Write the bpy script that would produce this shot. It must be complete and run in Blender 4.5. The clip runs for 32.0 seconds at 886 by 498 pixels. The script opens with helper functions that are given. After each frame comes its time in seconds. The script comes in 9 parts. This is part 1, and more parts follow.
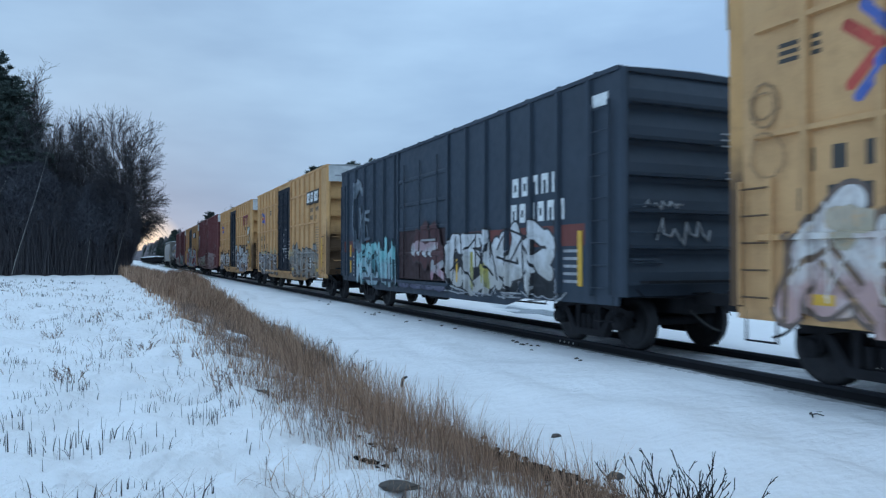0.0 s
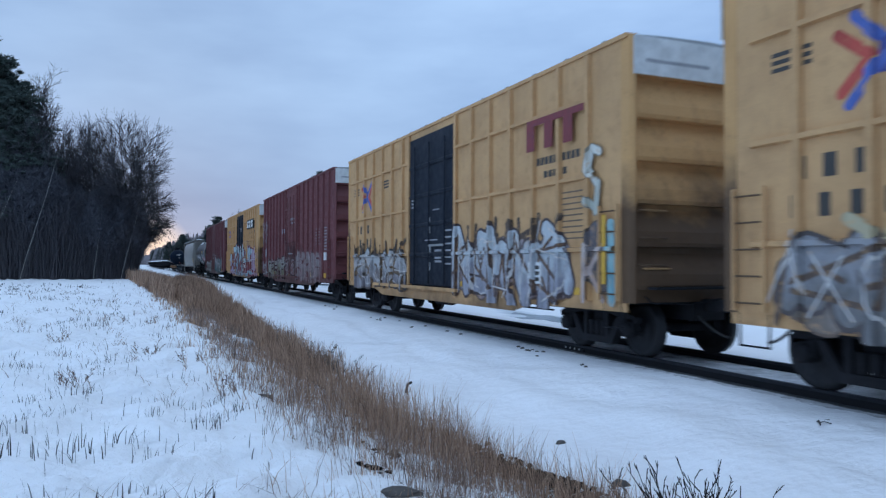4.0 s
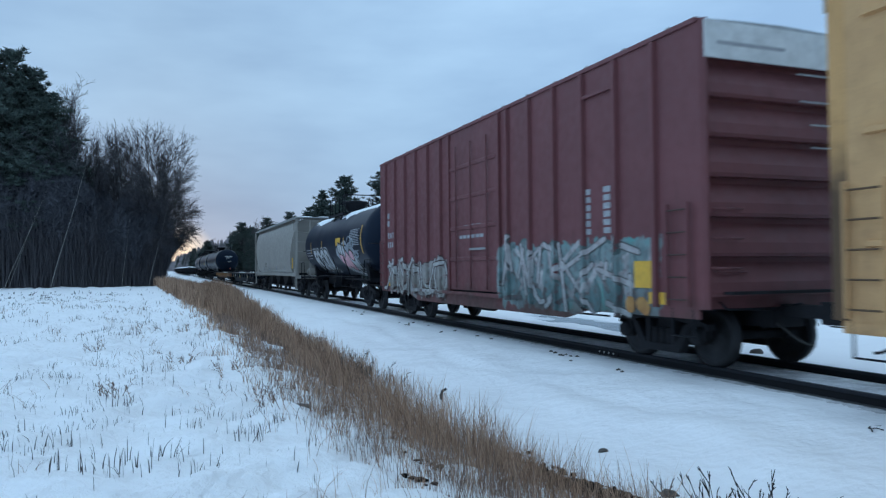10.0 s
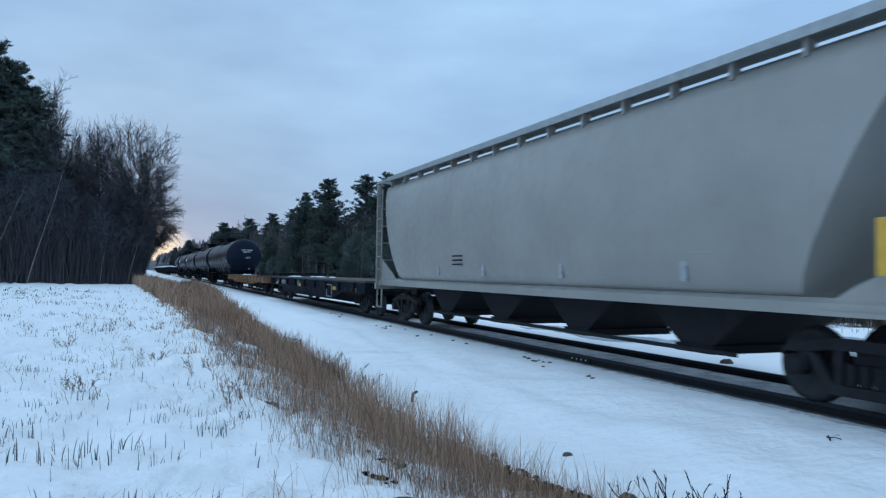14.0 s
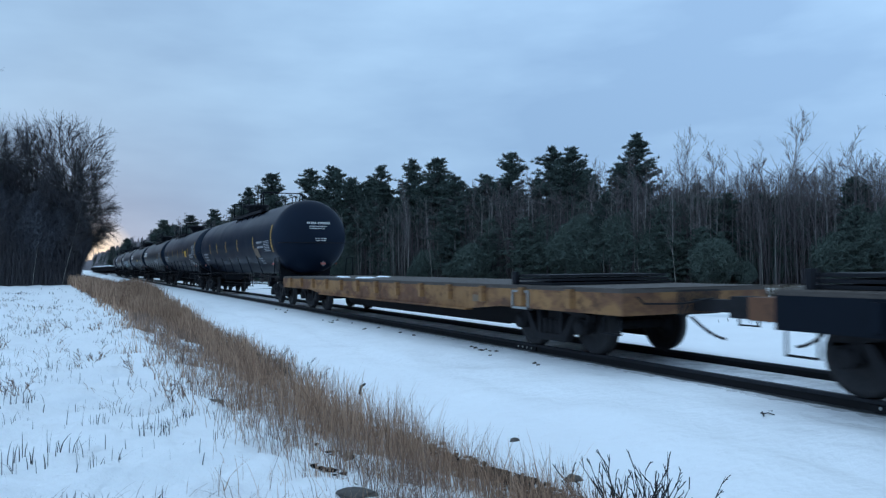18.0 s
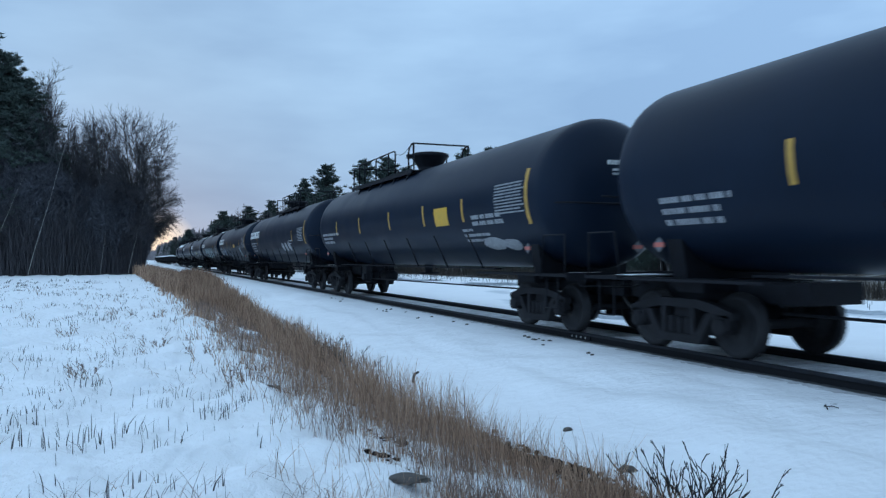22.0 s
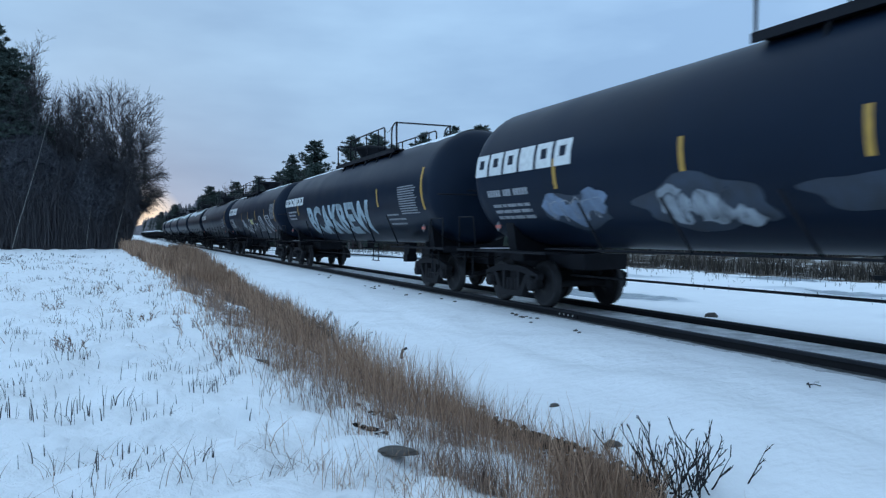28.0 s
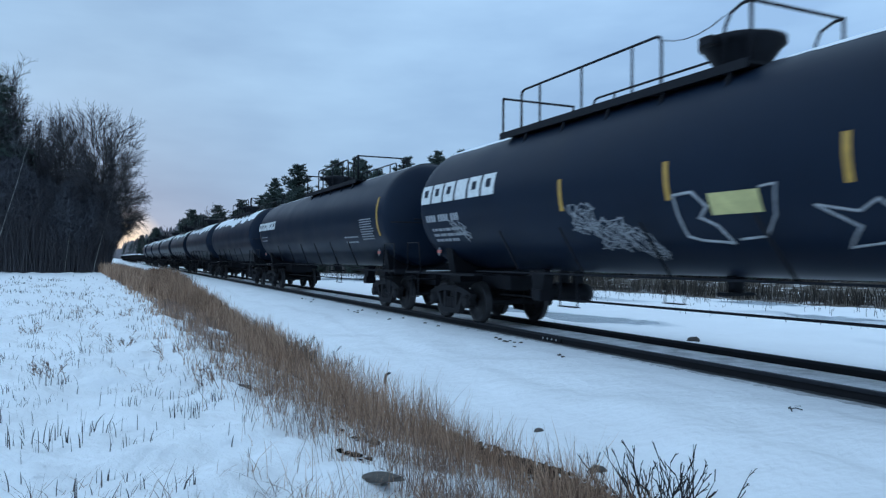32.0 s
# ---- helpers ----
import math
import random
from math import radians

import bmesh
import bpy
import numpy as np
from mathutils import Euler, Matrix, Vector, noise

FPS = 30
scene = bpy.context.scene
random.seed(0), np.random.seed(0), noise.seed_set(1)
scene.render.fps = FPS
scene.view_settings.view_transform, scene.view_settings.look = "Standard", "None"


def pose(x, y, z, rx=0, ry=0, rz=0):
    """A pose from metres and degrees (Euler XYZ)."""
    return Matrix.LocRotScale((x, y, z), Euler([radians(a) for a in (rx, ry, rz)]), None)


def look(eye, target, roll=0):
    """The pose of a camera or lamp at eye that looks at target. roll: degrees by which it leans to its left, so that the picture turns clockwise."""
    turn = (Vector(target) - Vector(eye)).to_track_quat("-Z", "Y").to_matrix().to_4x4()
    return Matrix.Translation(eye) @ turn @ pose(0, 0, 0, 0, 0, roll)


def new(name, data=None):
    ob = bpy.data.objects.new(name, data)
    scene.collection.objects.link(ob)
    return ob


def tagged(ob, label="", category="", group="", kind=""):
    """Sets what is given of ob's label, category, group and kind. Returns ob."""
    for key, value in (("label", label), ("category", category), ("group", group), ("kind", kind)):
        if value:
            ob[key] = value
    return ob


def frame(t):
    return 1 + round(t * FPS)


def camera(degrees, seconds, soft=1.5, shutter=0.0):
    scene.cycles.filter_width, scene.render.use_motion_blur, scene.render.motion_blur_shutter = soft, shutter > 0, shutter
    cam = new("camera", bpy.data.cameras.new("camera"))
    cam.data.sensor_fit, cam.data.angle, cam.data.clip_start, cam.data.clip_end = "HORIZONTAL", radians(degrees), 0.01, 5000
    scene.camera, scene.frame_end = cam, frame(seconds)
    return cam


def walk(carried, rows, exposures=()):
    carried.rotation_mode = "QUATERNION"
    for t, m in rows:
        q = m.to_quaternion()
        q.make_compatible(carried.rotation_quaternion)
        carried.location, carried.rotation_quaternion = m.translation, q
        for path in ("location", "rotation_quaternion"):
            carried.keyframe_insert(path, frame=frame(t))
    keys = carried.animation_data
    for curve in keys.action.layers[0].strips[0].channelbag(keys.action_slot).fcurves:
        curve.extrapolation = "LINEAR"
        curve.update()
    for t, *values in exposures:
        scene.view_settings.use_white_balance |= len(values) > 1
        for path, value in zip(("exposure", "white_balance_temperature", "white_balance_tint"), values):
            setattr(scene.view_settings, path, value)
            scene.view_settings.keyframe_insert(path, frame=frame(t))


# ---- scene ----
# camera: hand-held beside the line, eye 1.5 m above the rails; seconds, place, yaw, pitch, lean
import functools
from collections import defaultdict

cam = camera(62.72, 32.0, soft=1.25, shutter=0.3)
PATH = [
    (0, 0.000, 0.000, 1.510, -23.680, 0.775, 0.000),
    (0.5, 0.003, -0.003, 1.519, -23.647, 0.806, -0.007),
    (1, 0.032, 0.008, 1.513, -23.587, 0.812, 0.027),
    (1.5, 0.031, 0.019, 1.505, -23.591, 0.849, 0.026),
    (2, 0.032, 0.018, 1.502, -23.537, 0.885, 0.036),
    (2.5, 0.038, 0.015, 1.503, -23.422, 0.873, 0.078),
    (3, 0.033, 0.016, 1.501, -23.328, 0.896, 0.047),
    (3.5, 0.037, 0.024, 1.497, -23.256, 1.005, -0.074),
    (4, 0.029, 0.012, 1.507, -23.152, 1.199, -0.214),
    (4.5, 0.027, 0.012, 1.511, -23.017, 1.437, -0.338),
    (6.5, 0.033, 0.020, 1.507, -22.882, 2.105, -0.544),
    (7, 0.028, 0.023, 1.510, -22.847, 2.084, -0.392),
    (7.5, 0.018, 0.029, 1.503, -22.701, 1.951, -0.171),
    (8, 0.005, 0.039, 1.508, -22.313, 1.682, 0.288),
    (8.5, -0.009, 0.091, 1.520, -21.841, 1.413, 0.699),
    (9, -0.037, 0.122, 1.542, -21.396, 1.270, 0.918),
    (9.5, -0.076, 0.134, 1.555, -21.246, 1.282, 0.892),
    (10, -0.098, 0.141, 1.559, -21.412, 1.402, 0.567),
    (10.5, -0.092, 0.147, 1.570, -21.678, 1.514, 0.193),
    (11, -0.095, 0.143, 1.564, -22.006, 1.593, -0.155),
    (11.5, -0.099, 0.140, 1.560, -22.287, 1.475, -0.403),
    (12, -0.099, 0.132, 1.561, -22.503, 1.211, -0.580),
    (12.5, -0.074, 0.111, 1.535, -22.618, 0.979, -0.791),
    (13, -0.043, 0.076, 1.515, -22.658, 0.971, -1.002),
    (13.5, -0.014, 0.050, 1.519, -22.647, 1.277, -0.965),
    (14, 0.008, 0.039, 1.513, -22.715, 1.885, -0.880),
    (14.5, 0.016, 0.026, 1.511, -22.906, 2.513, -0.653),
    (16.5, 0.036, 0.031, 1.504, -26.006, 3.178, 0.187),
    (17, 0.036, 0.027, 1.502, -26.770, 2.887, 0.321),
    (17.5, 0.032, 0.022, 1.500, -27.156, 2.235, 0.463),
    (18, 0.022, 0.016, 1.485, -26.933, 1.341, 0.413),
    (18.5, 0.028, 0.037, 1.493, -26.372, 0.346, 0.519),
    (19, 0.034, 0.016, 1.484, -25.691, -0.213, 0.455),
    (19.5, 0.020, -0.008, 1.472, -24.994, -0.178, 0.379),
    (20, 0.020, -0.012, 1.474, -24.432, 0.152, 0.457),
    (20.5, 0.024, -0.007, 1.477, -23.798, 0.460, 0.470),
    (21, 0.033, -0.005, 1.476, -23.222, 0.585, 0.581),
    (21.5, 0.032, -0.006, 1.475, -22.840, 0.611, 0.493),
    (22, 0.030, 0.002, 1.474, -22.719, 0.568, 0.460),
    (22.5, 0.033, 0.005, 1.474, -22.877, 0.571, 0.366),
    (23, 0.020, -0.007, 1.473, -23.100, 0.543, 0.137),
    (23.5, 0.016, -0.011, 1.469, -23.178, 0.434, -0.044),
    (24, 0.020, -0.008, 1.465, -23.112, 0.501, -0.257),
    (24.5, 0.016, -0.006, 1.463, -22.917, 0.714, -0.461),
    (26.5, 0.001, -0.015, 1.469, -22.952, 0.518, -0.784),
    (27, 0.003, -0.007, 1.456, -22.977, -0.238, -0.625),
    (27.5, 0.001, -0.009, 1.459, -23.168, -0.928, -0.342),
    (28, 0.012, 0.005, 1.453, -23.655, -1.153, -0.149),
    (28.5, 0.025, -0.005, 1.455, -24.444, -0.997, 0.008),
    (29, 0.033, 0.005, 1.460, -25.207, -0.554, 0.133),
    (29.5, 0.022, 0.001, 1.462, -25.574, -0.020, 0.153),
    (30, 0.018, -0.006, 1.461, -25.493, 0.418, 0.195),
    (30.5, 0.013, -0.004, 1.462, -25.211, 0.653, 0.115),
    (31, 0.007, -0.003, 1.461, -25.018, 0.712, 0.026),
    (31.5, 0.001, -0.005, 1.466, -24.952, 0.682, -0.086),
    (32, -0.008, 0.001, 1.455, -24.995, 0.742, -0.271),
]


def camera_rows():
    rows = []
    for t, x, y, z, yaw, pitch, lean in PATH:
        m = pose(x, y, z, 90, 0, yaw) @ pose(0, 0, 0, pitch, 0, 0) @ pose(0, 0, 0, 0, 0, -lean)
        rows.append((t, m))
    return rows


# the camera's white balance drifts while the tan cars pass
walk(cam, camera_rows(), exposures=((0.0, 0.0, 6640, 11), (2.0, 0.0, 6600, 11), (3.0, 0.0, 6530, 14), (4.0, -0.03, 6430, 18), (4.5, -0.03, 6470, 17), (6.5, 0.03, 6750, 9), (8.0, 0.0, 6700, 9),
                                    (10.0, 0.0, 6580, 9), (13.0, 0.0, 6500, 10), (20.0, 0.0, 6480, 10), (24.0, 0.0, 6460, 10), (32.0, 0.0, 6460, 10)))

# ---------------------------------------------------------------- light
def make_world():
    w = bpy.data.worlds.new("overcast_dusk")
    scene.world = w
    w.use_nodes = True
    nt = w.node_tree
    nt.nodes.clear()
    N, K = nt.nodes.new, nt.links.new
    out, bg = N("ShaderNodeOutputWorld"), N("ShaderNodeBackground")
    sky = N("ShaderNodeTexSky")
    sky.sky_type, sky.sun_disc = "NISHITA", False
    sky.sun_elevation, sky.sun_rotation = radians(3.0), radians(-1.5)
    co = N("ShaderNodeTexCoord")
    mp = N("ShaderNodeMapping")
    mp.inputs["Scale"].default_value = (1.0, 1.0, 3.4)
    K(co.outputs["Generated"], mp.inputs["Vector"])
    n1 = N("ShaderNodeTexNoise")
    n1.inputs["Scale"].default_value, n1.inputs["Detail"].default_value = 2.3, 5.0
    n1.inputs["Roughness"].default_value = 0.5
    K(mp.outputs["Vector"], n1.inputs["Vector"])
    ramp = N("ShaderNodeValToRGB")
    ramp.color_ramp.elements[0].position, ramp.color_ramp.elements[0].color = 0.36, (0.250, 0.410, 0.640, 1)
    ramp.color_ramp.elements[1].position, ramp.color_ramp.elements[1].color = 0.68, (0.375, 0.585, 0.835, 1)
    K(n1.outputs["Fac"], ramp.inputs["Fac"])
    # thin clear strip low over the horizon where the sun has gone down
    sep = N("ShaderNodeSeparateXYZ")
    K(co.outputs["Generated"], sep.inputs[0])
    low = N("ShaderNodeMapRange")
    low.inputs[1].default_value, low.inputs[2].default_value = 0.070, 0.042
    K(sep.outputs["Z"], low.inputs[0])
    ahead = N("ShaderNodeMapRange")
    ahead.inputs[1].default_value, ahead.inputs[2].default_value = 0.9970, 0.9992
    K(sep.outputs["Y"], ahead.inputs[0])
    both = N("ShaderNodeMath")
    both.operation = "MULTIPLY"
    K(low.outputs[0], both.inputs[0]), K(ahead.outputs[0], both.inputs[1])
    glow = N("ShaderNodeMix")
    glow.data_type = "RGBA"
    glow.inputs[7].default_value = (1.0, 0.90, 0.76, 1)
    K(both.outputs[0], glow.inputs[0]), K(ramp.outputs[0], glow.inputs[6])
    dim = N("ShaderNodeVectorMath")
    dim.operation = "SCALE"
    dim.inputs["Scale"].default_value = 0.004
    K(sky.outputs[0], dim.inputs[0])
    # an overcast sky is brighter towards the zenith
    lift = N("ShaderNodeMapRange")
    lift.inputs[1].default_value, lift.inputs[2].default_value = 0.0, 1.0
    lift.inputs[3].default_value, lift.inputs[4].default_value = 0.92, 1.42
    K(sep.outputs["Z"], lift.inputs[0])
    grade = N("ShaderNodeVectorMath")
    grade.operation = "SCALE"
    across = N("ShaderNodeMath")
    across.operation = "ABSOLUTE"
    K(sep.outputs["X"], across.inputs[0])
    wide = N("ShaderNodeMapRange")
    wide.inputs[1].default_value, wide.inputs[2].default_value = 0.0, 0.9
    wide.inputs[3].default_value, wide.inputs[4].default_value = 0.94, 1.28
    K(across.outputs[0], wide.inputs[0])
    level = N("ShaderNodeMath")
    level.operation = "MULTIPLY"
    K(lift.outputs[0], level.inputs[0]), K(wide.outputs[0], level.inputs[1])
    east = N("ShaderNodeMapRange")
    east.inputs[1].default_value, east.inputs[2].default_value = -0.15, -1.0
    east.inputs[3].default_value, east.inputs[4].default_value = 1.0, 1.50
    K(sep.outputs["X"], east.inputs[0])
    total = N("ShaderNodeMath")
    total.operation = "MULTIPLY"
    K(level.outputs[0], total.inputs[0]), K(east.outputs[0], total.inputs[1])
    high = N("ShaderNodeMapRange")
    high.inputs[1].default_value, high.inputs[2].default_value = 0.36, 0.75
    K(sep.outputs["Z"], high.inputs[0])
    pale = N("ShaderNodeMix")
    pale.data_type = "RGBA"
    pale.inputs[7].default_value = (0.345, 0.515, 0.705, 1)
    K(high.outputs[0], pale.inputs[0]), K(glow.outputs[2], pale.inputs[6])
    K(pale.outputs[2], grade.inputs[0]), K(total.outputs[0], grade.inputs["Scale"])
    add = N("ShaderNodeVectorMath")
    K(grade.outputs[0], add.inputs[0]), K(dim.outputs[0], add.inputs[1])
    K(add.outputs[0], bg.inputs["Color"])
    bg.inputs["Strength"].default_value = 1.0
    K(bg.outputs[0], out.inputs["Surface"])


make_world()
sun = new("sun", bpy.data.lights.new("sun", "SUN"))
sun.data.energy, sun.data.angle, sun.data.color = 0.10, radians(70), (0.94, 0.96, 1.0)
sun.matrix_world = look((0, 0, 50), (0.02 * 50, -50, 50 - 50 * 0.9))
scene.view_settings.exposure = 0.0


# ---------------------------------------------------------------- materials
def rgba(c):
    return (c[0], c[1], c[2], 1.0)


class Mat:
    """A node material with an Object-space coordinate and a Principled surface."""

    def __init__(self, name, rough=0.6, metal=0.0, spec=0.5):
        self.m = bpy.data.materials.new(name)
        self.m.use_nodes = True
        self.nt = self.m.node_tree
        self.nt.nodes.clear()
        self.out = self.node("ShaderNodeOutputMaterial")
        self.bsdf = self.node("ShaderNodeBsdfPrincipled")
        self.link(self.bsdf.outputs[0], self.out.inputs[0])
        self.bsdf.inputs["Roughness"].default_value = rough
        self.bsdf.inputs["Metallic"].default_value = metal
        self.bsdf.inputs["Specular IOR Level"].default_value = spec
        self.co = self.node("ShaderNodeTexCoord").outputs["Object"]

    def node(self, kind):
        return self.nt.nodes.new(kind)

    def link(self, a, b):
        self.nt.links.new(a, b)

    def put(self, sock, v):
        if isinstance(v, (int, float)):
            sock.default_value = v
        elif isinstance(v, tuple):
            sock.default_value = rgba(v) if sock.type == "RGBA" else v
        else:
            self.link(v, sock)

    def math(self, op, a, b=0.0, c=0.0, clamp=False):
        n = self.node("ShaderNodeMath")
        n.operation, n.use_clamp = op, clamp
        self.put(n.inputs[0], a), self.put(n.inputs[1], b), self.put(n.inputs[2], c)
        return n.outputs[0]

    def noise(self, scale, detail=3.0, vec=None, rough=0.55, stretch=None, dist=0.0):
        n = self.node("ShaderNodeTexNoise")
        n.inputs["Scale"].default_value, n.inputs["Detail"].default_value = scale, detail
        n.inputs["Roughness"].default_value, n.inputs["Distortion"].default_value = rough, dist
        v = vec or self.co
        if stretch:
            mp = self.node("ShaderNodeMapping")
            mp.inputs["Scale"].default_value = stretch
            self.link(v, mp.inputs[0])
            v = mp.outputs[0]
        self.link(v, n.inputs["Vector"])
        return n.outputs["Fac"]

    def span(self, v, a, b, c=0.0, d=1.0):
        n = self.node("ShaderNodeMapRange")
        self.put(n.inputs[0], v)
        for i, x in enumerate((a, b, c, d)):
            n.inputs[i + 1].default_value = x
        return n.outputs[0]

    def mix(self, f, a, b, mode="MIX"):
        n = self.node("ShaderNodeMix")
        n.data_type, n.blend_type = "RGBA", mode
        self.put(n.inputs[0], f), self.put(n.inputs[6], a), self.put(n.inputs[7], b)
        return n.outputs[2]

    def xyz(self):
        n = self.node("ShaderNodeSeparateXYZ")
        self.link(self.co, n.inputs[0])
        return n.outputs

    def bump(self, h, strength=0.3, dist=0.01):
        n = self.node("ShaderNodeBump")
        n.inputs["Strength"].default_value, n.inputs["Distance"].default_value = strength, dist
        self.link(h, n.inputs["Height"])
        self.link(n.outputs[0], self.bsdf.inputs["Normal"])

    def colour(self, c):
        self.put(self.bsdf.inputs["Base Color"], c)
        return self

    def rough(self, r):
        self.put(self.bsdf.inputs["Roughness"], r)
        return self


def plain(name, c, rough=0.6, metal=0.0, vary=0.25, scale=4.0, bump=0.15, spec=0.5, grain=60.0):
    m = Mat(name, rough, metal, spec)
    big, small = m.noise(scale, 4), m.noise(grain, 2)
    dark = tuple(x * (1 - vary) for x in c)
    lite = tuple(min(1, x * (1 + vary)) for x in c)
    k = m.math("ADD", m.math("MULTIPLY", big, 0.7), m.math("MULTIPLY", small, 0.3))
    m.colour(m.mix(m.span(k, 0.3, 0.7), dark, lite))
    m.rough(m.span(big, 0.3, 0.7, rough * 0.85, min(1, rough * 1.15)))
    m.bump(small, bump, 0.004)
    return m.m


def paint(name, c, rust=(0.16, 0.075, 0.04), wear=0.5, rough=0.5, dirt=(0.09, 0.08, 0.07), tags=(), bands=(), spec=0.3, blotch=0.0, soot=None, dents=0.06):
    """Weathered car paint: blotches, rust streaks, road dirt, and the spray paint of tags.
    bands: (y0, y1, z0, z1, colour); tags: (y0, y1, z0, z1, fills, line, letter width, seed)."""
    m = Mat(name, rough, 0.0, spec)
    x, y, z = m.xyz()[:3]
    big, mid, fine = m.noise(0.55, 4), m.noise(5, 4), m.noise(45, 2)
    col = m.mix(m.span(big, 0.3, 0.7), tuple(v * 0.86 for v in c), tuple(min(1, v * 1.1) for v in c))
    for y0, y1, z0, z1, bc in bands:
        f = m.math("MULTIPLY", m.math("MULTIPLY", m.math("GREATER_THAN", y, y0), m.math("LESS_THAN", y, y1)),
                   m.math("MULTIPLY", m.math("GREATER_THAN", z, z0), m.math("LESS_THAN", z, z1)))
        col = m.mix(m.math("MULTIPLY", f, 0.9), col, bc)
    near = m.math("LESS_THAN", x, -1.2)
    for y0, y1, z0, z1, fills, line, wide, seed in tags:
        cm = m.node("ShaderNodeCombineXYZ")
        m.link(y, cm.inputs[0]), m.link(z, cm.inputs[1])
        cm.inputs[2].default_value = seed * 3.7
        yz = cm.outputs[0]
        wob = m.math("SUBTRACT", m.noise(1.9, 3, yz), 0.5)
        wob2 = m.math("SUBTRACT", m.noise(4.5, 2, yz), 0.5)
        yy = m.math("ADD", y, m.math("MULTIPLY", wob, 0.9))
        zz = m.math("ADD", z, m.math("MULTIPLY", wob2, 0.55))
        edge = m.math("MINIMUM", m.math("MINIMUM", m.math("SUBTRACT", yy, y0), m.math("SUBTRACT", y1, yy)),
                      m.math("MINIMUM", m.math("SUBTRACT", zz, z0), m.math("SUBTRACT", z1, zz)))
        cv = m.node("ShaderNodeCombineXYZ")
        m.link(m.math("MULTIPLY", yy, 1.0 / wide), cv.inputs[0])
        m.link(m.math("MULTIPLY", zz, 0.75 / max(0.5, z1 - z0)), cv.inputs[1])
        cv.inputs[2].default_value = seed
        vo = m.node("ShaderNodeTexVoronoi")
        vo.feature = "DISTANCE_TO_EDGE"
        vo.inputs["Scale"].default_value, vo.inputs["Randomness"].default_value = 0.95, 0.7
        m.link(cv.outputs[0], vo.inputs["Vector"])
        gap = vo.outputs["Distance"]
        stroke = m.math("ABSOLUTE", m.math("SUBTRACT", m.noise(1.25 / wide, 1, yz, dist=1.0), 0.5))
        n = m.node("ShaderNodeValToRGB")
        n.color_ramp.interpolation = "LINEAR"
        els = n.color_ramp.elements
        els[0].position, els[0].color = 0.34, rgba(fills[0])
        els[1].position, els[1].color = 0.66, rgba(fills[-1])
        for i, fc in enumerate(fills[1:-1]):
            e = els.new(0.34 + 0.32 * (i + 1) / (len(fills) - 1))
            e.color = rgba(fc)
        m.link(m.noise(1.6, 2, yz), n.inputs[0])
        inside = m.span(edge, 0.0, 0.05)
        letter = m.span(gap, 0.035, 0.055)
        g = m.mix(letter, line, n.outputs[0])
        g = m.mix(m.span(stroke, 0.010, 0.016), line, g)
        old = m.span(m.noise(9, 3), 0.25, 0.45, 0.55, 1.0)
        f = m.math("MULTIPLY", m.math("MULTIPLY", inside, near), old)
        col = m.mix(f, col, g)
    streak = m.noise(1.0, 4, stretch=(3.0, 5.5, 0.45), rough=0.7)
    col = m.mix(m.math("MULTIPLY", m.span(streak, 0.55, 0.78), wear), col, rust)
    if blotch:
        patch = m.noise(1.1, 6, stretch=(1.0, 0.75, 1.6), rough=0.68)
        col = m.mix(m.math("MULTIPLY", m.span(patch, 0.45, 0.56), blotch), col, rust)
        col = m.mix(m.math("MULTIPLY", m.span(m.noise(3.2, 5, rough=0.7), 0.54, 0.64), blotch * 0.8), col, tuple(v * 0.45 for v in rust))
    col = m.mix(m.math("MULTIPLY", m.span(mid, 0.58, 0.75), wear * 0.7), col, dirt)
    col = m.mix(m.math("MULTIPLY", m.span(fine, 0.4, 0.8), 0.18), col, dirt)
    if soot:
        reach = m.math("ADD", z, m.math("MULTIPLY", m.math("SUBTRACT", m.noise(0.9, 5, rough=0.65), 0.5), 1.9))
        col = m.mix(m.span(reach, soot, soot - 0.8, 0.0, 0.88), col, (0.055, 0.036, 0.028))
    m.colour(col)
    m.rough(m.span(mid, 0.3, 0.7, rough - 0.08, rough + 0.16) if dents > 0.05 else m.span(big, 0.3, 0.7, rough - 0.03, rough + 0.06))
    m.bump(m.math("ADD", m.noise(2.2, 2), m.math("MULTIPLY", fine, 0.15)), dents, 0.02)
    return m.m


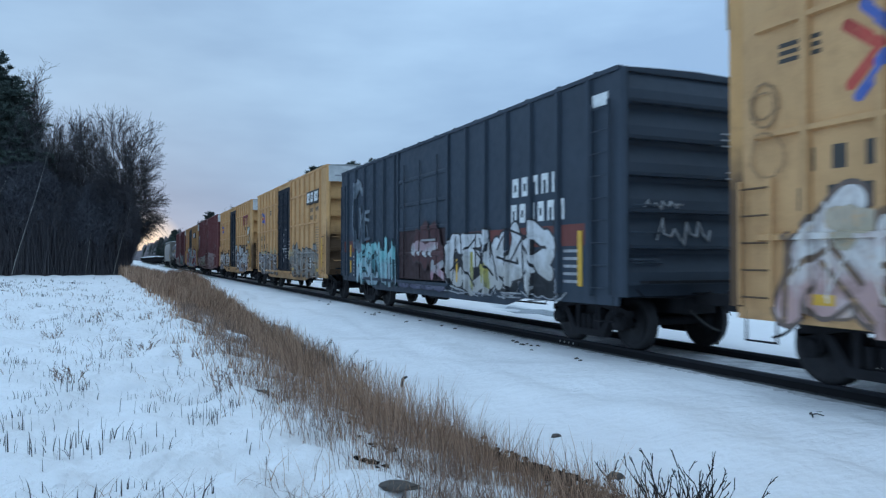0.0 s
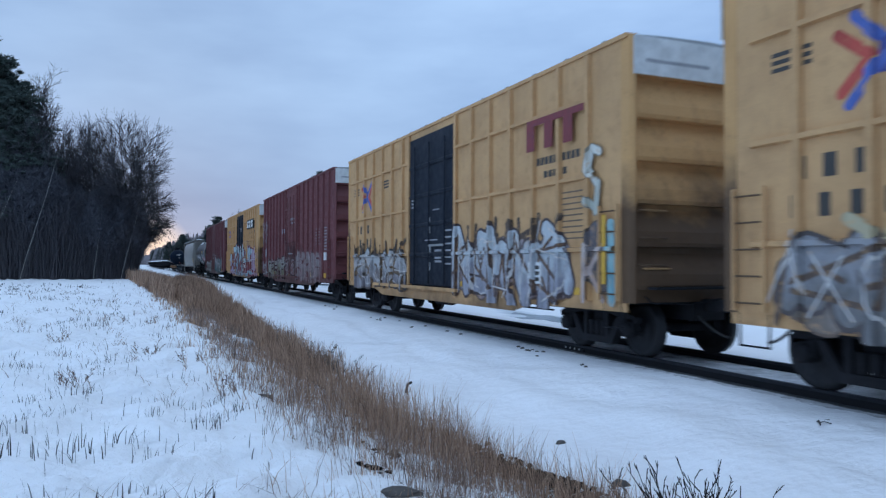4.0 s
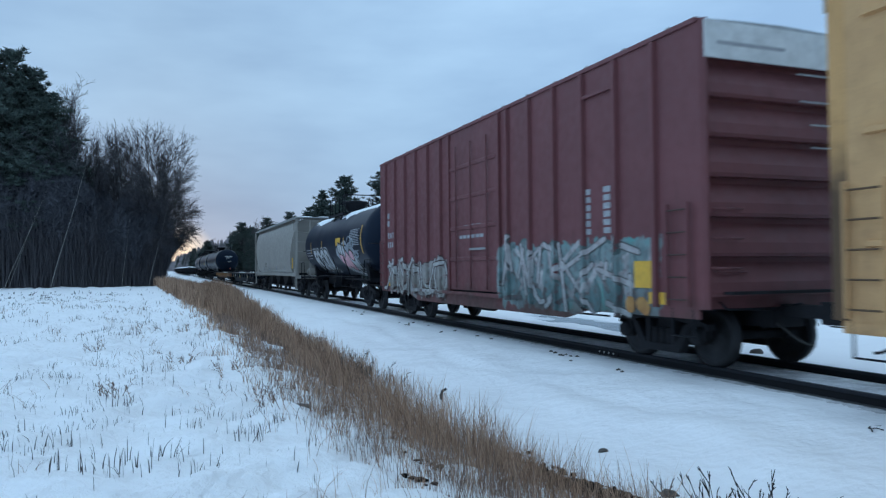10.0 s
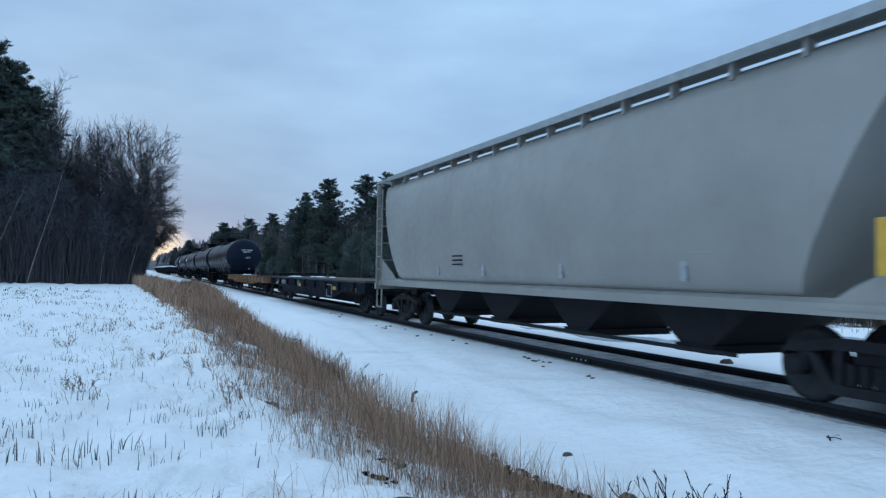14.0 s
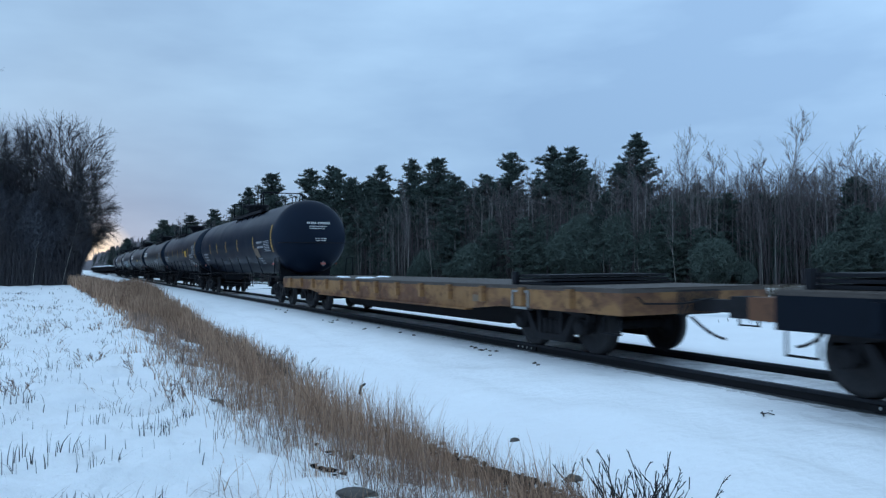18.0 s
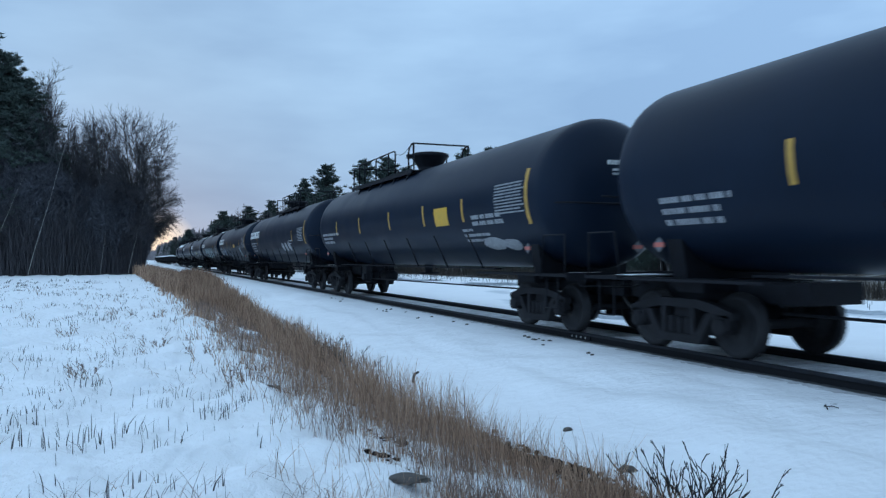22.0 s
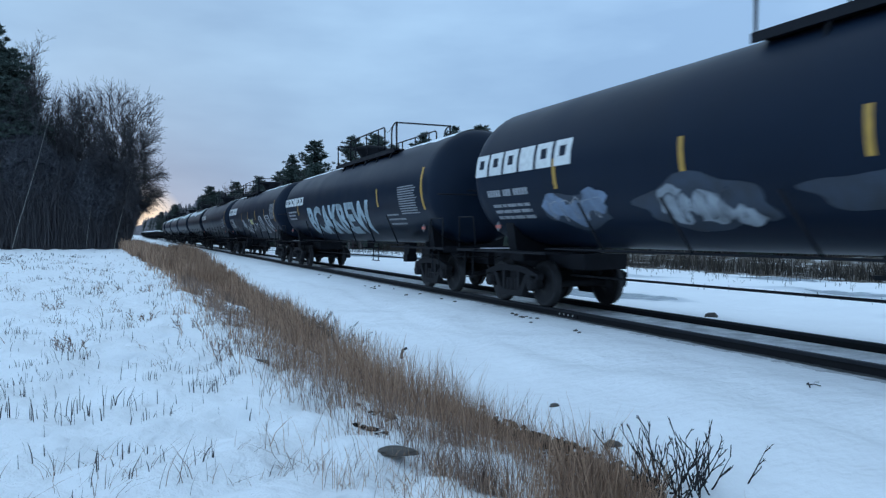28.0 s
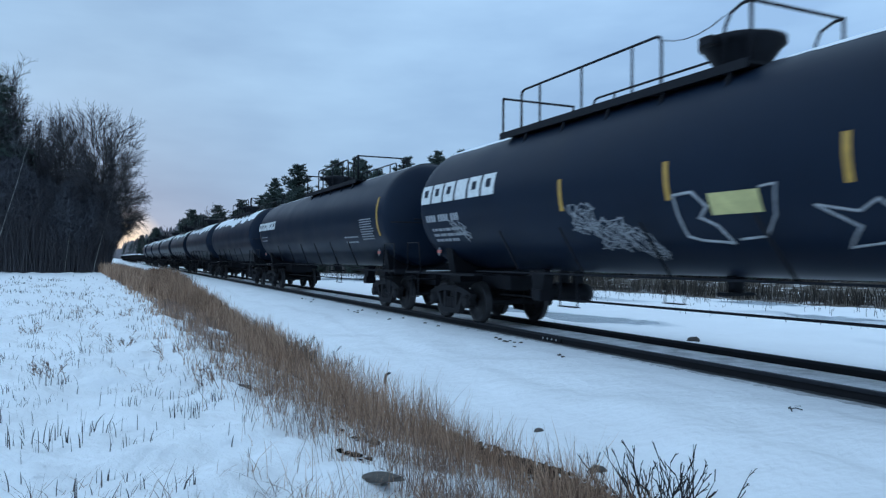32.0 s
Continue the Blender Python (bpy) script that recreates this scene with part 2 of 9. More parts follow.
def snow_material(name, ice=False):
    m = Mat(name, 0.55, 0, 0.35)
    a, b, c = m.noise(0.5, 4), m.noise(3.6, 5, stretch=(1.0, 2.0, 1.0)), m.noise(60, 3)
    col = m.mix(m.span(a, 0.3, 0.7), (0.90, 0.905, 0.925), (0.945, 0.95, 0.965))
    x = m.xyz()[0]
    # ground with thin grass showing through on the field side
    thin = m.math("MULTIPLY", m.span(b, 0.66, 0.78), m.span(m.noise(0.22, 3), 0.5, 0.62))
    field = m.math("LESS_THAN", x, 1.6)
    col = m.mix(m.math("MULTIPLY", m.math("MULTIPLY", thin, field), 0.5), col, (0.30, 0.24, 0.17))
    # frozen puddles beyond the line
    wet = m.math("MULTIPLY", m.span(m.noise(0.16, 2, stretch=(1.0, 0.45, 1.0)), 0.56, 0.62), m.math("GREATER_THAN", x, 13.0))
    wet = m.math("MULTIPLY", wet, m.math("LESS_THAN", x, 30.0))
    col = m.mix(m.math("MULTIPLY", wet, 0.75), col, (0.33, 0.40, 0.46))
    # dirty ballast and trodden snow between the rails
    bed = m.math("MULTIPLY", m.math("LESS_THAN", m.math("ABSOLUTE", m.math("ADD", m.math("SUBTRACT", x, 8.57), m.math("MULTIPLY", m.math("SUBTRACT", m.noise(4.5, 4), 0.5), 0.5))), 1.0), m.math("LESS_THAN", m.xyz()[1], 190.0))
    col = m.mix(m.math("MULTIPLY", bed, m.span(m.noise(2.2, 5, rough=0.7), 0.36, 0.62, 0.62, 0.10)), col, (0.16, 0.15, 0.155))
    # soot and bared ballast close to each rail
    gap = m.math("ABSOLUTE", m.math("SUBTRACT", m.math("ABSOLUTE", m.math("SUBTRACT", x, 8.57)), 0.755))
    gap = m.math("ADD", gap, m.math("MULTIPLY", m.math("SUBTRACT", m.noise(3.5, 4, rough=0.7), 0.5), 0.16))
    col = m.mix(m.math("MULTIPLY", m.span(gap, 0.10, 0.14, 0.93, 0.0), m.math("LESS_THAN", m.xyz()[1], 190.0)), col, (0.022, 0.023, 0.027))
    # bare leaf litter under the woods
    litter = m.math("MULTIPLY", m.math("GREATER_THAN", x, 27.0), m.span(m.noise(0.7, 4), 0.32, 0.46))
    col = m.mix(litter, col, (0.09, 0.07, 0.05))
    m.colour(col)
    m.rough(m.span(wet, 0, 1, 0.6, 0.22))
    h = m.math("ADD", m.math("ADD", m.math("MULTIPLY", m.noise(1.7, 3, stretch=(1.0, 1.3, 1.0)), 1.0), m.math("MULTIPLY", m.noise(8.0, 3), 0.16)), m.math("MULTIPLY", c, 0.05))
    # trodden, wind-smoothed snow beside the line
    h = m.math("MULTIPLY", h, m.span(x, 3.4, 4.2, 1.5, 0.5))
    m.bump(h, 0.7, 0.24)
    m.bsdf.inputs["Subsurface Weight"].default_value = 0.0
    return m.m


def leafy(name, c1, c2, rough=0.7):
    m = Mat(name, rough, 0, 0.2)
    g = m.node("ShaderNodeNewGeometry")
    m.colour(m.mix(g.outputs["Random Per Island"], c1, c2))
    return m.m


STEEL = plain("wheel_steel", (0.030, 0.030, 0.033), 0.55, 0.3, 0.4, 6, spec=0.15)
BRIGHT = plain("polished_rail", (0.022, 0.024, 0.029), 0.5, 0.25, 0.3, 8, spec=0.15)
RAIL = plain("rusted_rail", (0.014, 0.014, 0.016), 0.75, 0.2, 0.35, 9, spec=0.15)
GRIME = plain("truck_grime", (0.021, 0.021, 0.024), 0.8, 0.1, 0.45, 5, spec=0.15)
IRON = plain("black_iron", (0.012, 0.013, 0.017), 0.6, 0.2, 0.4, 6, spec=0.15)
RUBBER = plain("rubber_hose", (0.02, 0.02, 0.02), 0.7)
STONE = plain("field_stone", (0.085, 0.075, 0.068), 0.9, 0, 0.4, 9, 0.6)
SNOW = snow_material("packed_snow")
SNOWCAP = plain("snow_cap", (0.80, 0.83, 0.86), 0.7, 0, 0.05, 6, 0.4)
WHITE = plain("white_stencil", (0.68, 0.69, 0.68), 0.6, 0, 0.2, 9)
FADED = plain("faded_white_stencil", (0.32, 0.33, 0.345), 0.65, 0, 0.35, 12)
PLACARD = plain("grimy_placard", (0.15, 0.155, 0.165), 0.7, 0, 0.35, 12)
FADEDINK = plain("faded_brown_stencil", (0.17, 0.115, 0.075), 0.65, 0, 0.4, 9)
BLACKINK = plain("black_stencil", (0.045, 0.04, 0.035), 0.65, 0, 0.3, 9)
BROWNINK = plain("maroon_stencil", (0.20, 0.035, 0.04), 0.65, 0, 0.3, 9)
YELLOW = plain("yellow_reflector", (0.64, 0.36, 0.04), 0.45, 0, 0.15, 9)
AMBER = plain("worn_amber_reflector", (0.46, 0.26, 0.045), 0.5, 0, 0.3, 9)
REDINK = plain("red_stripe", (0.50, 0.13, 0.10), 0.55, 0, 0.25, 9)
PINK = plain("pink_spray", (0.62, 0.32, 0.36), 0.6, 0, 0.3, 5)
LIGHTBLUE = plain("pale_blue_spray", (0.42, 0.55, 0.60), 0.6, 0, 0.3, 5)
CHALKY = plain("worn_pale_blue_paint", (0.30, 0.38, 0.42), 0.65, 0, 0.55, 2.2)
SILVER = plain("silver_spray", (0.42, 0.44, 0.46), 0.45, 0.1, 0.35, 4)
ENDWHITE = plain("white_end_band", (0.60, 0.61, 0.60), 0.6, 0, 0.2, 5)
GALV = plain("galvanised_steel", (0.34, 0.35, 0.35), 0.5, 0.5, 0.2, 6)
DECK = plain("worn_deck_boards", (0.075, 0.062, 0.055), 0.85, 0, 0.4, 5)
BARK = plain("grey_bark", (0.045, 0.042, 0.043), 0.9, 0, 0.35, 8, 0.5)
OAKTWIG = leafy("oak_twigs", (0.054, 0.053, 0.062), (0.112, 0.106, 0.116))
TWIG = leafy("bare_twigs", (0.085, 0.092, 0.106), (0.165, 0.168, 0.180))
REDTWIG = leafy("reddish_twigs", (0.100, 0.086, 0.092), (0.185, 0.156, 0.164))
GREYBARK = plain("pale_grey_bark", (0.150, 0.140, 0.140), 0.85, 0, 0.35, 8, 0.4)
PALEBARK = plain("pale_sapling_bark", (0.23, 0.215, 0.21), 0.85, 0, 0.4, 3)
DARKLEAF = leafy("dark_evergreen_leaves", (0.058, 0.062, 0.078), (0.130, 0.134, 0.156))
BIRCH = plain("pale_birch_bark", (0.34, 0.33, 0.31), 0.8, 0, 0.4, 3)
NEEDLE = leafy("pine_needles", (0.050, 0.072, 0.068), (0.105, 0.138, 0.122))
SHRUB = leafy("evergreen_leaves", (0.075, 0.104, 0.094), (0.135, 0.172, 0.150))
STRAW = leafy("dry_grass", (0.132, 0.077, 0.055), (0.61, 0.395, 0.268))
RUSSET = leafy("russet_weeds", (0.075, 0.050, 0.044), (0.40, 0.275, 0.215))
BRUSH = leafy("brown_brush", (0.024, 0.021, 0.019), (0.082, 0.066, 0.054))
STUB = leafy("dead_stalks", (0.040, 0.040, 0.046), (0.110, 0.098, 0.098))
STALK = plain("dark_thorn_bark", (0.012, 0.010, 0.011), 0.8, 0, 0.3, 20)
# soil colour taken down to near black to include the undercut's shadow
SHADOWSOIL = plain("wet_soil", (0.0055, 0.005, 0.005), 0.9, 0, 0.5, 9, 0.6, 0.1)
FARWOOD = plain("distant_woods", (0.165, 0.148, 0.155), 0.95, 0, 0.5, 0.12, 0.0, 0.1, 0.9)
LAMP = Mat("lamp_glow").m
LAMP.node_tree.nodes["Principled BSDF"].inputs["Emission Color"].default_value = (1, 0.93, 0.8, 1)
LAMP.node_tree.nodes["Principled BSDF"].inputs["Emission Strength"].default_value = 6.0


# ---------------------------------------------------------------- mesh building
class Geo:
    def __init__(self):
        self.v, self.f, self.s = [], [], []

    def add(self, vs, fs, smooth=False):
        o = len(self.v)
        self.v += vs
        self.f += [tuple(i + o for i in f) for f in fs]
        self.s += [smooth] * len(fs)
        return self

    def box(self, x0, x1, y0, y1, z0, z1):
        vs = [(x, y, z) for x in (x0, x1) for y in (y0, y1) for z in (z0, z1)]
        return self.add(vs, [(0, 1, 3, 2), (4, 6, 7, 5), (0, 4, 5, 1), (2, 3, 7, 6), (0, 2, 6, 4), (1, 5, 7, 3)])

    def prism(self, pts, axis, a, b, smooth=False):
        """A closed outline (two other axes, in order) drawn out along an axis from a to b."""
        def at(p, w):
            return {"x": (w, p[0], p[1]), "y": (p[0], w, p[1]), "z": (p[0], p[1], w)}[axis]
        n = len(pts)
        vs = [at(p, a) for p in pts] + [at(p, b) for p in pts]
        fs = [(i, (i + 1) % n, n + (i + 1) % n, n + i) for i in range(n)]
        self.add(vs, fs, smooth)
        o = len(self.v) - 2 * n
        self.f += [tuple(o + i for i in reversed(range(n))), tuple(o + n + i for i in range(n))]
        self.s += [False, False]
        return self

    def tube(self, p, q, r, r2=None, n=6, caps=True, smooth=True):
        p, q = Vector(p), Vector(q)
        d = (q - p)
        if d.length < 1e-6:
            return self
        u = d.orthogonal().normalized()
        w = d.normalized().cross(u)
        r2 = r if r2 is None else r2
        vs = []
        for c, rr in ((p, r), (q, r2)):
            for i in range(n):
                a = 2 * math.pi * i / n
                vs.append(tuple(c + (u * math.cos(a) + w * math.sin(a)) * rr))
        fs = [(i, (i + 1) % n, n + (i + 1) % n, n + i) for i in range(n)]
        self.add(vs, fs, smooth)
        if caps:
            o = len(self.v) - 2 * n
            self.f += [tuple(o + i for i in reversed(range(n))), tuple(o + n + i for i in range(n))]
            self.s += [False, False]
        return self

    def path(self, pts, r, n=6):
        """One bent bar of even thickness through the points."""
        ps = [Vector(p) for p in pts]
        ps = [p for i, p in enumerate(ps) if i == 0 or (p - ps[i - 1]).length > 1e-5]
        dirs = [(b - a).normalized() for a, b in zip(ps, ps[1:])]
        u = dirs[0].orthogonal().normalized()
        vs = []
        for i, p in enumerate(ps):
            t = dirs[0] if i == 0 else dirs[-1] if i == len(ps) - 1 else dirs[i - 1] + dirs[i]
            t = t.normalized() if t.length > 1e-3 else dirs[i - 1]
            u = u - t * u.dot(t)
            u = u.normalized() if u.length > 1e-3 else t.orthogonal().normalized()
            w = t.cross(u)
            grow_by = 1.0 / max(0.6, t.dot(dirs[min(i, len(dirs) - 1)]))
            for k in range(n):
                a = 2 * math.pi * k / n
                vs.append(tuple(p + (u * math.cos(a) + w * math.sin(a)) * r * grow_by))
        m = len(ps)
        self.add(vs, [(i * n + k, i * n + (k + 1) % n, (i + 1) * n + (k + 1) % n, (i + 1) * n + k) for i in range(m - 1) for k in range(n)], True)
        o = len(self.v) - m * n
        self.f += [tuple(o + k for k in reversed(range(n))), tuple(o + (m - 1) * n + k for k in range(n))]
        self.s += [False, False]
        return self

    def lathe(self, rings, axis="y", centre=(0, 0), n=32, smooth=True):
        """Rings (place along the axis, radius) turned about it; centre: the two other axes."""
        vs, fs = [], []
        for w, r in rings:
            for i in range(n):
                a = 2 * math.pi * i / n
                c, s = centre[0] + r * math.cos(a), centre[1] + r * math.sin(a)
                vs.append({"x": (w, c, s), "y": (c, w, s), "z": (c, s, w)}[axis])
        for k in range(len(rings) - 1):
            for i in range(n):
                j = (i + 1) % n
                fs.append((k * n + i, k * n + j, (k + 1) * n + j, (k + 1) * n + i))
        self.add(vs, fs, smooth)
        o = len(self.v) - len(vs)
        self.f += [tuple(o + i for i in range(n)), tuple(o + (len(rings) - 1) * n + i for i in range(n))]
        self.s += [False, False]
        return self

    def mesh(self, name, material):
        me = bpy.data.meshes.new(name)
        me.from_pydata(self.v, [], self.f)
        me.polygons.foreach_set("use_smooth", self.s)
        me.materials.append(material)
        me.update()
        bm = bmesh.new()
        bm.from_mesh(me)
        bmesh.ops.recalc_face_normals(bm, faces=bm.faces)
        bm.to_mesh(me)
        bm.free()
        return me


def part(name, shape, material, parent, label="", m=None):
    """Links a shape (or a mesh already made) as one part under its thing."""
    me = shape.mesh(name, material) if isinstance(shape, Geo) else shape
    ob = new(name, me)
    ob.parent = parent
    if m is not None:
        ob.matrix_basis = m
    if label:
        ob["label"] = label
    return ob


def thing(name, label, category, m=None, group="", kind=""):
    ob = new(name)
    ob.empty_display_size = 0.3
    if m is not None:
        ob.matrix_basis = m
    return tagged(ob, label, category, group, kind)


def solid(name, shape, material, label, category, m=None, group="", kind=""):
    ob = new(name, shape.mesh(name, material) if isinstance(shape, Geo) else shape)
    if m is not None:
        ob.matrix_basis = m
    return tagged(ob, label, category, group, kind)


def big_mesh(name, verts, quads, material, smooth=False):
    """A mesh from numpy arrays of places and of four- or three-cornered faces."""
    me = bpy.data.meshes.new(name)
    k = quads.shape[1]
    me.vertices.add(len(verts))
    me.vertices.foreach_set("co", np.asarray(verts, dtype=np.float32).ravel())
    me.loops.add(quads.size)
    me.loops.foreach_set("vertex_index", quads.astype(np.int32).ravel())
    me.polygons.add(len(quads))
    me.polygons.foreach_set("loop_start", np.arange(0, quads.size, k, dtype=np.int32))
    me.polygons.foreach_set("use_smooth", np.full(len(quads), smooth))
    me.materials.append(material)
    me.update(calc_edges=True)
    return me


# ---------------------------------------------------------------- ground and track
D_TRACK = 8.57           # track centre from the camera's line
S_BEND, R_BEND = 150.0, 360.0


def track_at(s):
    """Place and heading of the track centre s metres along it."""
    if s <= S_BEND:
        return D_TRACK, s, 0.0
    a = (s - S_BEND) / R_BEND
    return D_TRACK + R_BEND * (1 - math.cos(a)), S_BEND + R_BEND * math.sin(a), -math.degrees(a)


def lump(x, y, z=0.0):
    return noise.noise(Vector((x, y, z)))


PROFILE = ((-400, 0.3), (-60, 0.12), (-12, 0.02), (0.6, 0.0), (1.4, -0.06), (2.2, -0.26), (3.0, -0.50), (3.4, -0.58), (3.9, -0.54),
           (4.6, -0.46), (5.6, -0.27), (6.6, -0.16), (7.2, -0.15), (7.75, -0.15), (7.9, -0.115), (9.2, -0.115), (9.4, -0.15), (10.6, -0.17),
           (12.5, -0.42), (15, -0.50), (26, -0.45), (40, -0.2), (120, 0.4), (400, 1.0))
PX, PZ = [p[0] for p in PROFILE], [p[1] for p in PROFILE]


def ground_z(x, y):
    z = float(np.interp(x, PX, PZ))
    calm = min(1.0, abs(x - 8.57) / 3.5) if abs(x - 8.57) > 1.1 else 0.0
    amp = 0.08 if x < 1.5 else 0.06
    z += calm * (amp * lump(x * 0.55, y * 0.4) + (0.10 if x < 1.8 else 0.05) * lump(x * 1.3, y * 1.7, 4) + (0.15 if x < 1.8 else 0.03) * lump(x * 2.1, y * 2.9, 9))
    rut = 5.75 + 0.25 * math.sin(y * 0.35) + 0.10 * math.sin(y * 1.3)
    if 3.9 < x < 7.0:
        z -= 0.07 * math.exp(-((x - rut) / 0.13) ** 2) * max(0.0, min(1.0, 0.6 + 1.2 * lump(y * 0.25, 3.3)))
        z += 0.040 * lump(x * 2.0, y * 0.9, 21) + 0.06 * lump(x * 0.9, y * 0.5, 27)
    if 1.4 < x < 3.7:
        z += 0.06 * lump(x * 2.4, y * 1.6, 13)
    return z


def make_ground():
    xs = [-2600, -1400, -800, -400, -200, -120, -70, -45, -30, -22, -16] + [float(v) for v in np.arange(-12, 1, 0.2)]
    xs += [float(v) for v in np.arange(1, 7.0, 0.16)] + [float(v) for v in np.arange(7.0, 10.2, 0.2)]
    xs += [float(v) for v in np.arange(10.4, 30, 0.8)] + [33, 38, 46, 58, 75, 100, 140, 200, 400, 800, 1400, 2600]
    ys = [-2600, -1200, -500, -200, -90, -50, -30, -18, -10] + [float(v) for v in np.arange(-6, 2, 0.6)]
    ys += [float(v) for v in np.arange(2, 18, 0.17)] + [float(v) for v in np.arange(18, 45, 0.5)]
    ys += [float(v) for v in np.arange(45, 110, 2.5)] + [120, 135, 155, 180, 220, 280, 360, 480, 650, 900, 1300, 1900, 2800]
    v = np.array([(x, y, ground_z(x, y)) for y in ys for x in xs])
    n = len(xs)
    q = np.array([(j * n + i, j * n + i + 1, (j + 1) * n + i + 1, (j + 1) * n + i) for j in range(len(ys) - 1) for i in range(n - 1)])
    solid("ground", big_mesh("ground", v, q, SNOW, True), None, "snow-covered field, ditch and lineside with thin crusted snow", "snow ground", kind="structure")


make_ground()


def sweep_track(offset, profile, s0, s1, step):
    """A rail or kerb: a closed outline (across, up) drawn along the track."""
    g = Geo()
    stations = []
    s = s0
    while s < s1:
        stations.append(s)
        s += step if s >= S_BEND - 1 else max(step, 30)
    stations.append(s1)
    k = len(profile)
    vs = []
    for s in stations:
        x, y, h = track_at(s)
        c, sn = math.cos(radians(h)), math.sin(radians(h))
        for u, w in profile:
            vs.append((x + (offset + u) * c, y + (offset + u) * sn, w))
    fs = []
    for j in range(len(stations) - 1):
        for i in range(k):
            fs.append((j * k + i, j * k + (i + 1) % k, (j + 1) * k + (i + 1) % k, (j + 1) * k + i))
    fs += [tuple(reversed(range(k))), tuple((len(stations) - 1) * k + i for i in range(k))]
    return g.add(vs, fs)


RAIL_FOOT = [(-0.07, -0.172), (0.07, -0.172), (0.07, -0.158), (0.012, -0.14), (0.010, -0.046), (-0.010, -0.046), (-0.012, -0.14), (-0.07, -0.158)]
RAIL_HEAD = [(-0.035, -0.045), (0.035, -0.045), (0.037, -0.012), (0.030, -0.001), (-0.030, -0.001), (-0.037, -0.012)]
track = thing("railway_track", "single line of worn steel rails half buried in snow", "railway track", kind="structure")
for side in (-1, 1):
    r = part("rail", sweep_track(side * 0.755, RAIL_FOOT, -70, 560, 8), RAIL, track)
    part("rail_head", sweep_track(side * 0.755, RAIL_HEAD, -70, 560, 8), BRIGHT, r, "polished rail head")


bolt = Geo().lathe([(-0.02, 0.018), (0.0, 0.02), (0.02, 0.012)], "x", (0, 0), 8).mesh("joint_bolt", GALV)
for y in (4.45, 4.6, 4.75, 4.9, 11.6, 11.75, 11.9, 12.05):
    part("joint_bolt", bolt, GALV, track, "bright joint bolt", m=pose(D_TRACK - 0.755 - 0.03, y, -0.085))
for y in (4.67, 11.82):
    part("joint_bar", Geo().prism([(-0.045, -0.13), (-0.014, -0.125), (-0.014, -0.055), (-0.032, -0.06)], "y", -0.36, 0.36), RAIL, track,
         m=pose(D_TRACK - 0.755, y, 0))


# ---------------------------------------------------------------- plants
def tubes(segs, sides, name, material):
    """Tapered twigs from rows (x y z, x y z, r, r)."""
    a = np.array(segs, dtype=float)
    p, q, r0, r1 = a[:, 0:3], a[:, 3:6], a[:, 6], a[:, 7]
    d = q - p
    d /= np.maximum(np.linalg.norm(d, axis=1, keepdims=True), 1e-9)
    ref = np.where(np.abs(d[:, 2:3]) < 0.9, [[0.0, 0, 1]], [[1.0, 0, 0]])
    u = np.cross(d, ref)
    u /= np.linalg.norm(u, axis=1, keepdims=True)
    w = np.cross(d, u)
    rings = []
    for c, r in ((p, r0), (q, r1)):
        for i in range(sides):
            ang = 2 * math.pi * i / sides
            rings.append(c + (u * math.cos(ang) + w * math.sin(ang)) * r[:, None])
    v = np.stack(rings, 1).reshape(-1, 3)
    base = np.arange(len(a))[:, None] * (2 * sides)
    fs = [base + np.array([[i, (i + 1) % sides, sides + (i + 1) % sides, sides + i]]) for i in range(sides)]
    return big_mesh(name, v, np.concatenate(fs), material, True)


def grow(rng, p, d, length, r, level, plan, segs):
    """A limb and its branches; plan: per level (pieces, children, child length, spread, lift)."""
    pieces, kids, shrink, spread, lift = plan[level]
    step = length / pieces
    p, d = Vector(p), Vector(d).normalized()
    marks = []
    for i in range(pieces):
        d = (d + Vector((rng.gauss(0, 0.05), rng.gauss(0, 0.05), rng.gauss(0, 0.03) + lift * 0.10))).normalized()
        q = p + d * step
        ra, rb = r * (1 - 0.8 * i / pieces), r * (1 - 0.8 * (i + 1) / pieces)
        segs[level].append((*p, *q, ra, rb))
        marks.append((Vector(p), Vector(q), Vector(d), rb))
        p = q
    if level + 1 < len(plan):
        for k in range(kids):
            t = (k + rng.random()) / kids
            t = (0.28 + 0.72 * t) if level == 0 else (0.15 + 0.85 * t)
            a, b, dd, rb = marks[min(int(t * pieces), pieces - 1)]
            ang = rng.uniform(0, 2 * math.pi)
            side = dd.orthogonal().normalized()
            side.rotate(Matrix.Rotation(ang, 3, dd))
            nd = (dd * (1 - spread) + side * spread + Vector((0, 0, lift * 0.35))).normalized()
            grow(rng, a.lerp(b, rng.random()), nd, length * shrink * rng.uniform(0.6, 1.15) * (1.12 - 0.5 * t if level == 0 else 1), max(rb * 0.62, 0.012), level + 1, plan, segs)


TREES = {}


def bare_tree_meshes(key, height, plan, r, twig, seed, sides=3, bark=None):
    if key not in TREES:
        rng = random.Random(seed)
        segs = defaultdict(list)
        grow(rng, (0, 0, -0.2), (rng.gauss(0, 0.05), rng.gauss(0, 0.05), 1), height, r, 0, plan, segs)
        trunk = tubes(segs[0], 7, "trunk", bark or BARK)
        limbs = tubes(segs[1], 4, "limbs", bark if bark else BARK)
        fine = [s for k in segs if k > 1 for s in segs[k]]
        fine = [(*s[:6], max(s[6], twig), max(s[7], twig * 0.7)) for s in fine]
        TREES[key] = (trunk, limbs, tubes(fine, sides, "twigs", REDTWIG if "red" in key else TWIG))
    return TREES[key]


def put_tree(name, meshes, names, label, m, group):
    t = thing(name, label, "tree", m, group)
    for n, me in zip(names, meshes):
        p = part(n, me, None, t)
        if n != "trunk":
            p["kind"] = "stuff"
    return t


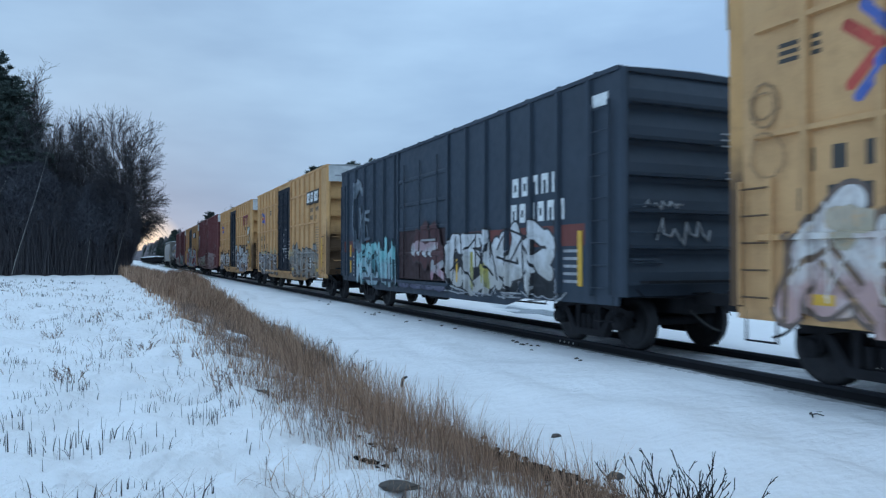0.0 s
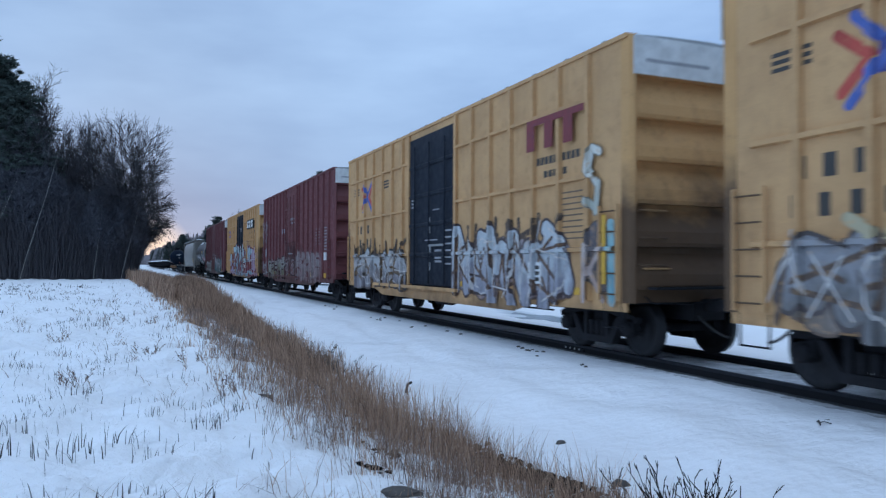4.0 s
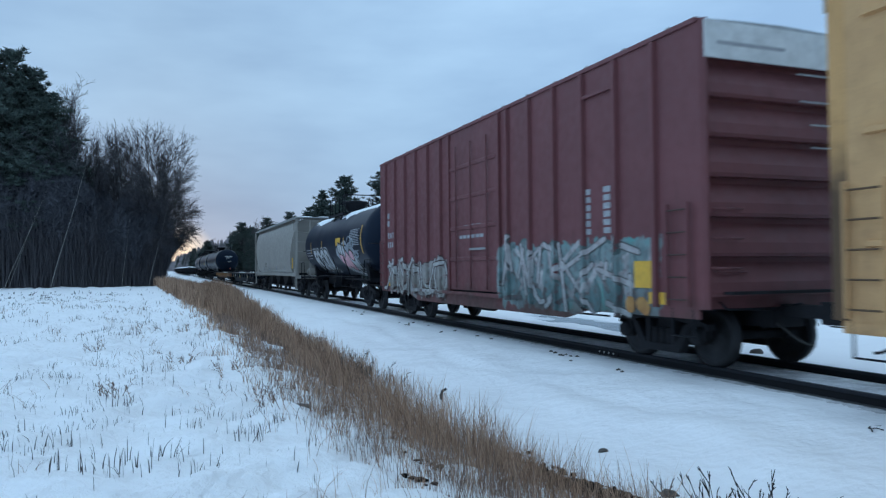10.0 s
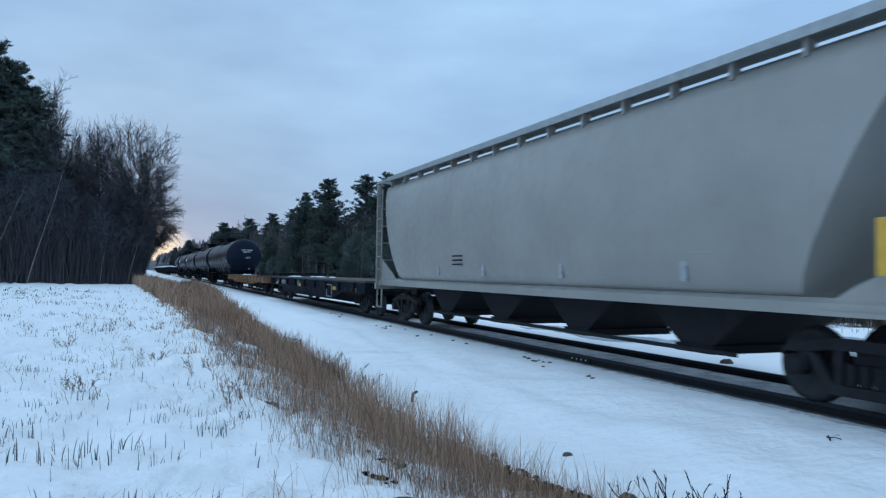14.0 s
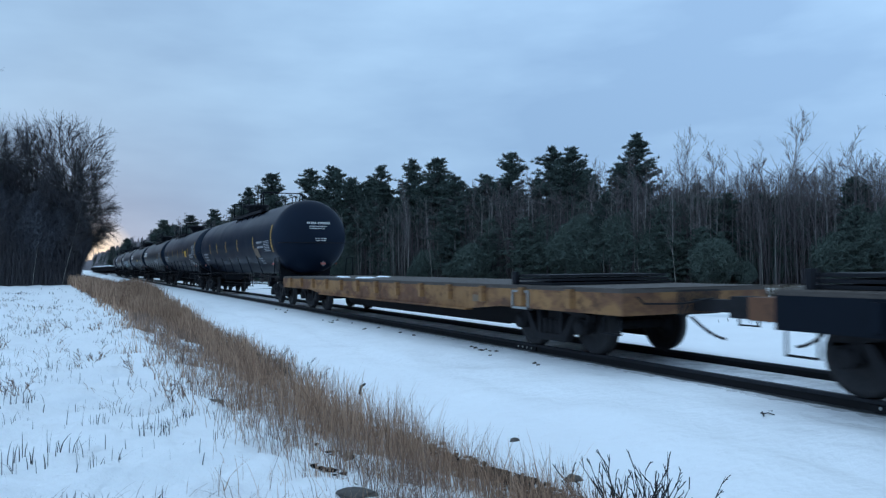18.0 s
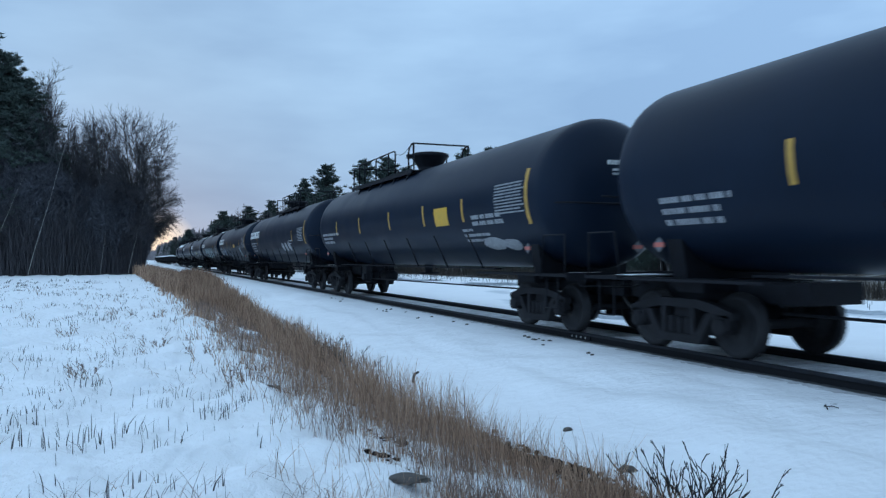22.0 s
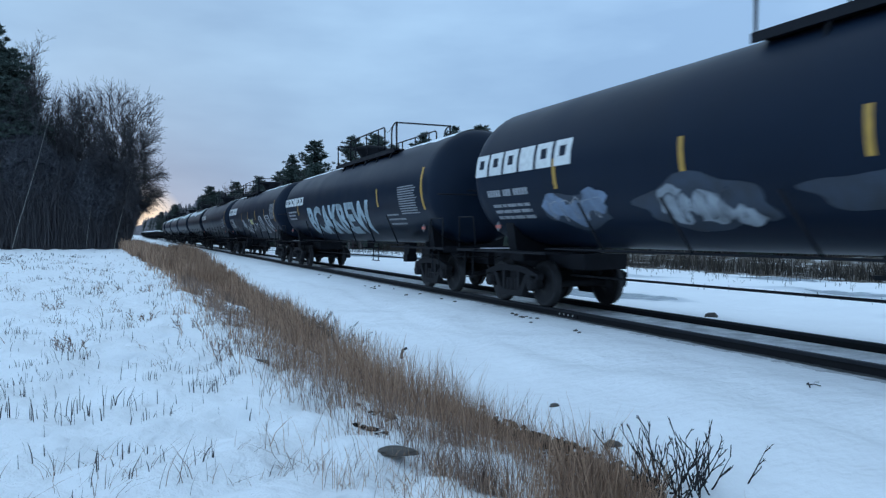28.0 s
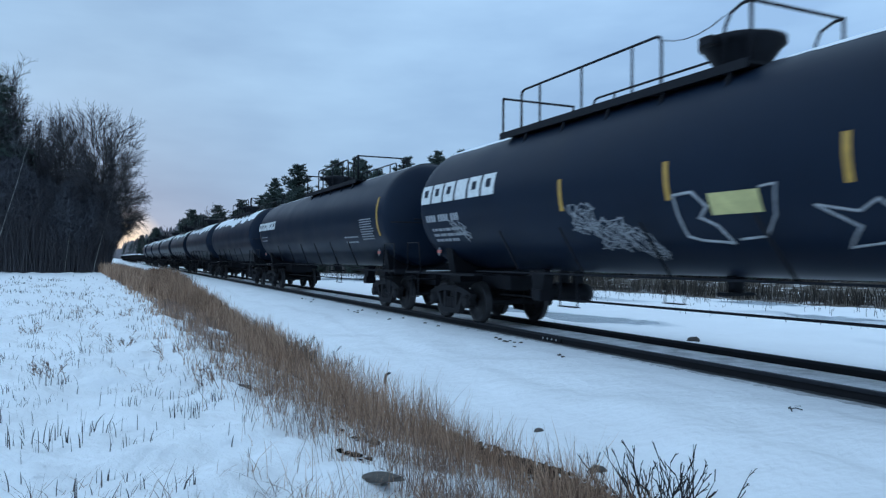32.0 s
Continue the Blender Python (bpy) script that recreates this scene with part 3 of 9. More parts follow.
LIGHT = ((8, 13, 0.48, 0.60, 0.4), (4, 6, 0.42, 0.55, 0.3), (2, 5, 0.5, 0.5, 0.2), (1, 0, 0, 0, 0))
UPRIGHT = ((9, 20, 0.24, 0.44, 0.7), (4, 6, 0.5, 0.42, 0.6), (2, 5, 0.55, 0.4, 0.4), (2, 0, 0, 0, 0))
SLIM = ((7, 18, 0.20, 0.42, 0.8), (3, 7, 0.5, 0.42, 0.6), (2, 0, 0, 0, 0))


def pine_meshes(key, height, reach, seed, low=0.3, material=None, clump=0.46, per=9):
    if key not in TREES:
        rng = random.Random(seed)
        nr = np.random.RandomState(seed)
        trunk = [(0, 0, -0.2, 0.05, 0.02, height * 0.5, height * 0.016, height * 0.010), (0.05, 0.02, height * 0.5, 0, 0, height * 0.985, height * 0.010, 0.02)]
        arms, tips = [], []
        z = height * low
        while z < height * 0.985:
            f = (z / height - low) / (1 - low)
            span = reach * (1 - f) ** 0.62 * (0.6 + 0.4 * min(1, f * 4)) * rng.choice((0.8, 0.92, 1.0, 1.1)) + 0.25
            for k in range(rng.choice((5, 6, 7))):
                a = rng.uniform(0, 6.283)
                L = span * rng.uniform(0.55, 1.15)
                rise = L * (0.12 + 0.42 * f + rng.uniform(-0.1, 0.2))
                e = (L * math.cos(a), L * math.sin(a), z + rise)
                arms.append((0, 0, z, *e, 0.03 + 0.02 * L, 0.012))
                n = max(2, int(L / 0.22))
                for i in range(n):
                    t = 0.25 + 0.75 * (i + rng.random()) / n
                    w = 0.16 * L * (1 - 0.4 * t)
                    tips.append((e[0] * t + rng.gauss(0, w), e[1] * t + rng.gauss(0, w), z + rise * t + rng.gauss(0.04, 0.09)))
            z += height * 0.024 * rng.uniform(0.7, 1.3)
        c = np.repeat(np.array(tips), per, axis=0)
        d = nr.normal(size=c.shape)
        d[:, 2] = np.abs(d[:, 2]) * 0.75
        d /= np.linalg.norm(d, axis=1, keepdims=True)
        s = np.cross(d, nr.normal(size=c.shape))
        s /= np.linalg.norm(s, axis=1, keepdims=True)
        ln = clump * nr.uniform(0.6, 1.25, (len(c), 1))
        wd = ln * 0.13
        v = np.stack([c - s * wd, c + s * wd, c + d * ln], 1).reshape(-1, 3)
        TREES[key] = (tubes(trunk, 7, "trunk", BARK), tubes(arms, 3, "boughs", BARK),
                      big_mesh("needles", v, np.arange(len(v)).reshape(-1, 3), material or NEEDLE))
    return TREES[key]


def oak_meshes(key, height, wide, seed):
    """A bare crown: limbs fan up and outwards from low on the trunk, fork and fork again into a dome of fine twigs."""
    if key not in TREES:
        rng = random.Random(seed)
        limbs, fine = [], []
        middle = Vector((0, 0, height * 0.55))

        def limb(p, d, length, r0, r1, n, lift, rows):
            """One bent limb; gives its joints (place, direction)."""
            d, joints = d.normalized(), []
            for i in range(n):
                d = (d + Vector((rng.gauss(0, 0.07), rng.gauss(0, 0.07), lift + rng.gauss(0, 0.04)))).normalized()
                q = p + d * (length / n)
                rows.append((*p, *q, r0 + (r1 - r0) * i / n, r0 + (r1 - r0) * (i + 1) / n))
                joints.append((Vector(q), Vector(d)))
                p = q
            return joints

        def aside(d, p, spread):
            """A way that leaves the limb sideways, rather outwards than in."""
            s = d.orthogonal().normalized()
            s.rotate(Matrix.Rotation(rng.uniform(0, 6.283), 3, d))
            out = (p - middle).normalized()
            return (d + s * spread * rng.uniform(0.6, 1.2) + out * 0.20).normalized()

        trunk = [(0, 0, -0.2, 0.04, 0, height * 0.12, 0.24, 0.20), (0.04, 0, height * 0.12, 0, 0.05, height * 0.34, 0.20, 0.11)]
        mains = 28
        for i in range(mains):
            f = (i + 0.5) / mains
            tilt, turn = radians(4 + 74 * f ** 1.1), i * 2.4 + rng.gauss(0, 0.25)
            d = Vector((math.sin(tilt) * math.cos(turn), math.sin(tilt) * math.sin(turn), math.cos(tilt)))
            start = Vector((0, 0, height * (0.34 - 0.14 * f + rng.gauss(0, 0.02))))
            reach = 1 / math.sqrt((math.sin(tilt) / wide) ** 2 + (math.cos(tilt) / (height * 0.72)) ** 2)
            for p, e in limb(start, d, reach * 0.80 * rng.uniform(0.85, 1.08), 0.070, 0.022, 9, 0.012, limbs)[1:]:
                for k in range(3):
                    for p2, e2 in limb(p, aside(e, p, 0.8), reach * rng.uniform(0.10, 0.20), 0.022, 0.014, 4, 0.012, limbs):
                        for k2 in range(2):
                            for p3, e3 in limb(p2, aside(e2, p2, 0.8), rng.uniform(0.45, 0.95), 0.014, 0.010, 2, 0.015, fine):
                                for k3 in range(2):
                                    limb(p3, aside(e3, p3, 0.8), rng.uniform(0.25, 0.6), 0.010, 0.008, 1, 0.02, fine)
        TREES[key] = (tubes(trunk, 8, "trunk", BARK), tubes(limbs, 4, "limbs", BARK), tubes(fine, 3, "twigs", OAKTWIG))
    return TREES[key]


def dome_meshes(key, height, wide, seed, material, tips=2600, leaf=0.34, thin=0.2):
    """A dense evergreen: a rounded mass of leafy sprays, drawn in towards the ground."""
    if key not in TREES:
        nr = np.random.RandomState(seed)
        f = nr.rand(tips) ** 0.8
        prof = np.interp(f, (0, 0.15, 0.42, 0.6, 0.8, 0.93, 1.0), (0.30, 0.55, 0.98, 1.0, 0.80, 0.48, 0.10))
        ang = nr.uniform(0, 2 * math.pi, tips)
        bulge = np.array([1 + 0.34 * lump(math.cos(a) * 1.6 + seed, math.sin(a) * 1.6, g * 3.0) + 0.22 * lump(math.cos(a) * 5 + seed, math.sin(a) * 5, g * 9.0) for a, g in zip(ang, f)])
        r = wide * prof * bulge * nr.uniform(0.55, 1.0, tips) ** 0.5
        c = np.column_stack([r * np.cos(ang), r * np.sin(ang), f * height])
        c = np.repeat(c + nr.normal(0, 0.05, c.shape), 9, axis=0)
        d = nr.normal(size=c.shape)
        d[:, 2] += 0.3
        d /= np.linalg.norm(d, axis=1, keepdims=True)
        s = np.cross(d, nr.normal(size=c.shape))
        s /= np.linalg.norm(s, axis=1, keepdims=True)
        ln = leaf * nr.uniform(0.5, 1.4, (len(c), 1))
        v = np.stack([c - s * ln * thin, c + s * ln * thin, c + d * ln], 1).reshape(-1, 3)
        arms = []
        for i in range(40):
            a, g = 2.4 * i, 0.1 + 0.85 * i / 40
            w = wide * 0.75 * float(np.interp(g, (0, 0.6, 1.0), (0.7, 1.0, 0.1)))
            arms.append((0, 0, height * g * 0.8, w * math.cos(a), w * math.sin(a), height * g, 0.04, 0.012))
        TREES[key] = (tubes([(0, 0, -0.2, 0, 0, height * 0.9, 0.13, 0.03)], 7, "trunk", BARK), tubes(arms, 3, "boughs", BARK),
                      big_mesh("leaves", v, np.arange(len(v)).reshape(-1, 3), material))
    return TREES[key]


PINE_PARTS, BARE_PARTS = ("trunk", "bough_frame", "crown"), ("trunk", "branch_frame", "crown")


def plant_woods():
    rng = random.Random(5)
    pine = [pine_meshes("pine%d" % i, 14.0, 3.3 + 0.5 * (i % 3), 20 + i, 0.12 + 0.07 * (i % 3), None, 0.40, 20) for i in range(5)]
    slim = [bare_tree_meshes("redslim%d" % i, 12.0, SLIM, 0.055, 0.011, 40 + i, 3, GREYBARK) for i in range(4)]
    dusky = [bare_tree_meshes("slim%d" % i, 12.0, SLIM, 0.075, 0.016, 40 + i) for i in range(3)]
    birch = [bare_tree_meshes("birch_red%d" % i, 12.5, UPRIGHT, 0.065, 0.009, 50 + i, 3, BIRCH) for i in range(4)]
    oak = [oak_meshes("oak%d" % i, 15.5, 4.1, 60 + i) for i in range(3)]
    maple = [bare_tree_meshes("red_light%d" % i, 12.0, UPRIGHT, 0.070, 0.010, 70 + i, 3, GREYBARK) for i in range(4)]
    plainer = [bare_tree_meshes("light%d" % i, 12.0, LIGHT, 0.14, 0.016, 70 + i) for i in range(3)]
    tall = [pine_meshes("tall%d" % i, 22.0, 5.4, 120 + i, 0.22, None, 0.46, 17) for i in range(3)]
    bush = [dome_meshes("bush%d" % i, 4.0, 1.9, 80 + i, SHRUB, 1300, 0.55, 0.06) for i in range(2)]
    young = [pine_meshes("young%d" % i, 7.0, 2.3, 85 + i, 0.03, SHRUB, 0.34, 18) for i in range(3)]
    fir = [dome_meshes("fir%d" % i, 8.0, 3.0, 95 + i, SHRUB, 5200, 0.42, 0.07) for i in range(3)]
    hemlock = [dome_meshes("hemlock%d" % i, 9.0, 3.2, 90 + i, DARKLEAF, 6500, 0.50, 0.06) for i in range(3)]

    def stand(meshes, names, name, label, x, y, h, base, group, wide=1.0):
        k = h / base
        m = Matrix.Translation((x, y, ground_z(x, y))) @ Matrix.Rotation(rng.uniform(0, 6.28), 4, "Z") @ Matrix.Rotation(rng.gauss(0, 0.02), 4, "X") @ Matrix.Diagonal((k * wide, k * wide, k, 1))
        return put_tree(name, meshes, names, label, m, group)

    # named crowns of the skyline beyond the line
    for i, (x, y, h) in enumerate(((46.6, 52.0, 13.5), (44.1, 58.1, 13.2), (43.3, 60.2, 13.3), (41.2, 65.3, 13.6), (37.3, 74.9, 14.1), (36.1, 77.7, 14.1), (33.8, 83.5, 14.0),
                                   (30.6, 91.4, 14.8), (28.7, 95.9, 15.1), (25.4, 104.6, 15.3), (24.7, 115.8, 14.2), (23.1, 140.4, 12.6), (21.0, 176.0, 11.5))):
        stand(pine[i % 5], PINE_PARTS, "white_pine", "dark green white pine in the wood beyond the line", x, y, h, 14.0, "pines beyond the line")
    for i, (x, y, h) in enumerate(((53.7, 41.3, 12.9), (51.3, 45.0, 11.6), (60.0, 36.5, 14.2), (56.5, 38.5, 11.4), (49.0, 49.0, 12.2), (64.0, 29.0, 14.5))):
        stand(birch[i % 4], BARE_PARTS, "birch_tree", "tall bare birch with a pale trunk", x, y, h, 12.5, "birches beyond the line")
    edge = ((96, -6), (70, 14), (60, 25), (44, 49), (24, 98), (18, 190))

    def along(u, back):
        k = u * (len(edge) - 1)
        j = min(int(k), len(edge) - 2)
        f = k - j
        return edge[j][0] + (edge[j + 1][0] - edge[j][0]) * f + back * 0.86, edge[j][1] + (edge[j + 1][1] - edge[j][1]) * f + back * 0.5

    for i in range(470):
        back = rng.random() ** 1.2 * 22 - 1.5
        x, y = along(rng.random() ** 0.8, back)
        roll = rng.random()
        pines = 0.50 if y > 58 else 0.10
        if roll < pines:
            stand(rng.choice(pine), PINE_PARTS, "white_pine", "dark green white pine in the wood beyond the line", x, y, rng.uniform(9.0, 12.6) * (1 if y > 58 else 0.8), 14.0, "pines beyond the line", 1.1)
        elif roll < pines + 0.2:
            stand(rng.choice(maple), BARE_PARTS, "maple_tree", "leafless maple in the wood beyond the line", x, y, rng.uniform(7.8, 10.0), 12.0, "maples beyond the line")
        elif roll < 0.88:
            stand(rng.choice(slim), BARE_PARTS, "young_tree", "slim leafless tree with reddish twigs", x, y, rng.uniform(7.5, 9.8), 12.0, "slim trees beyond the line")
        else:
            stand(rng.choice(birch), BARE_PARTS, "birch_tree", "bare birch with a pale trunk", x, y, rng.uniform(8.0, 10.4), 12.5, "birches beyond the line")
    for i in range(46):
        x, y = along(0.18 + 0.72 * rng.random(), rng.uniform(-3.0, 0.5))
        stand(rng.choice(birch), BARE_PARTS, "birch_tree", "thin pale birch at the wood's edge", x, y, rng.uniform(6.5, 10.5), 12.5, "birches beyond the line", 0.6)
    for i in range(190):
        x, y = along(0.2 + 0.66 * rng.random(), rng.uniform(-4.0, 3.0))
        if i % 6 == 0:
            stand(rng.choice(bush), PINE_PARTS, "evergreen_bush", "feathery dark evergreen bush at the wood's edge", x, y, rng.uniform(1.6, 4.0), 4.0, "bushes beyond the line")
        elif i % 2 == 1:
            stand(rng.choice(young), PINE_PARTS, "young_pine", "young green pine at the wood's edge", x + 1, y + 0.6, rng.uniform(3.5, 8.0), 7.0, "young pines beyond the line")
        else:
            stand(rng.choice(fir), PINE_PARTS, "hemlock_tree", "dense dark green evergreen at the wood's edge", x + 2, y + 1.2, rng.uniform(3.5, 7.6), 8.0, "evergreens beyond the line", 1.15)
    # the wood goes on along the line into the distance
    for i in range(190):
        y = 150 + 500 * rng.random() ** 1.35
        x = 16.0 + 2.0 * rng.random() + 20 * rng.random() ** 1.6
        tx = D_TRACK if y < S_BEND else D_TRACK + R_BEND - math.sqrt(max(0.0, R_BEND ** 2 - (y - S_BEND) ** 2)) if y < S_BEND + R_BEND else 999
        if abs(x - tx) < 5.5:
            continue
        if rng.random() < 0.5:
            stand(rng.choice(pine), PINE_PARTS, "white_pine", "dark pine far along the line", x, y, rng.uniform(9.0, 13.0), 14.0, "pines far along the line", 1.3)
        else:
            stand(rng.choice(maple + slim), BARE_PARTS, "maple_tree", "leafless tree far along the line", x, y, rng.uniform(9.0, 12.5), 12.0, "trees far along the line")
    # wood at the end of the field
    for x, y, h in ((-13.3, 79.0, 22.9), (-11.9, 81.5, 20.5), (-17.5, 82.0, 22.0), (-15.0, 85.0, 21.0), (-22.0, 80.0, 22.5), (-28.0, 84.0, 23.0), (-34.0, 79.0, 22.0), (-13.0, 86.0, 18.0), (-19.0, 78.0, 17.0), (-10.9, 78.5, 17.5), (-14.6, 77.8, 18.0), (-16.0, 81.0, 20.5), (-12.2, 77.0, 13.0), (-10.2, 80.0, 18.8), (-11.8, 79.2, 21.6), (-9.2, 79.0, 15.0)):
        stand(rng.choice(tall), PINE_PARTS, "white_pine", "tall dark pine at the end of the field", x, y, h, 22.0, "pines by the field")
    for i, (x, y, h, w) in enumerate(((0.0, 76.0, 16.0, 1.0), (-3.6, 78.5, 14.6, 1.0), (-6.4, 80.0, 16.2, 0.95), (-9.4, 84.0, 21.0, 0.8))):
        stand(oak[i % 3], BARE_PARTS, "oak_tree", "leafless oak with a wide fine crown", x, y, h, 15.5, "oaks by the field", w)
    for x, y, h, w in ((-0.8, 76.4, 8.6, 0.85), (-2.9, 76.2, 8.2, 0.8), (-5.2, 77.6, 8.8, 0.8), (-8.2, 77.2, 10.5, 0.85), (-10.8, 78.0, 11.8, 0.8), (-13.6, 77.4, 9.5, 0.9), (-15.6, 77.5, 12.0, 0.9), (-19.0, 76.8, 11.0, 1.0), (-1.6, 79.0, 9.0, 0.9), (-24.0, 77.0, 11.5, 1.0), (-29.0, 77.5, 12.0, 1.0)):
        stand(rng.choice(hemlock), PINE_PARTS, "hemlock_tree", "dense dark evergreen standing at the field's end", x, y, h, 9.0, "evergreens by the field", w)
    for i in range(16):
        stand(rng.choice(plainer), BARE_PARTS, "maple_tree", "leafless maple at the end of the field", -2.5 - 11 * rng.random(), 79 + 5 * rng.random(), rng.uniform(10.0, 13.0), 12.0, "maples by the field")
    for i in range(80):
        x = -2.6 - 44 * rng.random() ** 1.4
        y = 77.5 + 20 * rng.random() ** 1.3
        top = 8.0 if x > -7 else 12
        k = rng.random()
        if k < 0.25:
            stand(rng.choice(pine), PINE_PARTS, "young_pine", "young dark pine inside the wood", x, y + 3, rng.uniform(5, 10), 14.0, "young pines by the field")
        elif k < 0.65:
            stand(rng.choice(plainer), BARE_PARTS, "maple_tree", "leafless maple at the end of the field", x, y, rng.uniform(6, top), 12.0, "maples by the field")
        else:
            stand(rng.choice(dusky), BARE_PARTS, "young_tree", "slim leafless tree in a dark thicket", x, y, rng.uniform(6, top), 12.0, "slim trees by the field")
    for i in range(24):
        x, y = -1.2 - rng.random() ** 2 * 14, 95 + 160 * rng.random()
        stand(rng.choice(dusky + plainer), BARE_PARTS, "young_tree", "leafless tree along the line", x, y, rng.uniform(7, 10), 12.5, "trees along the line")
    for x, y, h, lean in ((-9.0, 73.2, 12.6, 0.19), (-0.9, 73.2, 8.5, 0.16), (-3.2, 73.4, 6.5, 0.05), (-12.6, 73.2, 9.6, 0.30), (-12.3, 73.4, 7.0, 0.24)):
        t = stand(birch[1][:1], BARE_PARTS, "birch_tree", "pale leaning birch trunk before the dark wood", x, y, h, 12.5, "birches by the field")
        t.matrix_basis = Matrix.Translation((x, y, 0)) @ Matrix.Rotation(lean, 4, "Y") @ Matrix.Diagonal((h / 30, h / 30, h / 12.5, 1))

    def thicket(name, label, rows, material, lean=0.13):
        segs = []
        for x, y, h in rows:
            z = ground_z(x, y)
            dx, dy = rng.gauss(0, lean) * h, rng.gauss(0, lean) * h
            mid = (x + dx * 0.45, y + dy * 0.45, z + h * 0.5)
            r = 0.009 + 0.004 * h
            segs.append((x, y, z - 0.1, *mid, r, r * 0.7))
            segs.append((*mid, x + dx, y + dy, z + h, r * 0.7, 0.006))
            for k in range(3):
                t = rng.uniform(0.3, 0.95)
                b = (x + dx * t, y + dy * t, z + h * t)
                a = rng.uniform(0, 6.28)
                s = h * rng.uniform(0.12, 0.3)
                segs.append((*b, b[0] + math.cos(a) * s, b[1] + math.sin(a) * s, b[2] + s * rng.uniform(0.2, 1.2), r * 0.5, 0.005))
        solid(name, tubes(segs, 3, name, material), None, label, "undergrowth", kind="stuff")

    rows = []
    for i in range(7000):
        x = 0.4 - 48 * rng.random() ** 1.2
        rows.append((x, 74.0 + 8 * rng.random() ** 1.6, rng.uniform(0.8, 5.5) if x > -5 else rng.uniform(0.8, 7.5)))
    thicket("thicket", "dark tangle of leafless saplings along the field's end", rows, OAKTWIG)
    rows = []
    for i in range(15000):
        u = rng.random()
        k = u * 4.2 + 0.6
        j = min(int(k), len(edge) - 2)
        f = k - j
        back = rng.random() ** 1.2 * 16 - 2.0
        rows.append((edge[j][0] + (edge[j + 1][0] - edge[j][0]) * f + back * 0.86, edge[j][1] + (edge[j + 1][1] - edge[j][1]) * f + back * 0.5, rng.uniform(2.0, 9.6)))
    thicket("thicket", "reddish tangle of leafless saplings beyond the line", rows, REDTWIG, 0.055)
    segs = []
    for i in range(1500):
        x, y = along(0.16 + 0.74 * rng.random(), rng.uniform(-2.5, 5.0))
        h, z = rng.uniform(4.0, 9.5), ground_z(x, y)
        dx, dy = rng.gauss(0, 0.025) * h, rng.gauss(0, 0.025) * h
        r = rng.uniform(0.018, 0.042)
        mid = (x + dx * 0.4 + rng.gauss(0, 0.08), y + dy * 0.4, z + h * 0.5)
        segs += [(x, y, z - 0.1, *mid, r, r * 0.75), (*mid, x + dx, y + dy, z + h, r * 0.75, 0.01)]
        for k in range(5):
            t = rng.uniform(0.5, 0.98)
            b = (mid[0] + (x + dx - mid[0]) * (2 * t - 1), mid[1] + (y + dy - mid[1]) * (2 * t - 1), z + h * t)
            a, s = rng.uniform(0, 6.28), h * rng.uniform(0.05, 0.12)
            segs.append((*b, b[0] + math.cos(a) * s, b[1] + math.sin(a) * s, b[2] + s * rng.uniform(0.6, 1.6), 0.012, 0.006))
    solid("sapling_stand", tubes(segs, 4, "sapling_stand", PALEBARK), None, "many thin pale sapling trunks at the wood's edge", "saplings", kind="stuff")
    rows = []
    for i in range(2200):
        y = rng.uniform(-4, 90)
        rows.append((28 + rng.gauss(0, 2.4) - max(0, y - 45) * 0.16, y, rng.uniform(0.1, 0.42)))
    thicket("brush", "low dead brush along the edge of the snow", rows, STUB)


plant_woods()


def backdrop(name, label, line, height, seed):
    """Far wood as one lumpy mass: an uneven crest over a sloping face."""
    g = Geo()
    rng = random.Random(seed)
    pts = []
    for (ax, ay), (bx, by) in zip(line, line[1:]):
        n = max(2, int(math.hypot(bx - ax, by - ay) / 1.6))
        pts += [(ax + (bx - ax) * i / n, ay + (by - ay) * i / n) for i in range(n)]
    vs, k = [], 5
    for i, (x, y) in enumerate(pts):
        h = height * (0.86 + 0.22 * lump(i * 0.13, seed) + 0.16 * lump(i * 0.7, seed) + rng.uniform(-0.1, 0.1))
        for j, (out, up) in enumerate(((-3.0, -0.1), (-2.0, 0.35), (-1.0, 0.7), (0.0, 1.0), (3.0, -0.1))):
            vs.append((x + out * 0.86 + rng.uniform(-0.5, 0.5), y + out * 0.5 + rng.uniform(-0.5, 0.5), h * up))
    fs = [(i * k + j, i * k + (j + 1) % k, (i + 1) * k + (j + 1) % k, (i + 1) * k + j) for i in range(len(pts) - 1) for j in range(k)]
    g.add(vs, fs)
    solid(name, g, FARWOOD, label, "distant wood", kind="structure")


backdrop("backdrop", "dark depth of the wood beyond the line", ((130, -30), (84, 22), (62, 58), (42, 108), (32, 165), (26, 230), (22, 330), (19, 480), (15, 700)), 8.8, 3)
backdrop("backdrop", "wood along the far line", ((25, 215), (22, 330), (19.5, 480), (15.5, 720)), 14.0, 5)
backdrop("backdrop", "dark depth of the wood behind the field", ((-120, 92), (-40, 92), (-7, 93), (-6.5, 120), (-6, 180), (-8, 420)), 9.5, 7)
backdrop("backdrop", "wooded rise closing the far end of the line", ((-60, 900), (6, 900), (26, 700), (60, 520), (120, 420), (240, 330)), 11.0, 11)
backdrop("backdrop", "wood behind the road", ((-160, 90), (-190, -60), (-120, -190), (40, -220), (160, -150), (150, -40)), 11.0, 15)


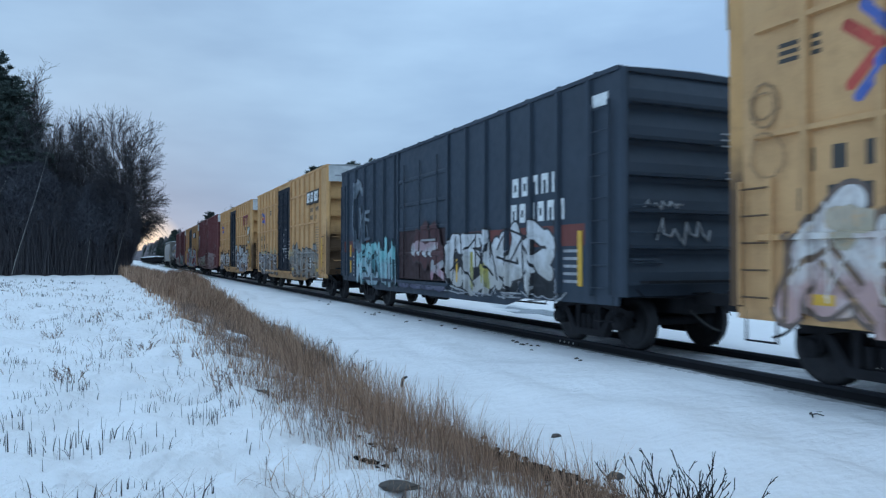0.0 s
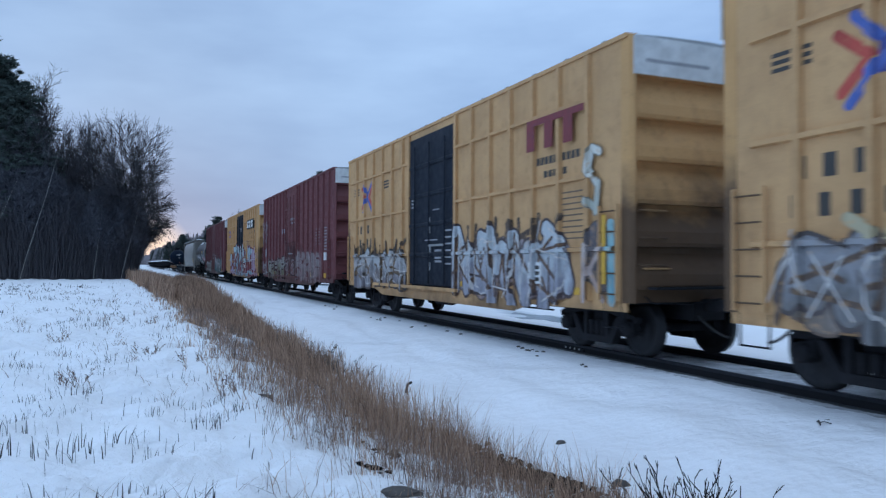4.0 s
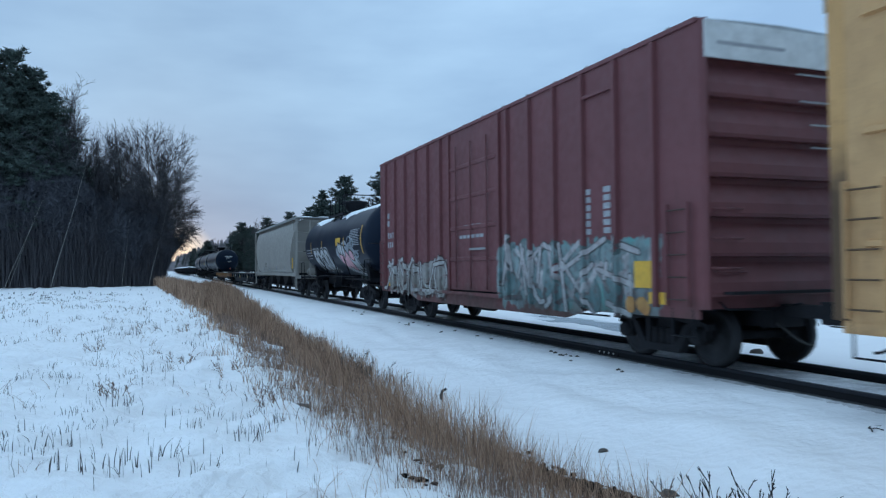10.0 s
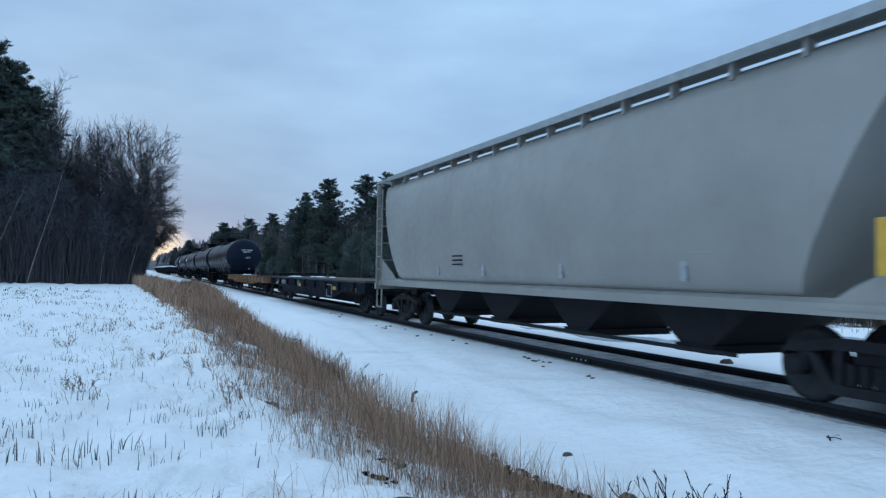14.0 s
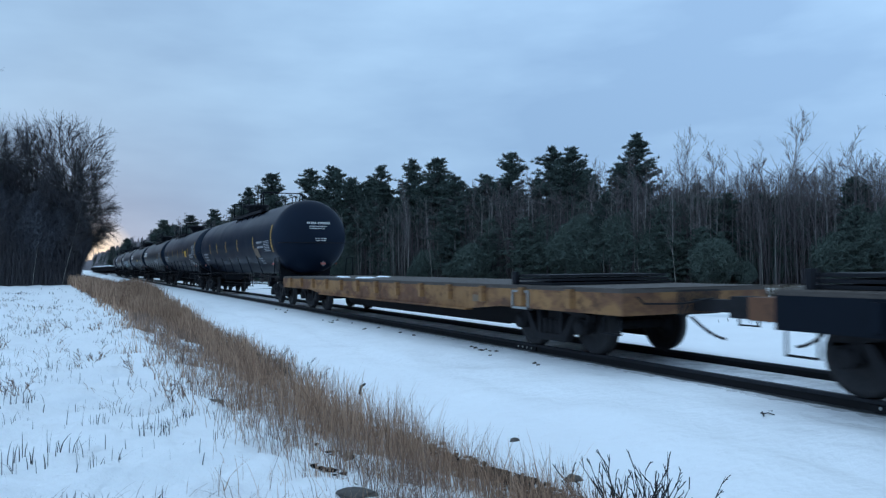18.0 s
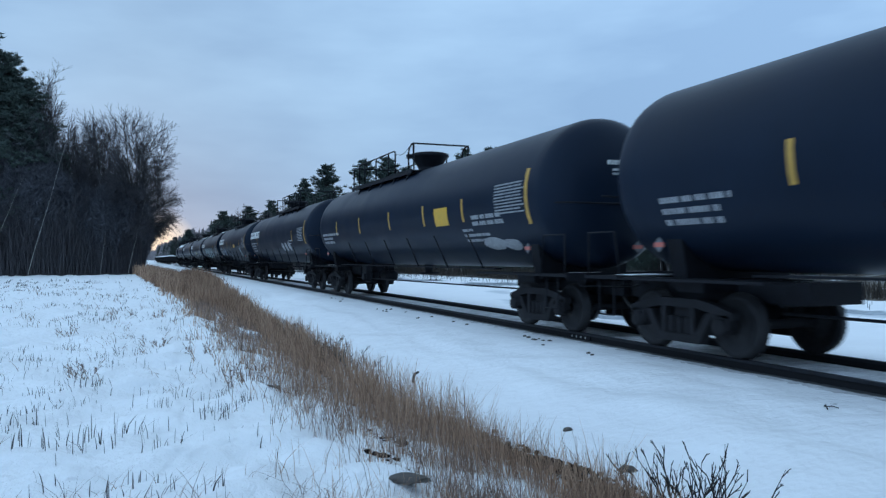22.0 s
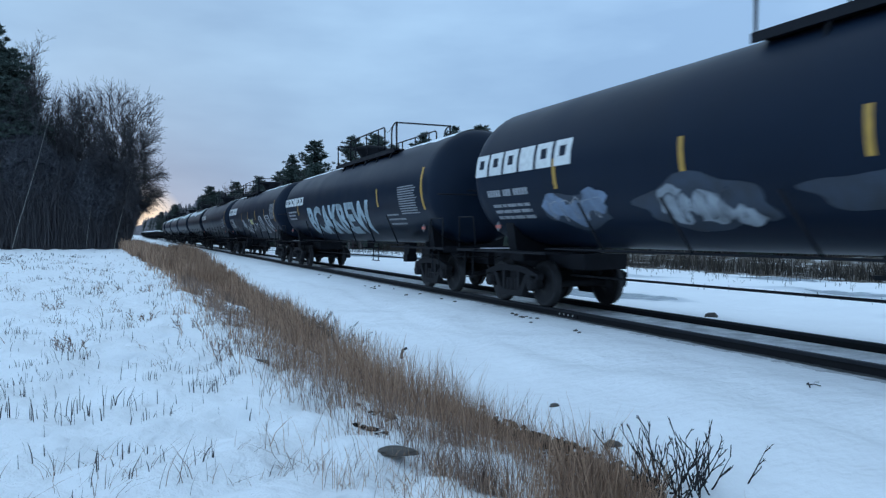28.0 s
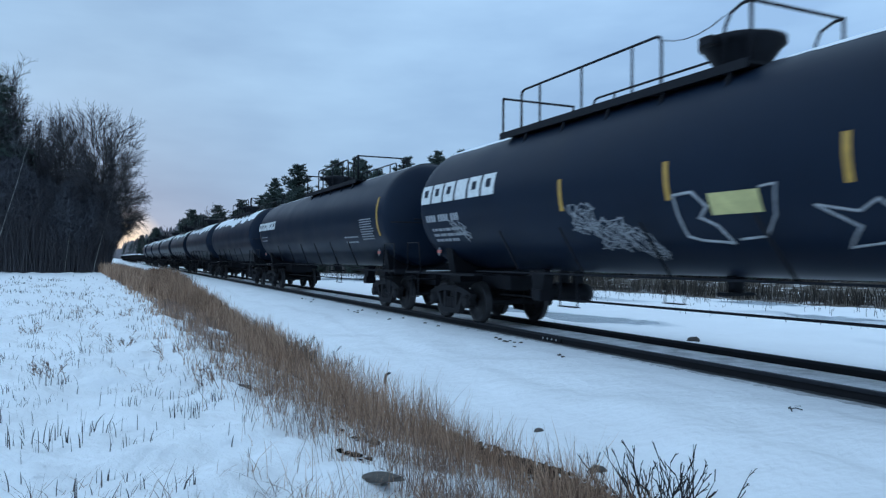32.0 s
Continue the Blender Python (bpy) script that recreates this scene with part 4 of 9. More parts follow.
def blades(name, label, place, material, rng, category):
    """Grass: each blade a thin bent strip. place: rows (x, y, height, half width, lean x, lean y)."""
    a = np.array(place)
    z = np.array([ground_z(x, y) for x, y in a[:, :2]])
    base = np.column_stack([a[:, 0], a[:, 1], z - 0.02])
    turn = rng.uniform(0, math.pi, len(a))
    side = np.column_stack([np.cos(turn), np.sin(turn), np.zeros(len(a))]) * a[:, 3:4]
    lean = np.column_stack([a[:, 4], a[:, 5], np.zeros(len(a))])
    up = np.column_stack([np.zeros(len(a)), np.zeros(len(a)), a[:, 2]])
    rings = []
    for f, w in ((0.0, 1.0), (0.45, 0.85), (0.8, 0.6), (1.0, 0.15)):
        c = base + up * (f - 0.12 * f * f) + lean * (f ** 1.8)
        rings += [c - side * w, c + side * w]
    v = np.stack(rings, 1).reshape(-1, 3)
    o = np.arange(len(a))[:, None] * 8
    q = np.concatenate([o + np.array([[2 * i, 2 * i + 1, 2 * i + 3, 2 * i + 2]]) for i in range(3)])
    return solid(name, big_mesh(name, v, q, material), None, label, category, kind="stuff")


STALK_CLUSTERS = ((-0.34, 6.2, 16, 0.19), (-0.22, 6.4, 16, 0.19), (0.12, 6.45, 22, 0.16), (-0.72, 6.25, 9, 0.18), (0.10, 5.25, 12, 0.10), (-0.42, 5.2, 9, 0.16), (-0.14, 4.65, 12, 0.15),
                  (0.47, 4.62, 8, 0.13), (0.26, 4.9, 7, 0.09), (0.67, 6.9, 14, 0.17), (0.88, 5.8, 6, 0.13), (1.05, 6.2, 6, 0.12), (0.20, 5.95, 10, 0.12), (-0.65, 6.65, 8, 0.15), (-0.03, 7.8, 12, 0.14),
                  (-0.47, 8.95, 14, 0.13), (-0.9, 7.3, 8, 0.16), (-1.3, 6.6, 10, 0.17), (-1.1, 5.4, 10, 0.15), (0.45, 8.2, 9, 0.15), (0.9, 4.5, 4, 0.08), (-1.8, 7.6, 12, 0.16), (0.6, 10.0, 14, 0.16))
SNOW_GAPS = ((1.87, 6.13, 0.26), (2.05, 5.45, 0.28), (1.62, 5.25, 0.25), (2.10, 16.6, 0.5), (1.75, 8.0, 0.22), (2.15, 7.3, 0.16))


def band_edges(y):
    """Field edge and ditch edge of the strip of dry grass."""
    return (float(np.interp(y, (3, 4.2, 4.6, 5, 5.5, 6.8, 8.5, 12, 16, 18, 30), (2.4, 2.2, 2.02, 1.84, 1.70, 1.54, 1.44, 1.58, 1.70, 1.7, 1.5))),
            float(np.interp(y, (3, 5, 7.4, 10, 18, 30), (3.46, 3.46, 3.50, 3.55, 3.7, 3.9))))


def plant_grass():
    rng = np.random.RandomState(11)
    rows = []
    tufts = 0
    while tufts < 2500:
        y = 4.1 + 70 * rng.rand() ** 2.0 if tufts < 2150 else rng.uniform(-14, 3.0)
        left, right = band_edges(y)
        f = rng.rand()
        x = left + (right - left) * f
        clear = lump(x * 1.1, y * 0.5, 31)
        if rng.rand() > np.interp(f, (0, 0.25, 0.45, 0.6, 0.9, 1.0), (0.08, 0.22, 0.7, 1.0, 1.0, 0.55)) or clear < np.interp(f, (0, 0.5, 1), (0.05, -0.16, -0.35)):
            continue
        if any(math.hypot(x - gx, y - gy) < gr for gx, gy, gr in SNOW_GAPS):
            continue
        tufts += 1
        h = rng.uniform(0.26, 0.62) * np.interp(f, (0, 0.4, 0.7, 1.0), (0.6, 0.9, 1.15, 0.95)) * (1 + 0.35 * lump(x * 1.3, y * 0.6, 7))
        bx, by = rng.normal() * 0.05 - 0.02, rng.normal() * 0.06
        for k in range(int(rng.uniform(7, 18))):
            hh = h * rng.uniform(0.45, 1.25)
            rows.append((x + rng.normal() * 0.09, y + rng.normal() * 0.11, hh, max(0.0021, 0.00030 * abs(y)) * rng.uniform(0.6, 1.5),
                         bx + rng.normal() * 0.17 * hh, by + rng.normal() * 0.17 * hh))
    far = 0
    while far < 1900:
        y = 25 + 52 * rng.rand() ** 1.15
        x = rng.uniform(np.interp(y, (25, 29, 40, 58, 77), (2.1, 1.5, 0.9, 0.3, -0.5)), np.interp(y, (25, 40, 58, 77), (3.6, 4.5, 5.2, 5.4)))
        if lump(x * 0.8, y * 0.3, 51) < -0.2:
            continue
        far += 1
        h = rng.uniform(0.50, 0.85) + 0.006 * (y - 25)
        for k in range(int(rng.uniform(10, 18))):
            hh = h * rng.uniform(0.6, 1.15)
            rows.append((x + rng.normal() * 0.12, y + rng.normal() * 0.15, hh, 0.00026 * y * rng.uniform(0.7, 1.3), rng.normal() * 0.16 * hh, rng.normal() * 0.16 * hh))
    thin = 0
    while thin < 620:
        y = 3.3 + 34 * rng.rand() ** 1.7
        x = 1.75 + rng.normal() * 0.38 - 0.008 * max(0, y - 18)
        if x > 2.4 or x < 0.6:
            continue
        thin += 1
        for k in range(int(rng.uniform(2, 7))):
            hh = rng.uniform(0.12, 0.38)
            rows.append((x + rng.normal() * 0.05, y + rng.normal() * 0.06, hh, max(0.0018, 0.00036 * y), rng.normal() * 0.09, rng.normal() * 0.09))
    blades("dry_grass", "tall tan dry grass along the ditch", rows, STRAW, rng, "dry grass")
    rows = []
    while len(rows) < 5200:
        y = 4.2 + 22 * rng.rand() ** 1.9
        left, right = band_edges(y)
        f = rng.rand() ** 1.3
        x = left - 0.12 + (right - left) * 0.75 * f + 0.08 * rng.normal()
        if rng.rand() > 0.45 + 1.2 * lump(x * 2.2, y * 1.1, 61) or any(math.hypot(x - gx, y - gy) < gr * 0.75 for gx, gy, gr in SNOW_GAPS):
            continue
        hh = rng.uniform(0.10, 0.42)
        lean = 0.28 if rng.rand() < 0.8 else 0.9
        rows.append((x, y, hh, max(0.0020, 0.00028 * y) * rng.uniform(0.6, 1.4), rng.normal() * lean * hh, rng.normal() * lean * hh))
    fans = 0
    while fans < 420:
        y = 4.4 + 40 * rng.rand() ** 1.8
        x = band_edges(y)[0] - 0.2 - rng.rand() ** 1.5 * (3 + 0.25 * y)
        if lump(x * 0.6, y * 0.35, 71) < (0.3 if y < 6.5 else 0.0):
            continue
        fans += 1
        bx, by, h = rng.normal() * 0.07, rng.normal() * 0.05, rng.uniform(0.08, 0.24)
        for k in range(rng.choice((2, 3, 5, 8))):
            rows.append((x + rng.normal() * 0.06, y + rng.normal() * 0.06, h * rng.uniform(0.5, 1.2), max(0.0022, 0.00030 * y) * rng.uniform(0.6, 1.2), bx + rng.normal() * 0.10, by + rng.normal() * 0.08))
    blades("weed_stems", "thin reddish brown weed stems standing out of the snow", rows, RUSSET, rng, "dead weeds")
    rows = []
    clumps = 0
    while clumps < 2700:
        y = 7.2 + 50 * rng.rand() ** 1.6 if clumps < 2300 else rng.uniform(-14, 3.4)
        x = 1.2 - rng.rand() ** 0.8 * (5 + 0.42 * abs(y))
        if lump(x * 0.5, y * 0.3, 17) + 0.5 * lump(x * 1.9, y * 1.3, 19) < 0.12 + 0.15 * rng.normal():
            continue
        clumps += 1
        for k in range(rng.choice((1, 2, 3, 3, 5, 7))):
            rows.append((x + rng.normal() * 0.09, y + rng.normal() * 0.09, rng.uniform(0.04, 0.17), max(0.0032, 0.00030 * abs(y)) * rng.uniform(0.6, 1.4), rng.normal() * 0.022, rng.normal() * 0.022))
    # the nearest cut stalks stand in drilled clusters
    for x, y, n, high in STALK_CLUSTERS:
        for k in range(n):
            hh = high * rng.uniform(0.45, 1.15)
            lean = 0.12 if rng.rand() < 0.8 else 0.5
            rows.append((x + rng.normal() * 0.12, y + rng.normal() * 0.13, hh + 0.02, 0.0042 * rng.uniform(0.6, 1.3), rng.normal() * lean * hh, rng.normal() * lean * hh))
    blades("field_stubble", "sparse dead stalks standing out of the field's snow", rows, STUB, rng, "stubble")
    rows = []
    while len(rows) < 500:
        x, y = rng.uniform(3.3, 4.0), 8.5 + 20 * rng.rand() ** 1.5
        rows.append((x, y, rng.uniform(0.15, 0.5), max(0.002, 0.0004 * y), rng.normal() * 0.09, rng.normal() * 0.09))
    blades("loose_grass", "thin dry grass at the foot of the bank", rows, STRAW, rng, "dry grass")
    rows = []
    while len(rows) < 700:
        x, y = 19 + 9 * rng.rand(), rng.uniform(0, 80)
        if lump(x * 0.3, y * 0.2, 3) > 0.0:
            rows.append((x, y, rng.uniform(0.05, 0.25), 0.012, rng.normal() * 0.05, rng.normal() * 0.05))
    brush = []
    while len(brush) < 11000:
        x, y = 27.5 + 4.5 * rng.rand() ** 1.4, rng.uniform(-12, 95)
        if lump(x * 0.35, y * 0.22, 44) < -0.25:
            continue
        hh = rng.uniform(0.35, 1.15) * (1 + 0.4 * lump(y * 0.3, 2.2, 8))
        brush.append((x, y, hh, rng.uniform(0.008, 0.024), rng.normal() * 0.22 * hh, rng.normal() * 0.22 * hh))
    blades("low_brush", "dull brown leafless brush along the foot of the wood", brush, BRUSH, rng, "brush")
    blades("verge_stubble", "dead stalks in the snow beyond the line", rows, STUB, rng, "stubble")


plant_grass()


def shrub(name, label, x, y, height, stems, seed, spread=0.55, material=None, thick=0.007, plan=((3, 5, 0.42, 0.42, 0.3), (2, 4, 0.4, 0.5, 0.2), (1, 0, 0, 0, 0))):
    rng = random.Random(seed)
    segs = defaultdict(list)
    for i in range(stems):
        a = rng.uniform(0, 6.28)
        grow(rng, (rng.gauss(0, 0.12), rng.gauss(0, 0.12), -0.05), (spread * math.cos(a), spread * math.sin(a), 1), height * rng.uniform(0.6, 1.1), thick, 0, plan, segs)
    t = thing(name, label, "shrub", Matrix.Translation((x, y, ground_z(x, y))))
    tagged(part("stem_clump", tubes(segs[0], 5, "stem_clump", material or IRON), None, t), kind="stuff")
    tagged(part("twig_clump", tubes([(*s[:6], max(min(s[6], thick * 0.6), 0.003), max(min(s[7], thick * 0.5), 0.002)) for k in (1, 2) for s in segs[k]], 3, "twig_clump", material or IRON), None, t), kind="stuff")


for i, (x, y, h, n, sp) in enumerate(((3.98, 4.52, 0.56, 10, 0.50), (3.74, 4.48, 0.48, 10, 0.55), (4.20, 4.42, 0.48, 9, 0.6), (3.58, 4.40, 0.38, 9, 0.75), (3.88, 4.32, 0.50, 10, 0.6))):
    shrub("thorn_shrub", "dark leafless thorny shrub standing in the ditch", x, y, h * 1.08, n, i + 1, sp, STALK, 0.0085, ((4, 3, 0.36, 0.34, 0.4), (3, 2, 0.3, 0.40, 0.2), (1, 0, 0, 0, 0)))
for i, (x, y) in enumerate(((3.35, 13.2), (3.45, 12.4), (3.5, 14.6), (3.2, 15.6), (3.1, 17.5))):
    shrub("bramble", "dark low bramble among the dry grass", x, y, 0.55, 10, 10 + i, 0.8, BARK)
for i, (x, y) in enumerate(((1.1, 8.2), (0.3, 13.0), (-1.2, 15.5), (0.5, 20.0), (1.0, 11.4), (-0.6, 9.8))):
    shrub("weed_stalks", "reddish dead weed stalks in the snow", x, y, 0.26, 9, 30 + i, 0.6, RUSSET, 0.0045)


def stone(name, label, x, y, size, seed, squash=0.6, material=None, up=0.0, slab=None):
    rng = random.Random(seed)
    bm = bmesh.new()
    bmesh.ops.create_icosphere(bm, subdivisions=2, radius=size)
    for v in bm.verts:
        n = v.co.normalized()
        v.co *= 1 + 0.45 * lump(n.x * 1.7 + seed, n.y * 1.7, n.z * 1.7)
        v.co.z *= squash
        if slab:
            v.co.y *= slab[0]
    me = bpy.data.meshes.new(name)
    bm.to_mesh(me)
    bm.free()
    me.materials.append(material or STONE)
    solid(name, me, None, label, "stone", Matrix.Translation((x, y, ground_z(x, y) + up)) @ Matrix.Rotation(slab[1] if slab else rng.uniform(0, 6), 4, "Z"), "stones in the snow")


stone("stone", "small dark stone lying in the snow", 4.42, 6.93, 0.055, 1)
stone("stone", "small brown stone lying in the snow", 4.13, 5.48, 0.075, 2)
stone("stone", "flat grey stone at the edge of the field", 1.72, 4.80, 0.20, 3, 0.14, None, 0.0, (0.42, -0.55))
stone("stone", "flat grey stone under the grass", 1.32, 8.75, 0.26, 4, 0.22, None, -0.04)
stone("snow_hummock", "rounded hummock of snow among the grass", 2.09, 16.6, 0.42, 8, 0.45, SNOWCAP)
stone("stone", "snowy stone by the rail", 10.6, 11.0, 0.13, 9, 0.6)


def soil(name, label, spots, seed, lift=0.025):
    """Crumbled soil, its colour darkened by painted shade: many small clods sunk in the bank."""
    rng = random.Random(seed)
    g = Geo()
    for x, y, n, dx, dy in spots:
        for k in range(n):
            px, py = x + rng.gauss(0, dx), y + rng.gauss(0, dy)
            r = rng.uniform(0.009, 0.036)
            z = ground_z(px, py) + rng.uniform(-0.015, lift)
            rings = []
            for i in range(5):
                a = math.pi * (i + 0.5) / 5
                rings.append((z - r * 0.5 * math.cos(a), r * math.sin(a) * rng.uniform(0.6, 1.4)))
            g.lathe(rings, "z", (px, py), 7)
    solid(name, g, SHADOWSOIL, label, "soil", kind="stuff")


# clods stand for soil plus the shadow under the cut bank and in hollows
soil("soil_bank", "crumbled soil of the cut bank, coloured black for its undercut shadow", [(3.70 - 0.008 * i + 0.03 * math.sin(i * 2.1), 4.5 + 0.17 * i, 95 if i < 15 else 20, 0.045 if i > 6 else 0.07, 0.10) for i in range(22)], 4, 0.07)
soil("soil_patch", "soil bared among the grass, coloured black for the shaded hollows", [(1.84, 5.75, 30, 0.07, 0.08), (2.24, 6.45, 26, 0.07, 0.14), (1.90, 5.10, 6, 0.05, 0.05), (2.5, 8.0, 24, 0.1, 0.2), (2.2, 9.4, 20, 0.1, 0.2), (2.6, 11.2, 20, 0.12, 0.3)], 6)
stick = Geo().path([(-0.02, -0.06, 0), (0.0, 0.0, 0.05), (0.05, 0.07, 0.11), (0.12, 0.10, 0.13)], 0.022, 6)
solid("broken_branch", stick, BARK, "short broken branch stuck in the snow", "branch", Matrix.Translation((4.03, 10.81, ground_z(4.03, 10.81))))
twig = Geo().path([(-0.10, -0.10, 0.01), (-0.02, -0.02, 0.03), (0.03, 0.06, 0.015), (0.10, 0.09, 0.02)], 0.010, 5).path([(0.0, 0.0, 0.02), (0.07, -0.03, 0.03), (0.12, -0.10, 0.01)], 0.008, 5).path([(0.2, 0.12, 0.01), (0.26, 0.05, 0.02), (0.3, 0.06, 0.01)], 0.009, 5)
solid("fallen_twig", twig, BARK, "thin forked twig lying on the snow", "twig", Matrix.Translation((6.70, 5.52, ground_z(6.70, 5.52))) @ Matrix.Scale(0.75, 4))
for i in range(26):
    rr = random.Random(100 + i)
    stone("stone", "ballast stone pushed up beside the rail", 6.75 + rr.random() * 0.5, 8 + 22 * rr.random(), 0.03 + 0.02 * rr.random(), 120 + i, 0.6)
log = Geo().path([(-7, 0, 0.2), (-3, 0.5, 0.45), (0, 1.0, 0.6), (3, 1.2, 0.5)], 0.14, 7)
solid("fallen_log", log, BARK, "fallen trunk at the edge of the wood", "log", Matrix.Translation((-17, 73, 0)))
lampm = thing("signal_lamp", "small white lamp on a post far along the line", "signal", pose(-0.6, 330, 0))
part("post", Geo().tube((0, 0, -0.3), (0, 0, 1.6), 0.05), GALV, lampm)
part("lens", Geo().lathe([(-0.06, 0.16), (0.06, 0.16)], "y", (0, 1.5), 16), LAMP, lampm, "glowing white lens")


# ---------------------------------------------------------------- rolling stock
WHEEL_R = 0.457
BASE = 1.78              # axle spacing in a truck
MESH = {}
ROLLING = []             # (wheelset, place on its car)
TRAIN = []               # (car, place of its centre along the track at the start)


def kept(key, build, material):
    if key not in MESH:
        MESH[key] = build().mesh(key, material)
    return MESH[key]


def wheel_geo():
    r = WHEEL_R
    g = Geo()
    g.lathe([(-0.07, 0.10), (-0.09, 0.115), (-0.05, 0.14), (-0.035, 0.25), (-0.055, 0.36), (-0.065, 0.375), (-0.066, r - 0.005), (0.045, r), (0.055, r + 0.026), (0.075, r + 0.022),
             (0.078, 0.375), (0.03, 0.36), (0.005, 0.25), (0.04, 0.14), (0.10, 0.115), (0.10, 0.10)], "x", (0, 0), 28)
    return g


def axle_geo():
    g = Geo()
    g.lathe([(-1.13, 0.03), (-1.13, 0.085), (-1.10, 0.10), (-0.95, 0.10), (-0.93, 0.075), (-0.1, 0.07), (0.1, 0.07), (0.93, 0.075), (0.95, 0.10), (1.10, 0.10), (1.13, 0.085), (1.13, 0.03)], "x", (0, 0), 14)
    for s in (-1, 1):
        for k in range(3):
            a = 2 * math.pi * k / 3
            g.tube((s * 1.12, 0.05 * math.cos(a), 0.05 * math.sin(a)), (s * 1.15, 0.05 * math.cos(a), 0.05 * math.sin(a)), 0.016, None, 6)
    return g


def frame_geo():
    """Cast side frame of a freight truck: bowed top and bottom members, two columns, pedestal jaws."""
    g = Geo()
    t0, t1 = -0.075, 0.075
    g.prism([(-1.10, 0.56), (-1.10, 0.66), (-0.75, 0.76), (-0.42, 0.82), (0.42, 0.82), (0.75, 0.76), (1.10, 0.66), (1.10, 0.56), (0.72, 0.63), (0.40, 0.69), (-0.40, 0.69), (-0.72, 0.63)], "x", t0, t1)
    g.prism([(-0.74, 0.63), (-0.60, 0.63), (-0.36, 0.29), (0.36, 0.29), (0.60, 0.63), (0.74, 0.63), (0.46, 0.17), (-0.46, 0.17)], "x", t0, t1)
    for s in (-1, 1):
        g.box(t0 + 0.01, t1 - 0.01, min(s * 0.26, s * 0.36), max(s * 0.26, s * 0.36), 0.28, 0.70)
        c = s * BASE / 2
        g.lathe([(t0 - 0.06, 0.06), (t0 - 0.06, 0.12), (t1, 0.13), (t1, 0.06)], "x", (c, WHEEL_R), 12)
        g.prism([(c - 0.17, 0.42), (c - 0.15, 0.62), (c + 0.15, 0.62), (c + 0.17, 0.42), (c + 0.12, 0.42), (c + 0.10, 0.56), (c - 0.10, 0.56), (c - 0.12, 0.42)], "x", t0, t1)
    return g


def spring_geo():
    g = Geo()
    for y in (-0.17, 0.0, 0.17):
        rings = []
        for k in range(9):
            z = 0.29 + 0.03 * k
            rings += [(z, 0.062), (z + 0.015, 0.074)]
        g.lathe(rings, "z", (0.0, y), 10)
    return g


def truck(car, yc, rolls=True):
    fr, sp = kept("side_frame", frame_geo, GRIME), kept("spring_nest", spring_geo, GRIME)
    for s in (-1, 1):
        f = part("side_frame", fr, None, car, m=pose(s * 1.02, yc, 0, 0, 0, 0 if s < 0 else 180))
        part("spring_nest", sp, None, f)
    part("bolster", kept("bolster", lambda: Geo().prism([(-0.2, 0.45), (0.2, 0.45), (0.17, 0.72), (-0.17, 0.72)], "x", -0.98, 0.98).lathe([(0.72, 0.2), (0.80, 0.2)], "z", (0, 0), 14), GRIME), None, car, m=pose(0, yc, 0))
    for s in (-1, 1):
        part("brake_beam", kept("brake_beam", lambda: Geo().tube((-0.8, 0, 0.40), (0.8, 0, 0.40), 0.045).box(-0.83, -0.68, -0.05, 0.05, 0.28, 0.52).box(0.68, 0.83, -0.05, 0.05, 0.28, 0.52), GRIME), None, car,
             m=pose(0, yc + s * (BASE / 2 - WHEEL_R - 0.07), 0))
        ws = part("wheelset", kept("axle", axle_geo, GRIME), None, car, m=pose(0, yc + s * BASE / 2, WHEEL_R))
        for e in (-1, 1):
            part("wheel", kept("wheel", wheel_geo, STEEL), None, ws, m=pose(e * 0.755, 0, 0, 0, 0, 0 if e < 0 else 180))
        if rolls:
            ROLLING.append((ws, yc + s * BASE / 2))


def coupler(car, y_end, reach, out):
    """Coupler, cut lever and air hose at one end; out: -1 front, 1 rear."""
    g = Geo().box(-0.11, 0.11, min(0, out * reach), max(0, out * reach), 0.78, 0.96)
    g.prism([(-0.16, out * (reach - 0.22)), (0.17, out * (reach - 0.22)), (0.19, out * reach), (0.05, out * (reach + 0.12)), (-0.02, out * (reach + 0.02)), (-0.13, out * (reach + 0.10))], "z", 0.71, 1.02)
    part("coupler", g, GRIME, car, m=pose(0, y_end, 0))
    lever = Geo().path([(-1.25, out * 0.02, 1.02), (-1.2, out * 0.12, 0.92), (-0.5, out * 0.16, 0.90), (0.0, out * 0.3, 0.98)], 0.014, 5)
    part("cut_lever", lever, IRON, car, m=pose(0, y_end, 0))
    pts = []
    for i in range(9):
        t = i / 8
        pts.append((-0.32 + 0.1 * t, out * (0.15 + (min(reach, 0.6) - 0.05) * t), 0.70 - 0.24 * math.sin(math.pi * 0.5 * t) - 0.05 * t))
    part("air_hose", Geo().path(pts, 0.021, 6), RUBBER, car, "black rubber brake hose", m=pose(0, y_end, 0))


def ladder(car, x, y0, y1, z0, z1, n, material):
    """Two stiles and their rungs."""
    first = None
    for yy in (y0, y1):
        g = Geo().box(x - 0.02, x + 0.02, yy - 0.02, yy + 0.02, z0 - 0.1, z1 + 0.1)
        if first is None:
            first = part("ladder", g, material, car)
        else:
            part("stile", g, material, first)
    rung = kept("rung_%s_%.2f" % (material.name, y1 - y0), lambda: Geo().tube((0, 0, 0), (0, y1 - y0, 0), 0.013, None, 5), material)
    for i in range(n):
        part("rung", rung, None, first, m=pose(x, y0, z0 + (z1 - z0) * i / (n - 1)))


